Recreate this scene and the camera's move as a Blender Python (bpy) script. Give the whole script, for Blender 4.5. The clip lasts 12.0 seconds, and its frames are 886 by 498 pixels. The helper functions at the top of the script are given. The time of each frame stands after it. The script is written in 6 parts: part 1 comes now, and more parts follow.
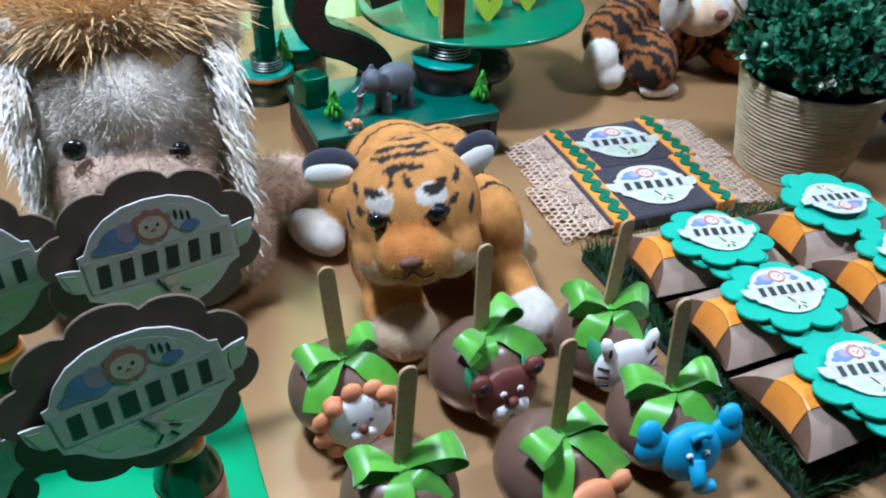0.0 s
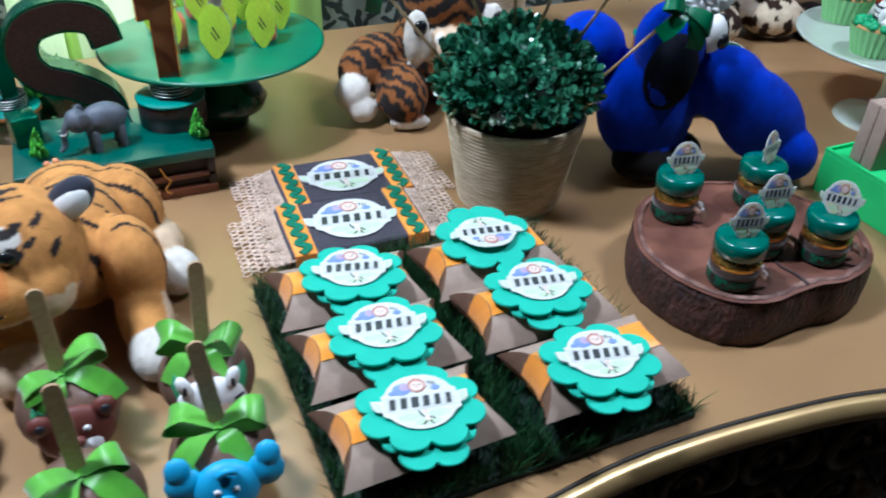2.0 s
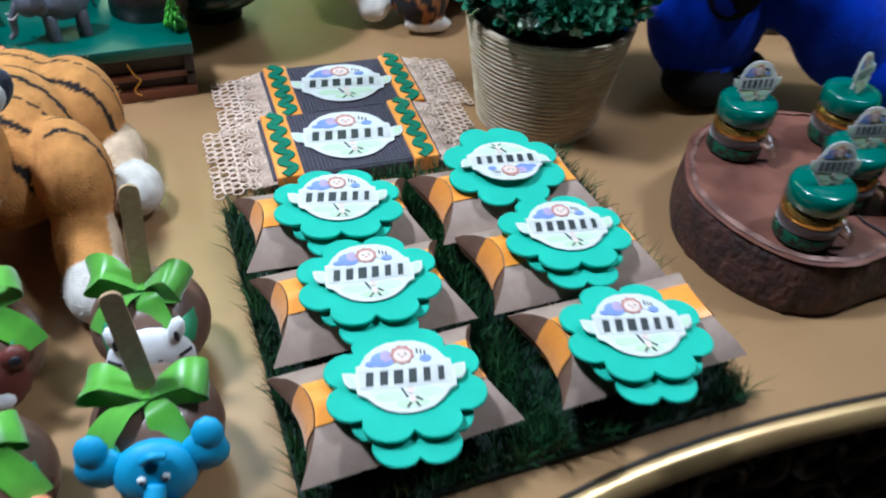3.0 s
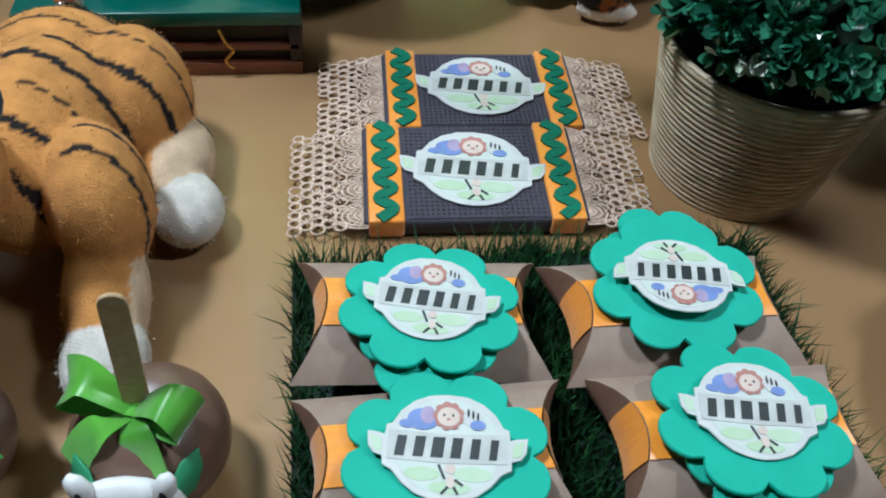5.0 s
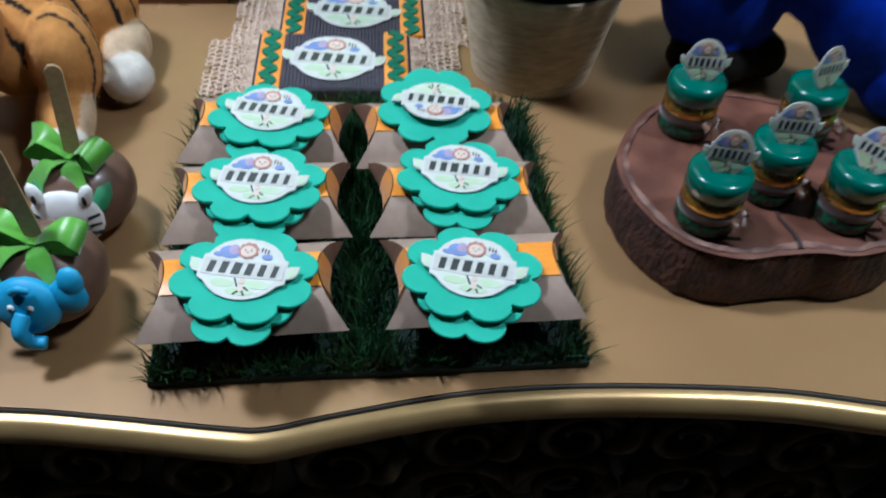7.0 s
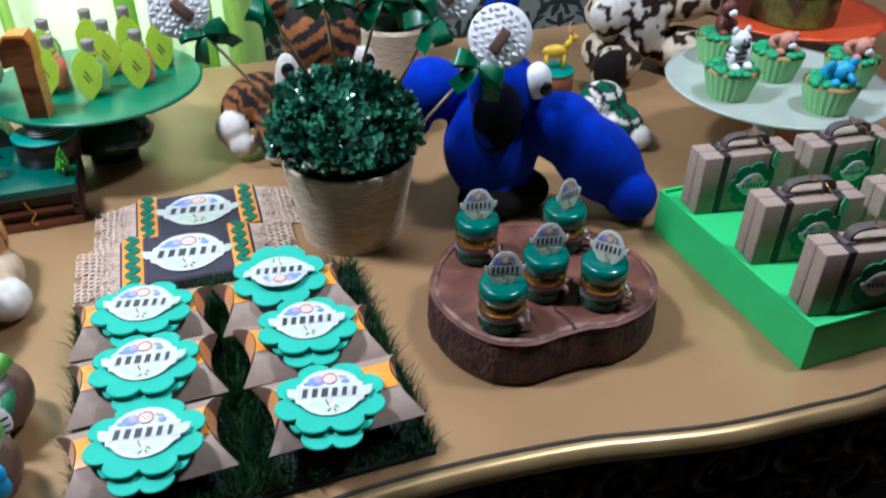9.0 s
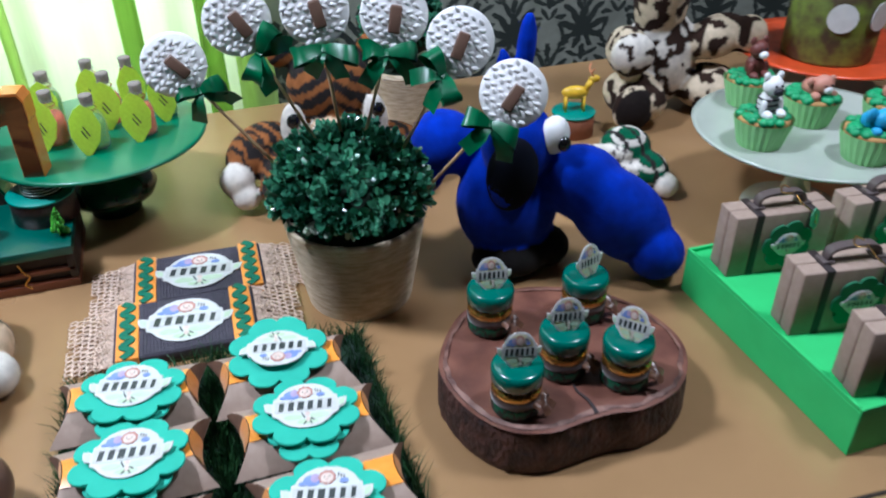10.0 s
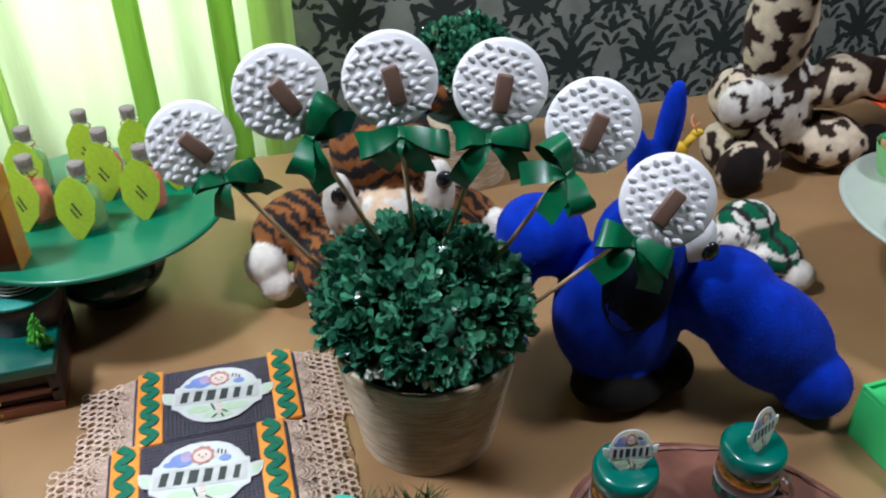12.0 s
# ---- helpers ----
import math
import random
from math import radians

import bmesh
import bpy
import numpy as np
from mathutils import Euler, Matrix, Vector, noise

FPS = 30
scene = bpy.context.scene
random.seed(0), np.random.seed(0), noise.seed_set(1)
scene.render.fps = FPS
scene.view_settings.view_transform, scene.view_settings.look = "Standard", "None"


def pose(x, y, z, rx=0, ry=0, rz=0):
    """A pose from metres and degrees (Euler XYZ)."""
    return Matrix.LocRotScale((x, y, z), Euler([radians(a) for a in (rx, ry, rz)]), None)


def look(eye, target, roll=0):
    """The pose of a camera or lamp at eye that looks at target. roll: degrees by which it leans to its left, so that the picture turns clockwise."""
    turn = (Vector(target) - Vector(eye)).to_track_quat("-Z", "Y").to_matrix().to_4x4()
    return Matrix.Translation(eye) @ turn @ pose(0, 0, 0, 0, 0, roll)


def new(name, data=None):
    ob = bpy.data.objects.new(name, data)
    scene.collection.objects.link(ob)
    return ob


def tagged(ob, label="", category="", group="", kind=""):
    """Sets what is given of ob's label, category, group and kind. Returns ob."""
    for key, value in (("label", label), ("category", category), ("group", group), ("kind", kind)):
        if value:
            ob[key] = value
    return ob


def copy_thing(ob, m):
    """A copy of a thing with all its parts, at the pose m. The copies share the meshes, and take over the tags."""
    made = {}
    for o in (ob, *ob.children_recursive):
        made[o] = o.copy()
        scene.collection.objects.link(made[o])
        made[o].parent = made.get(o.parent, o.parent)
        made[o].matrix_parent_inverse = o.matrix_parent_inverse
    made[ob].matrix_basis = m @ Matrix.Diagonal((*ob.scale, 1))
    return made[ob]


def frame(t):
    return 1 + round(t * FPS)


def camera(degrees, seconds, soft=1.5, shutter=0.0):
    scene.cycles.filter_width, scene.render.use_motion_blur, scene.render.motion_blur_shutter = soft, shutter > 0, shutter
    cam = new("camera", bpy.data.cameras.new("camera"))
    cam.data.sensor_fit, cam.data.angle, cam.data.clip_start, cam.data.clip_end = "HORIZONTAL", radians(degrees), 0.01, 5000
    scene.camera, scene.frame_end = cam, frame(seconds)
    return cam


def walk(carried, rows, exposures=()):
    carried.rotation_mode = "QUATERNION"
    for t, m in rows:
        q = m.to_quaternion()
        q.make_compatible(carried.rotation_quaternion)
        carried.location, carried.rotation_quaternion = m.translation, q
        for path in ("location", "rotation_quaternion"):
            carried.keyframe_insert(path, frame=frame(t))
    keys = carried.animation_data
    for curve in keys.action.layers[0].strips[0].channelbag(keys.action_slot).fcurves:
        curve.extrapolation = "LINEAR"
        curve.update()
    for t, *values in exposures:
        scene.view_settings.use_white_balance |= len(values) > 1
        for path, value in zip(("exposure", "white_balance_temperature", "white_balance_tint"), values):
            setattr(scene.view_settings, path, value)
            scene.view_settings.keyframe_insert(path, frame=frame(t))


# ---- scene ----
cam = camera(57.6, 12.0, 2.0, 0.5)
PATH = [
    (0, (-0.3271, -0.1928, 1.188), (0.3184, 1.2837, 0.003), 2.4),
    (0.5, (-0.3091, -0.1968, 1.192), (0.3918, 1.2661, 0.022), 2.6),
    (1, (-0.2488, -0.2095, 1.201), (0.5267, 1.2407, 0.063), 1.2),
    (1.5, (-0.1787, -0.2532, 1.204), (0.5421, 1.2169, 0.054), 1.0),
    (2, (-0.0862, -0.3008, 1.22), (0.6107, 1.1794, 0.071), 2.4),
    (2.5, (-0.0588, -0.2893, 1.195), (0.5985, 1.1509, -0.027), 2.4),
    (3, (-0.0313, -0.2138, 1.162), (0.5644, 1.1679, -0.156), 4.2),
    (3.5, (-0.0209, -0.1348, 1.14), (0.5322, 1.2171, -0.226), 5.4),
    (3.7, (-0.0238, -0.1125, 1.133), (0.4904, 1.241, -0.247), 5.7),
    (5.3, (0.0309, -0.0354, 1.131), (0.2708, 1.2739, -0.361), 5.4),
    (5.5, (0.031, -0.0376, 1.134), (0.2898, 1.2794, -0.349), 5.5),
    (6, (0.0246, -0.0821, 1.126), (0.3047, 1.193, -0.389), 4.6),
    (6.5, (0.0584, -0.1729, 1.142), (0.2617, 1.1457, -0.347), 3.0),
    (7, (0.1268, -0.2864, 1.19), (0.3313, 1.089, -0.247), 4.3),
    (7.2, (0.1269, -0.3052, 1.206), (0.3644, 1.1199, -0.177), 4.1),
    (8.8, (0.1149, -0.4067, 1.268), (0.6686, 1.1237, 0.105), 0.5),
    (9, (0.1207, -0.4061, 1.276), (0.6901, 1.1369, 0.136), 0.7),
    (9.5, (0.1221, -0.3935, 1.284), (0.7093, 1.1732, 0.189), 0.6),
    (10, (0.1557, -0.3451, 1.286), (0.6752, 1.2398, 0.182), -0.8),
    (10.5, (0.2036, -0.2946, 1.29), (0.5381, 1.3622, 0.221), -0.5),
    (11, (0.1881, -0.219, 1.283), (0.5402, 1.4186, 0.19), -0.7),
    (11.5, (0.1511, -0.1444, 1.268), (0.5948, 1.4649, 0.167), -0.8),
    (12, (0.1575, -0.1143, 1.263), (0.6617, 1.4734, 0.157), -0.2),
]
walk(cam, [(t, look(eye, target, roll)) for t, eye, target, roll in PATH],
     [(t, e, k, g) for t, e, k, g in ((0.0, 0.12, 5000, 8), (2.5, 0.12, 5050, 8), (3.7, -0.22, 5050, 6), (5.3, -0.42, 5250, 3), (6.0, -0.42, 5250, 3), (7.2, -0.25, 5200, 8),
                                      (8.8, 0.1, 5150, 12), (9.6, 0.08, 5150, 12), (10.5, -0.07, 5350, 12), (12.0, -0.13, 5500, 13))])

# ---- light ----
TZ = 0.78                                   # table top
world = bpy.data.worlds.new("world")
scene.world = world
world.use_nodes = True
wn = world.node_tree
sky = wn.nodes.new("ShaderNodeTexSky")
sky.sky_type, sky.sun_disc, sky.sun_elevation, sky.sun_rotation = "NISHITA", False, radians(45), radians(20)
wn.links.new(sky.outputs[0], wn.nodes["Background"].inputs[0])
wn.nodes["Background"].inputs[1].default_value = 0.12


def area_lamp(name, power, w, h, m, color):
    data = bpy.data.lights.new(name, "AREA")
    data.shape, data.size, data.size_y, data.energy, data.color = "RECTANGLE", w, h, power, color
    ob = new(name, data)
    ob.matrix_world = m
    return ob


area_lamp("window_daylight", 8.5, 0.44, 1.5, look((0.04, 1.22, 1.55), (0.04, 0.2, 1.2)), (0.95, 1.0, 0.97))
# Left key, placed by the cast shadows; its ceiling lamp is unseen and added.
area_lamp("added_key_light", 46, 0.22, 0.22, look((-0.62, 0.42, 2.5), (0.1, 0.2, 0.8)), (1.0, 0.98, 0.95))
# Added light that lifts the right and front; no such lamp is in view.
area_lamp("added_fill_light", 21, 0.22, 0.22, look((1.1, -0.02, 2.5), (0.5, 0.2, 0.8)), (1.0, 0.97, 0.92))

# ---- materials ----
MATS = {}


def mat(name, color, rough=0.6, metal=0.0, color2=None, scale=40.0, bump=0.0, bump_scale=None, dist=0.001, spec=0.5,
        sheen=0.0, coat=0.0, trans=0.0, alpha=1.0, object_random=0.0, stretch=(1, 1, 1), detail=4.0, island=0.0, spread=(0.35, 0.65)):
    """A principled material whose colour drifts between two tones, with a fine relief."""
    if name in MATS:
        return MATS[name]
    m = bpy.data.materials.new(name)
    m.use_nodes = True
    nt = m.node_tree
    b = nt.nodes["Principled BSDF"]
    b.inputs["Roughness"].default_value, b.inputs["Metallic"].default_value = rough, metal
    b.inputs["Specular IOR Level"].default_value = spec
    b.inputs["Sheen Weight"].default_value, b.inputs["Coat Weight"].default_value = sheen, coat
    b.inputs["Transmission Weight"].default_value, b.inputs["Alpha"].default_value = trans, alpha
    tc = nt.nodes.new("ShaderNodeTexCoord")
    mp = nt.nodes.new("ShaderNodeMapping")
    mp.inputs["Scale"].default_value = stretch
    nt.links.new(tc.outputs["Object"], mp.inputs[0])
    c2 = color2 or tuple(c * 0.82 for c in color)
    n1 = nt.nodes.new("ShaderNodeTexNoise")
    n1.inputs["Scale"].default_value, n1.inputs["Detail"].default_value = scale, detail
    nt.links.new(mp.outputs[0], n1.inputs["Vector"])
    ramp = nt.nodes.new("ShaderNodeMapRange")
    ramp.inputs[1].default_value, ramp.inputs[2].default_value = spread
    nt.links.new(n1.outputs[0], ramp.inputs[0])
    mix = nt.nodes.new("ShaderNodeMix")
    mix.data_type = "RGBA"
    mix.inputs[6].default_value, mix.inputs[7].default_value = (*color, 1), (*c2, 1)
    nt.links.new(ramp.outputs[0], mix.inputs[0])
    out = mix.outputs[2]
    if object_random or island:
        hsv = nt.nodes.new("ShaderNodeHueSaturation")
        if island:
            src = nt.nodes.new("ShaderNodeNewGeometry").outputs["Random Per Island"]
        else:
            src = nt.nodes.new("ShaderNodeObjectInfo").outputs["Random"]
        mr = nt.nodes.new("ShaderNodeMapRange")
        k = island or object_random
        mr.inputs[3].default_value, mr.inputs[4].default_value = 1 - k, 1 + k
        nt.links.new(src, mr.inputs[0])
        nt.links.new(mr.outputs[0], hsv.inputs["Value"])
        nt.links.new(out, hsv.inputs["Color"])
        out = hsv.outputs[0]
    nt.links.new(out, b.inputs["Base Color"])
    rr = nt.nodes.new("ShaderNodeMapRange")
    rr.inputs[3].default_value, rr.inputs[4].default_value = max(rough - 0.07, 0.02), min(rough + 0.1, 1)
    nt.links.new(n1.outputs[0], rr.inputs[0])
    nt.links.new(rr.outputs[0], b.inputs["Roughness"])
    if bump:
        n2 = nt.nodes.new("ShaderNodeTexNoise")
        n2.inputs["Scale"].default_value, n2.inputs["Detail"].default_value = bump_scale or scale * 8, 3
        nt.links.new(mp.outputs[0], n2.inputs["Vector"])
        bp = nt.nodes.new("ShaderNodeBump")
        bp.inputs["Strength"].default_value, bp.inputs["Distance"].default_value = bump, dist
        nt.links.new(n2.outputs[0], bp.inputs["Height"])
        nt.links.new(bp.outputs[0], b.inputs["Normal"])
    MATS[name] = m
    return m


def fur_mat(name):
    """Short plush pile: its colour comes from the toy's own pattern."""
    if name in MATS:
        return MATS[name]
    m = mat(name, (1, 1, 1), 0.92, sheen=0.03, spec=0.15, bump=0.6, scale=90, bump_scale=900, dist=0.0012, color2=(0.78, 0.78, 0.78))
    nt = m.node_tree
    at = nt.nodes.new("ShaderNodeAttribute")
    at.attribute_name = "pile"
    mul = nt.nodes.new("ShaderNodeMix")
    mul.data_type, mul.blend_type = "RGBA", "MULTIPLY"
    mul.inputs[0].default_value = 1.0
    b = nt.nodes["Principled BSDF"]
    nt.links.new(b.inputs["Base Color"].links[0].from_socket, mul.inputs[6])
    nt.links.new(at.outputs["Color"], mul.inputs[7])
    nt.links.new(mul.outputs[2], b.inputs["Base Color"])
    return m


def damask():
    """Grey wallpaper with darker damask flowers, in offset rows."""
    m = mat("damask_wallpaper", (0.29, 0.30, 0.25), 0.45, color2=(0.22, 0.23, 0.19), scale=25, bump=0.1)
    nt = m.node_tree
    b = nt.nodes["Principled BSDF"]
    base = b.inputs["Base Color"].links[0].from_socket

    def math_node(op, a, c=None, d=None):
        n = nt.nodes.new("ShaderNodeMath")
        n.operation = op
        for i, v in enumerate((a, c, d)):
            if v is None:
                continue
            if isinstance(v, (int, float)):
                n.inputs[i].default_value = v
            else:
                nt.links.new(v, n.inputs[i])
        return n.outputs[0]

    tc = nt.nodes.new("ShaderNodeTexCoord")
    wob = nt.nodes.new("ShaderNodeTexNoise")
    wob.inputs["Scale"].default_value, wob.inputs["Detail"].default_value = 75.0, 2.0
    nt.links.new(tc.outputs["Object"], wob.inputs["Vector"])
    sep = nt.nodes.new("ShaderNodeSeparateXYZ")
    nt.links.new(tc.outputs["Object"], sep.inputs[0])
    ripple = math_node("MULTIPLY", math_node("SUBTRACT", wob.outputs[0], 0.5), 0.018)
    px, pz = 0.165, 0.24
    # one half of a medallion as curled leaves: place, half width, half length, lean in degrees
    leaves = ((0.0, 0.012, 0.011, 0.032, 0), (0.017, 0.018, 0.008, 0.028, -32), (0.030, 0.002, 0.008, 0.028, -66), (0.028, -0.018, 0.007, 0.024, -105), (0.012, -0.030, 0.007, 0.022, -150),
              (0.0, -0.058, 0.008, 0.018, 0), (0.013, 0.052, 0.006, 0.020, -28), (0.0, 0.066, 0.007, 0.022, 0), (0.034, 0.040, 0.006, 0.019, -58), (0.052, -0.002, 0.005, 0.020, -20),
              (0.050, -0.036, 0.006, 0.020, -130), (0.022, -0.060, 0.005, 0.018, -65), (0.055, 0.026, 0.005, 0.013, -100), (0.010, -0.085, 0.005, 0.014, -35), (0.030, 0.070, 0.004, 0.014, -70))
    least = None
    for ox, oz in ((0.0, 0.0), (0.5, 0.5)):
        u = math_node("SUBTRACT", math_node("FRACT", math_node("ADD", math_node("DIVIDE", sep.outputs[0], px), ox + 10)), 0.5)
        v = math_node("SUBTRACT", math_node("FRACT", math_node("ADD", math_node("DIVIDE", sep.outputs[2], pz), oz + 10)), 0.5)
        u = math_node("ADD", math_node("ABSOLUTE", math_node("MULTIPLY", u, px)), ripple)
        v = math_node("ADD", math_node("MULTIPLY", v, pz), ripple)
        at = nt.nodes.new("ShaderNodeCombineXYZ")
        nt.links.new(u, at.inputs[0])
        nt.links.new(v, at.inputs[1])
        for cx, cy, w, l, lean in leaves:
            mp = nt.nodes.new("ShaderNodeMapping")
            mp.vector_type = "TEXTURE"
            mp.inputs["Location"].default_value = (cx, cy, 0)
            mp.inputs["Rotation"].default_value = (0, 0, radians(lean))
            mp.inputs["Scale"].default_value = (w, l, 1)
            nt.links.new(at.outputs[0], mp.inputs[0])
            ln = nt.nodes.new("ShaderNodeVectorMath")
            ln.operation = "LENGTH"
            nt.links.new(mp.outputs[0], ln.inputs[0])
            least = ln.outputs["Value"] if least is None else math_node("MINIMUM", least, ln.outputs["Value"])
    f = math_node("LESS_THAN", least, 1.0)
    mix = nt.nodes.new("ShaderNodeMix")
    mix.data_type = "RGBA"
    nt.links.new(f, mix.inputs[0])
    nt.links.new(base, mix.inputs[6])
    mix.inputs[7].default_value = (0.035, 0.042, 0.037, 1)
    nt.links.new(mix.outputs[2], b.inputs["Base Color"])
    return m


GOLD_TOP = mat("gold_lacquer_table", (0.37, 0.22, 0.098), 0.3, 0.2, color2=(0.30, 0.172, 0.074), scale=6, bump=0.05, bump_scale=500, dist=0.0004, coat=0.15)
GOLD_LIP = mat("gold_moulding", (0.42, 0.29, 0.12), 0.3, 0.55, color2=(0.30, 0.19, 0.08), scale=14, bump=0.1)
DARKWOOD = mat("dark_carcass", (0.02, 0.016, 0.012), 0.5, color2=(0.035, 0.027, 0.018), scale=20, bump=0.2)
CARVE = mat("antique_gold_carving", (0.12, 0.092, 0.052), 0.38, 0.5, color2=(0.02, 0.016, 0.01), scale=60, bump=0.3)
KRAFT = mat("kraft_card", (0.335, 0.245, 0.19), 0.75, color2=(0.295, 0.21, 0.16), scale=120, bump=0.12, bump_scale=1500, dist=0.0003)
# Brown end-flap card, its colour darkened for shade in the hollow box ends.
KRAFT_IN_SHADE = mat("kraft_inside_shaded", (0.17, 0.09, 0.055), 0.8, color2=(0.14, 0.075, 0.045), scale=120)
SATIN_O = mat("orange_satin", (0.86, 0.32, 0.025), 0.28, color2=(0.80, 0.27, 0.018), scale=80, sheen=0.4, bump=0.08, bump_scale=1800, dist=0.0002, stretch=(1, 6, 1))
FOAM = mat("mint_foam", (0.045, 0.42, 0.295), 0.75, color2=(0.04, 0.38, 0.265), scale=50, bump=0.08, bump_scale=1600, dist=0.0002)
FOAM_IN = mat("foam_brown", (0.15, 0.105, 0.08), 0.8, color2=(0.125, 0.088, 0.066), scale=60, bump=0.08)
PAPER = mat("white_card", (0.62, 0.62, 0.60), 0.6, color2=(0.56, 0.56, 0.54), scale=60)
LAB_BG = mat("label_print_pale", (0.56, 0.62, 0.56), 0.5, color2=(0.62, 0.64, 0.60), scale=90)
LAB_GREEN = mat("label_print_leaf", (0.46, 0.60, 0.38), 0.5, color2=(0.52, 0.63, 0.47), scale=90)
LAB_YELLOW = mat("label_print_yellow", (0.62, 0.58, 0.26), 0.4, color2=(0.60, 0.60, 0.42), scale=120)
LAB_BAN = mat("label_print_banner", (0.58, 0.58, 0.55), 0.5, scale=90)
INK = mat("dark_ink", (0.03, 0.036, 0.036), 0.45, scale=90)
P_BLUE = mat("print_blue", (0.20, 0.28, 0.58), 0.5, scale=90)
P_LILAC = mat("print_lilac", (0.42, 0.33, 0.5), 0.5, scale=90)
P_RUST = mat("print_rust", (0.48, 0.22, 0.18), 0.5, scale=90)
P_CREAM = mat("print_cream", (0.74, 0.60, 0.52), 0.5, scale=90)
GRASS = mat("artificial_grass", (0.010, 0.05, 0.016), 0.5, color2=(0.025, 0.085, 0.02), scale=30, island=0.45)
MATBASE = mat("grass_backing", (0.006, 0.022, 0.012), 0.8, bump=0.4, scale=80)
CHOC = mat("milk_chocolate", (0.15, 0.088, 0.062), 0.36, color2=(0.125, 0.072, 0.05), scale=18, bump=0.05, bump_scale=150, coat=0.1)
STICK = mat("birch_stick", (0.52, 0.36, 0.20), 0.65, color2=(0.44, 0.29, 0.15), scale=40, stretch=(6, 6, 0.6), bump=0.12)
LIME = mat("lime_satin", (0.13, 0.42, 0.024), 0.36, color2=(0.075, 0.28, 0.012), scale=60, sheen=0.5, bump=0.05, bump_scale=1500, dist=0.0002)
BOTTLE_G = mat("dark_green_satin", (0.005, 0.13, 0.045), 0.36, color2=(0.003, 0.07, 0.026), scale=60, spec=0.4)
FOND_W = mat("white_fondant", (0.84, 0.83, 0.82), 0.55, color2=(0.70, 0.69, 0.68), scale=50, bump=0.06)
FOND_O = mat("orange_fondant", (0.75, 0.29, 0.13), 0.55, scale=60, bump=0.06)
FOND_B = mat("brown_fondant", (0.14, 0.035, 0.025), 0.5, scale=60, bump=0.06)
FOND_C = mat("blue_fondant", (0.05, 0.36, 0.62), 0.5, color2=(0.04, 0.31, 0.56), scale=60, bump=0.06)
FOND_G = mat("green_fondant", (0.05, 0.27, 0.12), 0.55, scale=60, bump=0.08)
FOND_K = mat("black_fondant", (0.012, 0.012, 0.018), 0.5, scale=60)
FOND_P = mat("peach_fondant", (0.55, 0.24, 0.17), 0.55, scale=60, bump=0.06)
BURLAP = mat("lace_cotton", (0.74, 0.57, 0.45), 0.85, color2=(0.60, 0.44, 0.33), scale=200, bump=0.4)
WAFFLE = mat("charcoal_waffle_cloth", (0.045, 0.04, 0.055), 0.85, color2=(0.065, 0.058, 0.075), scale=200, bump=0.4)
RICKRACK = mat("green_rickrack", (0.004, 0.16, 0.085), 0.7, color2=(0.003, 0.12, 0.06), scale=300, bump=0.35)
TEAL = mat("teal_plastic", (0.003, 0.115, 0.085), 0.2, color2=(0.002, 0.10, 0.07), scale=20, coat=0.4)
TEAL_GL = mat("teal_glitter", (0.004, 0.17, 0.13), 0.4, color2=(0.01, 0.26, 0.2), scale=500, bump=0.3, bump_scale=900, coat=0.2)
GREEN_MET = mat("metallic_green", (0.003, 0.13, 0.07), 0.26, 0.6, color2=(0.003, 0.09, 0.045), scale=30, bump=0.05)
GREEN_DK = mat("dark_green_enamel", (0.003, 0.055, 0.022), 0.2, color2=(0.002, 0.038, 0.015), scale=20, coat=0.4)
GREEN_BR = mat("bright_green_card", (0.055, 0.50, 0.13), 0.6, color2=(0.05, 0.46, 0.115), scale=30, bump=0.03)
GREEN_SHEET = mat("green_sheet", (0.012, 0.34, 0.125), 0.55, color2=(0.012, 0.30, 0.11), scale=30)
ROPE = mat("raffia_rope", (0.66, 0.55, 0.39), 0.6, color2=(0.46, 0.35, 0.22), scale=60, stretch=(1, 1, 5), bump=0.5, bump_scale=500, dist=0.001)
LEAF = mat("boxwood_leaf", (0.022, 0.115, 0.065), 0.22, color2=(0.07, 0.24, 0.13), scale=40, island=0.5, coat=0.35)
BUD = mat("pale_bush_bud", (0.55, 0.66, 0.5), 0.4, color2=(0.7, 0.74, 0.66), scale=60)
# Near-black stands in for shade between the leaves; also colours the soil.
LEAF_SHADE_SOIL = mat("bush_core", (0.004, 0.018, 0.008), 0.9)
BARK = mat("brown_bark", (0.075, 0.027, 0.018), 0.7, color2=(0.02, 0.008, 0.006), scale=70, stretch=(1, 1, 0.7), bump=1.0, bump_scale=220, dist=0.004)
CUTWOOD = mat("stained_slab_wood", (0.19, 0.078, 0.05), 0.4, color2=(0.085, 0.03, 0.02), scale=22, bump=0.35, bump_scale=140, dist=0.0012, detail=8)
RIMWOOD = mat("worn_slab_rim", (0.22, 0.115, 0.085), 0.55, color2=(0.08, 0.032, 0.022), scale=60, bump=0.6, bump_scale=260, dist=0.002, detail=8, spread=(0.42, 0.62))
GLASS = mat("clear_glass", (1, 1, 1), 0.04, trans=1.0, color2=(0.97, 0.98, 0.97))
THIN_GLASS = mat("thin_bottle_glass", (0.9, 0.97, 0.93), 0.05, alpha=0.13, coat=0.6)
GOLD = mat("gold_foil", (0.75, 0.45, 0.11), 0.25, 0.95, color2=(0.5, 0.27, 0.06), scale=60)
BRONZE = mat("bronze_satin", (0.16, 0.07, 0.035), 0.3, color2=(0.09, 0.035, 0.018), scale=80, sheen=0.3)
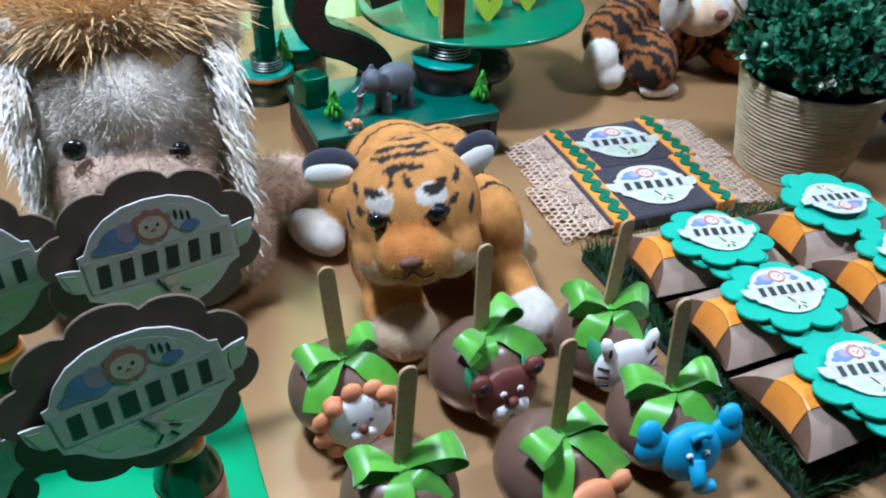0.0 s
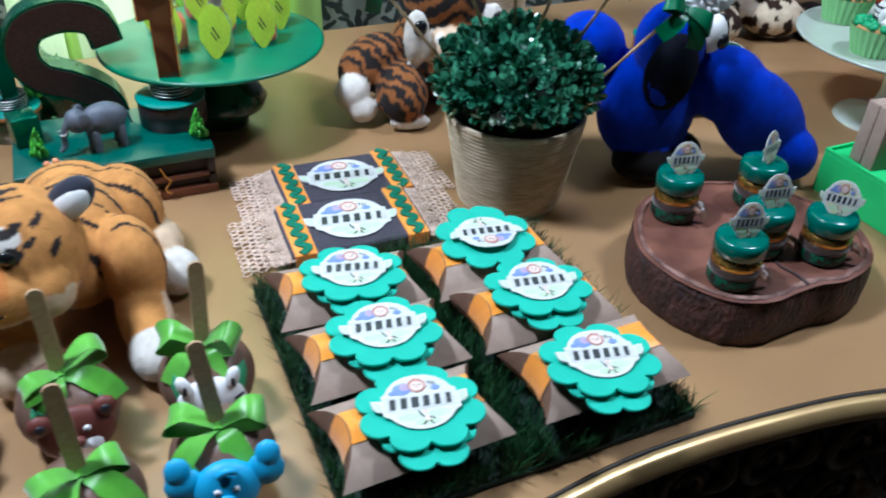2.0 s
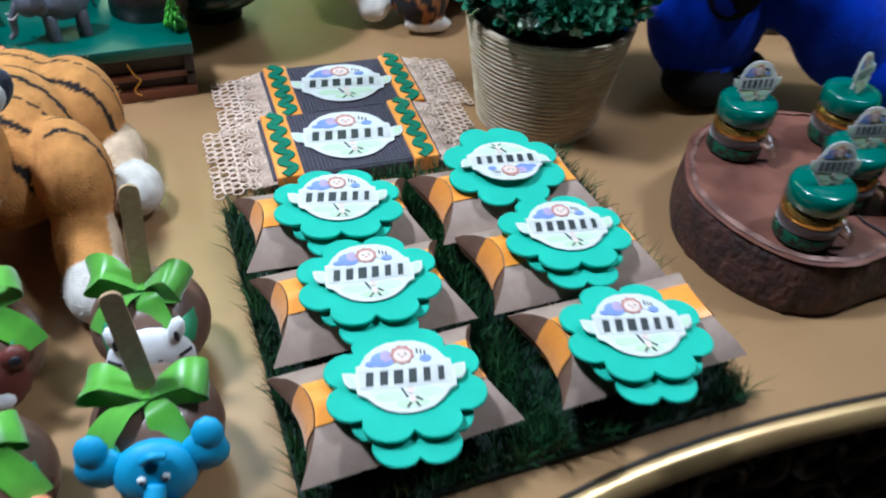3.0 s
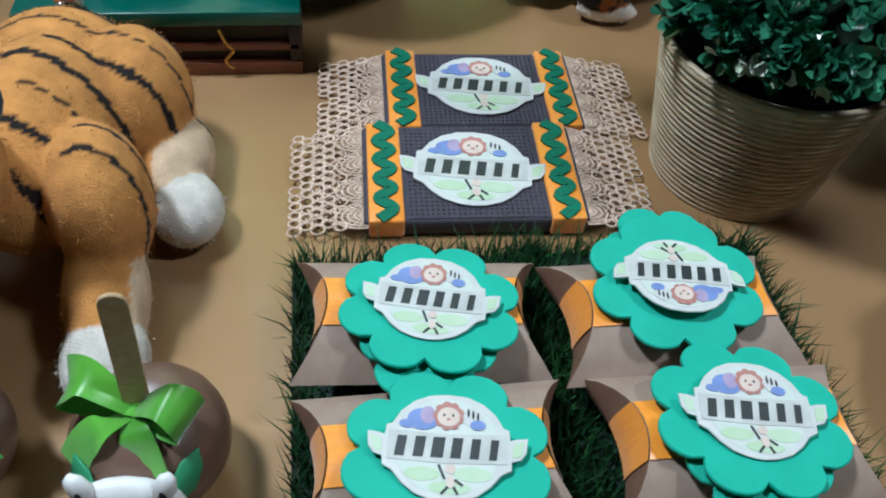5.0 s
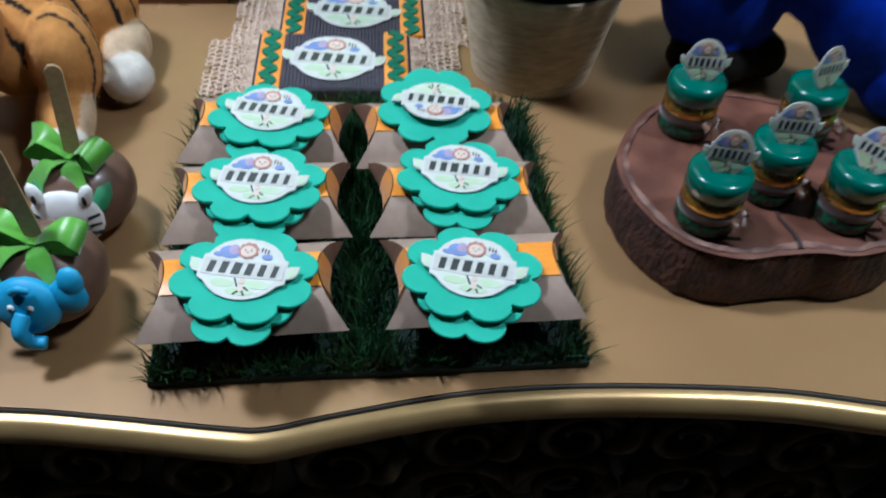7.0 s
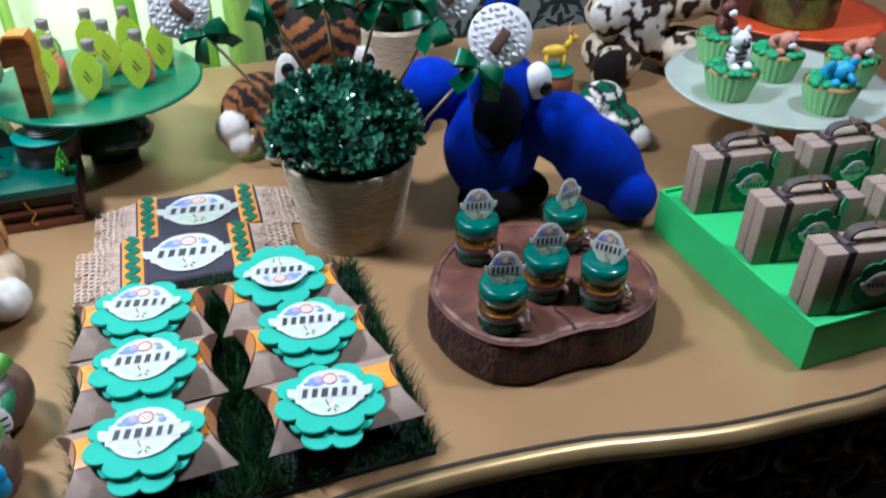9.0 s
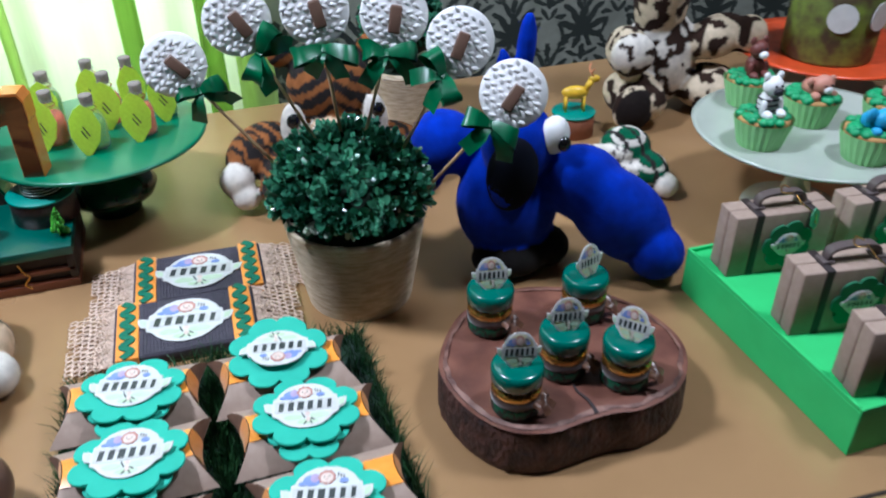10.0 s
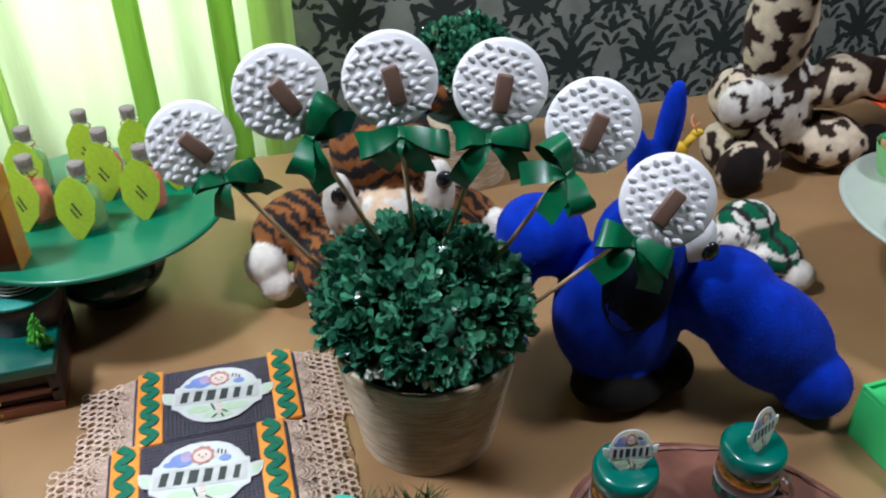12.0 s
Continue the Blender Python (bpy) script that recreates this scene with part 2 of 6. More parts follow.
FILL = mat("dark_brigadeiro", (0.06, 0.025, 0.014), 0.3, color2=(0.03, 0.012, 0.008), scale=60, bump=0.2)
BROWN_RIB = mat("brown_ribbon", (0.045, 0.02, 0.013), 0.4, scale=80, sheen=0.4)
CAMO = mat("green_print_band", (0.007, 0.085, 0.04), 0.4, color2=(0.015, 0.01, 0.008), scale=260, spread=(0.48, 0.52))
AMBER = mat("amber_resin", (0.065, 0.018, 0.008), 0.1, color2=(0.05, 0.013, 0.006), scale=20, coat=0.5)
AMBER_S = mat("amber_resin_side", (0.75, 0.26, 0.045), 0.18, 0.1, color2=(0.62, 0.2, 0.03), scale=30, coat=0.4)
REDWOOD = mat("red_brown_wood", (0.16, 0.045, 0.018), 0.35, color2=(0.11, 0.03, 0.012), scale=12, stretch=(0.4, 8, 8), coat=0.2)
SILVER = mat("silver_wire", (0.55, 0.55, 0.52), 0.3, 0.8, scale=60)
GREYPL = mat("grey_figurine", (0.12, 0.135, 0.17), 0.5, color2=(0.07, 0.08, 0.10), scale=90, bump=0.3)
PLANT = mat("plastic_plant", (0.10, 0.42, 0.035), 0.4, color2=(0.06, 0.30, 0.02), scale=90, island=0.3)
SPICE = mat("red_spice", (0.85, 0.17, 0.04), 0.7, color2=(0.66, 0.09, 0.02), scale=400, bump=0.4)
HERB = mat("green_herbs", (0.12, 0.42, 0.10), 0.8, color2=(0.3, 0.5, 0.05), scale=400, bump=0.4)
CORK = mat("grey_cork", (0.30, 0.26, 0.22), 0.85, color2=(0.22, 0.19, 0.16), scale=300, bump=0.4)
FROST = mat("frosted_glass_plate", (0.62, 0.66, 0.58), 0.22, color2=(0.55, 0.60, 0.52), scale=14, trans=0.35, coat=0.3)
CUPPAPER = mat("green_cupcake_case", (0.27, 0.56, 0.22), 0.6, color2=(0.23, 0.51, 0.19), scale=60)
CAKE = mat("sponge_cake", (0.50, 0.28, 0.10), 0.9, scale=200, bump=0.4)
ICING = mat("green_icing", (0.03, 0.33, 0.12), 0.45, color2=(0.025, 0.27, 0.10), scale=200, bump=0.5)
YELLOW = mat("yellow_plastic", (0.72, 0.45, 0.02), 0.4, scale=90)
ORANGEP = mat("orange_enamel", (0.72, 0.085, 0.018), 0.3, coat=0.3)
BLACKP = mat("black_plastic", (0.008, 0.008, 0.009), 0.12, coat=0.3)
GREYHANDLE = mat("grey_brown_handle", (0.095, 0.07, 0.065), 0.55, scale=60)
STRAP = mat("dark_brown_strap", (0.022, 0.013, 0.012), 0.6, scale=60)
FUR = fur_mat("plush_pile")
FLOOR = mat("floor_boards", (0.06, 0.04, 0.026), 0.45, color2=(0.042, 0.028, 0.018), scale=8, stretch=(1, 8, 1), bump=0.1)
PLASTER = mat("taupe_plaster", (0.07, 0.064, 0.058), 0.85, color2=(0.058, 0.052, 0.046), scale=5, bump=0.1)
CEIL = mat("white_ceiling", (0.3, 0.295, 0.28), 0.9, scale=5)
WALLPAPER = damask()


def curtain_mat(name, color, alpha_mix):
    m = mat(name, color, 0.8, scale=30, stretch=(8, 8, 0.5), bump=0.15)
    nt = m.node_tree
    b = nt.nodes["Principled BSDF"]
    t = nt.nodes.new("ShaderNodeBsdfTranslucent")
    t.inputs["Color"].default_value = (*color, 1)
    mx = nt.nodes.new("ShaderNodeMixShader")
    mx.inputs[0].default_value = alpha_mix
    nt.links.new(b.outputs[0], mx.inputs[1])
    nt.links.new(t.outputs[0], mx.inputs[2])
    nt.links.new(mx.outputs[0], nt.nodes["Material Output"].inputs[0])
    return m


SHEER = curtain_mat("white_sheer_cloth", (0.80, 0.90, 0.46), 0.72)
GREENCLOTH = curtain_mat("lime_curtain_cloth", (0.30, 0.52, 0.06), 0.5)
PALECLOTH = curtain_mat("pale_green_cloth", (0.55, 0.76, 0.20), 0.65)
TAGLIME = curtain_mat("lime_leaf_paper", (0.68, 0.86, 0.06), 0.5)


# ---- mesh helpers ----
def part(name, bm, material, parent=None, label="", smooth=True, m=None):
    """Links a bmesh as one mesh object under a thing or a part."""
    me = bpy.data.meshes.new(name)
    if m is not None:
        bm.transform(m)
    for f in bm.faces:
        f.smooth = smooth
    bm.to_mesh(me)
    bm.free()
    for x in (material if isinstance(material, (list, tuple)) else [material]):
        me.materials.append(x)
    ob = new(name, me)
    if parent is not None:
        ob.parent = parent
    if label:
        ob["label"] = label
    return ob


def thing(name, label, category, m=None, group="", kind=""):
    ob = new(name)
    ob.empty_display_size = 0.02
    if m is not None:
        ob.matrix_basis = m
    return tagged(ob, label, category, group, kind)


def box(w, d, h, bevel=0.0, at=(0, 0, 0), seg=2):
    """A box on its base, with rounded edges."""
    bm = bmesh.new()
    bmesh.ops.create_cube(bm, size=1.0, matrix=Matrix.Translation((at[0], at[1], at[2] + h / 2)) @ Matrix.Diagonal((w, d, h, 1)))
    if bevel:
        bmesh.ops.bevel(bm, geom=bm.edges[:], offset=bevel, segments=seg, affect="EDGES", profile=0.5)
    return bm


def lathe(profile, seg=32, cap=True):
    """A turned body from (radius, height) pairs."""
    bm = bmesh.new()
    rings = []
    for r, z in profile:
        if r < 1e-6:
            rings.append([bm.verts.new((0, 0, z))])
        else:
            rings.append([bm.verts.new((r * math.cos(2 * math.pi * i / seg), r * math.sin(2 * math.pi * i / seg), z)) for i in range(seg)])
    for a, b in zip(rings, rings[1:]):
        for i in range(seg):
            j = (i + 1) % seg
            if len(a) == 1 and len(b) > 1:
                bm.faces.new((a[0], b[i], b[j]))
            elif len(b) == 1 and len(a) > 1:
                bm.faces.new((a[i], a[j], b[0]))
            elif len(a) > 1:
                bm.faces.new((a[i], a[j], b[j], b[i]))
    if cap:
        for ring in (rings[0], rings[-1]):
            if len(ring) > 1:
                bm.faces.new(ring)
    bmesh.ops.recalc_face_normals(bm, faces=bm.faces[:])
    return bm


def smooth_line(points, n=8, closed=False):
    """A Catmull-Rom curve through the points."""
    pts = [Vector(p) for p in points]
    out = []
    k = len(pts)
    for i in range(k if closed else k - 1):
        if closed:
            p0, p1, p2, p3 = pts[i - 1], pts[i], pts[(i + 1) % k], pts[(i + 2) % k]
        else:
            p0, p1, p2, p3 = pts[max(i - 1, 0)], pts[i], pts[i + 1], pts[min(i + 2, k - 1)]
        for s in range(n):
            t = s / n
            out.append(0.5 * ((2 * p1) + (p2 - p0) * t + (2 * p0 - 5 * p1 + 4 * p2 - p3) * t * t + (3 * p1 - p0 - 3 * p2 + p3) * t ** 3))
    if not closed:
        out.append(pts[-1])
    return out


def tube(points, r, seg=8, bm=None, taper=None):
    """A round bar along a line."""
    bm = bm or bmesh.new()
    pts = [Vector(p) for p in points]
    rings = []
    n = len(pts)
    side = None
    for i, p in enumerate(pts):
        d = (pts[min(i + 1, n - 1)] - pts[max(i - 1, 0)]).normalized()
        if side is None:
            side = d.cross(Vector((0, 0, 1)) if abs(d.z) < 0.9 else Vector((1, 0, 0))).normalized()
        side = (side - d * side.dot(d)).normalized()
        up = d.cross(side)
        rr = r * (taper(i / (n - 1)) if taper else 1)
        rings.append([bm.verts.new(p + (side * math.cos(2 * math.pi * k / seg) + up * math.sin(2 * math.pi * k / seg)) * rr) for k in range(seg)])
    for a, b in zip(rings, rings[1:]):
        for k in range(seg):
            bm.faces.new((a[k], a[(k + 1) % seg], b[(k + 1) % seg], b[k]))
    bm.faces.new(rings[0][::-1])
    bm.faces.new(rings[-1])
    return bm


def band(points, sides, width, thick=0.0006, bm=None, cup=0.0):
    """A flat ribbon along a line; sides: its crosswise direction at each point, or one for all; cup: how far its middle rises."""
    bm = bm or bmesh.new()
    pts = [Vector(p) for p in points]
    n = len(pts)
    sides = [Vector(sides)] * n if not isinstance(sides, list) else [Vector(s) for s in sides]
    w = width if callable(width) else (lambda t: width)
    rows = []
    for i, p in enumerate(pts):
        d = (pts[min(i + 1, n - 1)] - pts[max(i - 1, 0)]).normalized()
        s = (sides[i] - d * sides[i].dot(d)).normalized()
        nrm = d.cross(s).normalized()
        h = w(i / (n - 1)) / 2
        rows.append([p + s * a * h + nrm * (b * thick / 2 + (cup * h if a == 0 else 0)) for a, b in ((-1, 1), (0, 1), (1, 1), (1, -1), (0, -1), (-1, -1))])
    for strip in ((0, 1, 2), (2, 3), (3, 4, 5), (5, 0)):
        g = [[bm.verts.new(r[k]) for k in strip] for r in rows]
        for a, b in zip(g, g[1:]):
            for k in range(len(strip) - 1):
                bm.faces.new((a[k], a[k + 1], b[k + 1], b[k]))
    for r in (rows[0][::-1], rows[-1]):
        bm.faces.new([bm.verts.new(q) for q in r])
    return bm


def plate(outline, thick, bm=None, z=0.0, m=None, rim=0.0):
    """A flat piece of card or foam cut along an outline, with a slightly rounded rim."""
    bm = bm or bmesh.new()
    m = m or Matrix.Identity(4)
    n = len(outline)
    c = Vector((sum(p[0] for p in outline) / n, sum(p[1] for p in outline) / n))

    def ring(inset, h):
        out = []
        for p in outline:
            q = Vector((p[0], p[1]))
            q = q + (c - q).normalized() * inset
            out.append(bm.verts.new(m @ Vector((q.x, q.y, z + h))))
        return out

    lv = [ring(rim, 0), ring(0, rim), ring(0, thick - rim), ring(rim, thick)] if rim else [ring(0, 0), ring(0, thick)]
    for a, b in zip(lv, lv[1:]):
        for i in range(n):
            bm.faces.new((a[i], a[(i + 1) % n], b[(i + 1) % n], b[i]))
    bm.faces.new(lv[0][::-1])
    bm.faces.new(lv[-1])
    return bm


def ball(r, m=None, bm=None, u=14, v=10):
    bm = bm or bmesh.new()
    rr = r if isinstance(r, (tuple, list)) else (r, r, r)
    bmesh.ops.create_uvsphere(bm, u_segments=u, v_segments=v, radius=1.0, matrix=(m or Matrix.Identity(4)) @ Matrix.Diagonal((*rr, 1)))
    return bm


def flower_outline(r, petals=8, depth=0.17, turn=0.0, n=9):
    """Scalloped edge: round petals side by side."""
    out = []
    for k in range(petals * n):
        a = 2 * math.pi * k / (petals * n)
        f = abs(math.sin(petals * a / 2)) ** 0.62
        rad = r * (1 - depth + depth * f)
        out.append((rad * math.cos(a + turn), rad * math.sin(a + turn)))
    return out


def oval(rx, ry, n=24, cx=0.0, cy=0.0):
    return [(cx + rx * math.cos(2 * math.pi * k / n), cy + ry * math.sin(2 * math.pi * k / n)) for k in range(n)]


def label_outline(w):
    """The badge's edge: an oval with a banner and two leaf tips across its middle."""
    half = [(0.0, 0.36), (0.12, 0.348), (0.22, 0.305), (0.30, 0.235), (0.35, 0.15), (0.385, 0.14), (0.39, 0.07), (0.44, 0.085), (0.5, 0.09),
            (0.49, 0.0), (0.455, -0.05), (0.40, -0.065), (0.395, -0.12), (0.335, -0.15), (0.27, -0.225), (0.19, -0.285), (0.09, -0.32), (0.0, -0.33)]
    pts = half[::-1][:-1] + [(-x, y) for x, y in half][:-1]
    return [(x * w, y * w * 1.02) for x, y in pts]


def badge(parent, w, m, thick=0.0012, name="badge", ground=None):
    """Printed card badge: pale oval, banner with slanted lettering bars, and small animal shapes above and below."""
    b = part(name, plate(label_outline(w), thick, rim=0.0003), PAPER, parent, "white-edged printed card badge", smooth=False, m=None)
    b.matrix_basis = m
    t = thick

    def flat(nm, outline, mt, z):
        part(nm, plate(outline, 0.0002, z=t + z), mt, b, smooth=False)

    flat("printed_oval", oval(0.325 * w, 0.315 * w, 28, 0, 0.015 * w), ground or LAB_BG, -0.0001)
    for sx in (-1, 1):
        flat("printed_leaf", [(sx * x * w, y * w) for x, y in ((0.40, -0.04), (0.455, -0.03), (0.48, 0.07), (0.41, 0.05))][::sx], LAB_GREEN, 0.0001)
    for gx, gy, rx, ry in ((0.16, -0.16, 0.12, 0.05), (-0.15, -0.17, 0.11, 0.045), (0.02, -0.25, 0.13, 0.04)):
        flat("printed_bush", oval(rx * w, ry * w, 12, gx * w, gy * w), LAB_GREEN, 0.00005 + 0.0001 * rx)
    flat("banner", [(x * w, y * w) for x, y in ((-0.37, -0.085), (0, -0.1), (0.37, -0.085), (0.37, 0.105), (0, 0.09), (-0.37, 0.105))], LAB_BAN, 0.0002)
    # lettering kept as plain bars
    bars = bmesh.new()
    for k in range(6):
        x, hw = (-0.288 + k * 0.115) * w, (0.03, 0.032, 0.038, 0.032, 0.028, 0.024)[k] * w
        plate([(x - hw - 0.008 * w, -0.065 * w), (x + hw - 0.008 * w, -0.065 * w), (x + hw + 0.008 * w, 0.068 * w), (x - hw + 0.008 * w, 0.068 * w)], 0.0002, bars, z=t + 0.0004)
    part("lettering_bar", bars, INK, b, smooth=False)
    flat("printed_blue_shape", oval(0.10 * w, 0.075 * w, 16, -0.16 * w, 0.185 * w), P_BLUE, 0.0003)
    flat("printed_trunk", oval(0.055 * w, 0.03 * w, 10, -0.255 * w, 0.15 * w), P_BLUE, 0.00025)
    flat("printed_ear", oval(0.05 * w, 0.06 * w, 12, -0.13 * w, 0.215 * w), P_LILAC, 0.0004)
    flat("printed_mane", [(x, y + 0.215 * w) for x, y in flower_outline(0.10 * w, 9, 0.14, n=3)], P_RUST, 0.0005)
    flat("printed_face", oval(0.072 * w, 0.066 * w, 14, 0, 0.205 * w), P_CREAM, 0.0007)
    for sx in (-1, 1):
        flat("printed_eye", oval(0.008 * w, 0.01 * w, 6, sx * 0.028 * w, 0.215 * w), INK, 0.0009)
    flat("printed_nose", oval(0.014 * w, 0.009 * w, 6, 0, 0.188 * w), P_RUST, 0.0009)
    flat("printed_pale_shape", oval(0.062 * w, 0.07 * w, 12, 0.155 * w, 0.215 * w), PAPER, 0.0003)
    for k in range(3):
        flat("printed_stripe", oval(0.008 * w, 0.032 * w, 6, (0.125 + 0.03 * k) * w, (0.24 - 0.012 * k) * w), INK, 0.0005)
    flat("printed_muzzle", oval(0.05 * w, 0.034 * w, 12, 0.185 * w, 0.16 * w), P_BLUE, 0.0005)
    flat("printed_small_head", oval(0.035 * w, 0.032 * w, 10, 0.02 * w, -0.135 * w), P_CREAM, 0.0004)
    flat("printed_small_body", oval(0.026 * w, 0.04 * w, 10, 0.025 * w, -0.215 * w), P_CREAM, 0.0004)
    for a, c in (((-0.01, -0.2), (-0.05, -0.11)), ((0.05, -0.2), (0.1, -0.235)), ((0.01, -0.245), (-0.03, -0.29)), ((0.045, -0.245), (0.07, -0.29))):
        d = Vector((c[0] - a[0], c[1] - a[1])).normalized()
        q = Vector((-d.y, d.x)) * 0.008
        limb = bmesh.new()
        plate([((a[0] - q.x) * w, (a[1] - q.y) * w), ((c[0] - q.x) * w, (c[1] - q.y) * w), ((c[0] + q.x) * w, (c[1] + q.y) * w), ((a[0] + q.x) * w, (a[1] + q.y) * w)], 0.0002, limb, z=t + 0.0004)
        part("printed_limb", limb, INK, b, smooth=False)
    return b


def bow(parent, m, size, material, name="bow", tails=2, seed=0):
    """A tied satin bow: two flattened loops of creased ribbon, a knot and loose tails cut aslant."""
    rng = random.Random(seed)
    knot = bmesh.new()
    ring = [(size * 0.13 * math.cos(a), 0, size * 0.12 * math.sin(a)) for a in [2 * math.pi * k / 10 for k in range(11)]]
    band(ring, (0, 1, 0), size * 0.3, size * 0.07, knot, 0.15)
    root = part(name, knot, material, parent)
    root.matrix_basis = m
    for sx in (-1, 1):
        k, tw, hi = rng.uniform(0.95, 1.25), rng.uniform(-0.4, 0.3), rng.uniform(0.75, 1.35)
        line = [(0, 0, 0.04 * size), (sx * size * 0.3, tw * 0.3 * size, size * 0.3 * hi), (sx * size * 0.68 * k, tw * size, size * 0.5 * hi), (sx * size * 0.98 * k, tw * size * 1.1, size * 0.36 * hi),
                (sx * size * 1.02 * k, tw * size * 1.1, size * 0.12 * hi), (sx * size * 0.68 * k, tw * 0.9 * size, size * 0.02), (sx * size * 0.3, tw * 0.3 * size, -size * 0.03), (0, 0, -0.04 * size)]
        loop = smooth_line(line, 6)
        a0, a1 = rng.uniform(-0.35, 0.35), rng.uniform(-0.5, 0.5)
        crosswise = [(sx * (0.1 + a1 * t), 1, 0.2 + a0 * math.sin(3.1 * t)) for t in [i / (len(loop) - 1) for i in range(len(loop))]]
        part("loop", band(loop, crosswise, lambda t: size * (0.2 + 0.58 * min(1, 2.4 * min(t, 1 - t)) ** 0.8), 0.0004, None, rng.uniform(0.05, 0.2)), material, root)
    for k in range(tails):
        sx = -1 if k % 2 == 0 else 1
        a, b = rng.uniform(0.35, 0.95), rng.uniform(0.6, 1.0)
        tail = smooth_line([(0, -0.02 * size, 0), (sx * size * a * 0.5, -size * 0.4, size * 0.08), (sx * size * a, -size * 0.85 * b, -size * 0.2), (sx * size * (a + 0.2), -size * 1.15 * b, -size * 0.6)], 6)
        tm = len(tail)
        t0 = rng.uniform(0.2, 0.7)
        bm = band(tail, [(1, sx * t0 * (1 - i / tm), 0.25 + 0.4 * i / tm) for i in range(tm)], lambda t: size * (0.2 + 0.46 * min(t * 2.2, 1)), 0.0004, None, rng.uniform(-0.15, 0.2))
        part("tail", bm, material, root)
    return root

# ---- room ----
def wall_piece(name, w, d, h, at, material, label, cat="wall"):
    return tagged(part(name, box(w, d, h, 0, at), material, smooth=False), label, cat, kind="structure")


wall_piece("floor", 7, 6.2, 0.1, (0, -1.4, -0.1), FLOOR, "dark brown boarded floor", "floor")
wall_piece("ceiling", 7, 6.2, 0.1, (0, -1.4, 2.6), CEIL, "plain white ceiling", "ceiling")
WY = 1.2                                     # the papered wall, with a window opening behind the curtain
wx0, wx1, wz0, wz1 = -0.19, 0.27, 0.7, 2.3
wall = bmesh.new()
for x0, x1, z0, z1 in ((-3.5, wx0, 0, 2.6), (wx1, 3.5, 0, 2.6), (wx0, wx1, 0, wz0), (wx0, wx1, wz1, 2.6)):
    bmesh.ops.create_cube(wall, size=1, matrix=Matrix.Translation(((x0 + x1) / 2, WY + 0.08, (z0 + z1) / 2)) @ Matrix.Diagonal((x1 - x0, 0.16, z1 - z0, 1)))
tagged(part("wall_north", wall, WALLPAPER, smooth=False), "grey wall papered with dark damask flowers", "wall", kind="structure")
wall_piece("wall_south", 7, 0.12, 2.6, (0, -4.4, 0), PLASTER, "plain taupe plastered wall")
wall_piece("wall_east", 0.12, 6.0, 2.6, (3.5, -1.5, 0), PLASTER, "plain taupe plastered side wall")
wall_piece("wall_west", 0.12, 6.0, 2.6, (-3.5, -1.5, 0), PLASTER, "plain taupe plastered side wall")
win = thing("window_1", "white window frame behind the green curtain", "window", pose((wx0 + wx1) / 2, WY + 0.1, wz0), kind="structure")
ww, wh = wx1 - wx0, wz1 - wz0
for nm, w, h, x, z in (("window_frame", ww, 0.05, 0, 0), ("window_frame", ww, 0.05, 0, wh - 0.05), ("window_frame", 0.05, wh - 0.1, -ww / 2 + 0.025, 0.05),
                       ("window_frame", 0.05, wh - 0.1, ww / 2 - 0.025, 0.05)):
    part(nm, box(w, 0.05, h, 0.004, (x, 0, z)), PAPER, win)
pane = part("pane", box(ww - 0.1, 0.004, wh - 0.1, 0, (0, 0, 0.05)), GLASS, win, smooth=False)
pane.visible_shadow = False


def hanging(name, x0, x1, y, z0, z1, material, folds, deep, label, seed):
    rng = random.Random(seed)
    ph = rng.uniform(0, 6)
    bm = bmesh.new()
    nx, nz = max(int((x1 - x0) / 0.004), 8), 14
    grid = []
    for k in range(nz + 1):
        z = z0 + (z1 - z0) * k / nz
        row = []
        for i in range(nx + 1):
            u = i / nx
            x = x0 + (x1 - x0) * u
            yy = y + deep * math.sin(folds * 2 * math.pi * u + ph + 0.3 * math.sin(k * 0.4)) + 0.3 * deep * math.sin(folds * 4.6 * math.pi * u + 1.3)
            row.append(bm.verts.new((x + 0.004 * math.sin(k * 0.5 + u * 9), yy, z)))
        grid.append(row)
    for a, b in zip(grid, grid[1:]):
        for i in range(nx):
            bm.faces.new((a[i], a[i + 1], b[i + 1], b[i]))
    return tagged(part(name, bm, material), label, "curtain")


hanging("curtain", -0.20, 0.28, 1.12, 0.35, 2.4, SHEER, 3.2, 0.014, "white sheer curtain lit by the window behind it", 1)
for x0, x1, mt, lb in ((-0.125, -0.098, PALECLOTH, "pale green curtain strip along the sheer"), (0.055, 0.098, GREENCLOTH, "lime green curtain strip hanging in a fold"),
                       (0.182, 0.226, GREENCLOTH, "lime green curtain strip hanging in a fold"), (0.238, 0.31, PALECLOTH, "pale green curtain edge against the wallpaper")):
    hanging("curtain", x0, x1, 1.095, 0.35, 2.4, mt, 1.0, 0.008, lb, int(x0 * 1000))
# Lamp bodies out of view, added at the ceiling to carry both area lamps.
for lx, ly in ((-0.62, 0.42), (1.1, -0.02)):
    lampob = thing("ceiling_lamp", "unseen round white ceiling lamp, added for the light", "lamp", pose(lx, ly, 2.6, 180), group="ceiling lamps")
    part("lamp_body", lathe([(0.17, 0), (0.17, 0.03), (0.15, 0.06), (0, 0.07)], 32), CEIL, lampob)

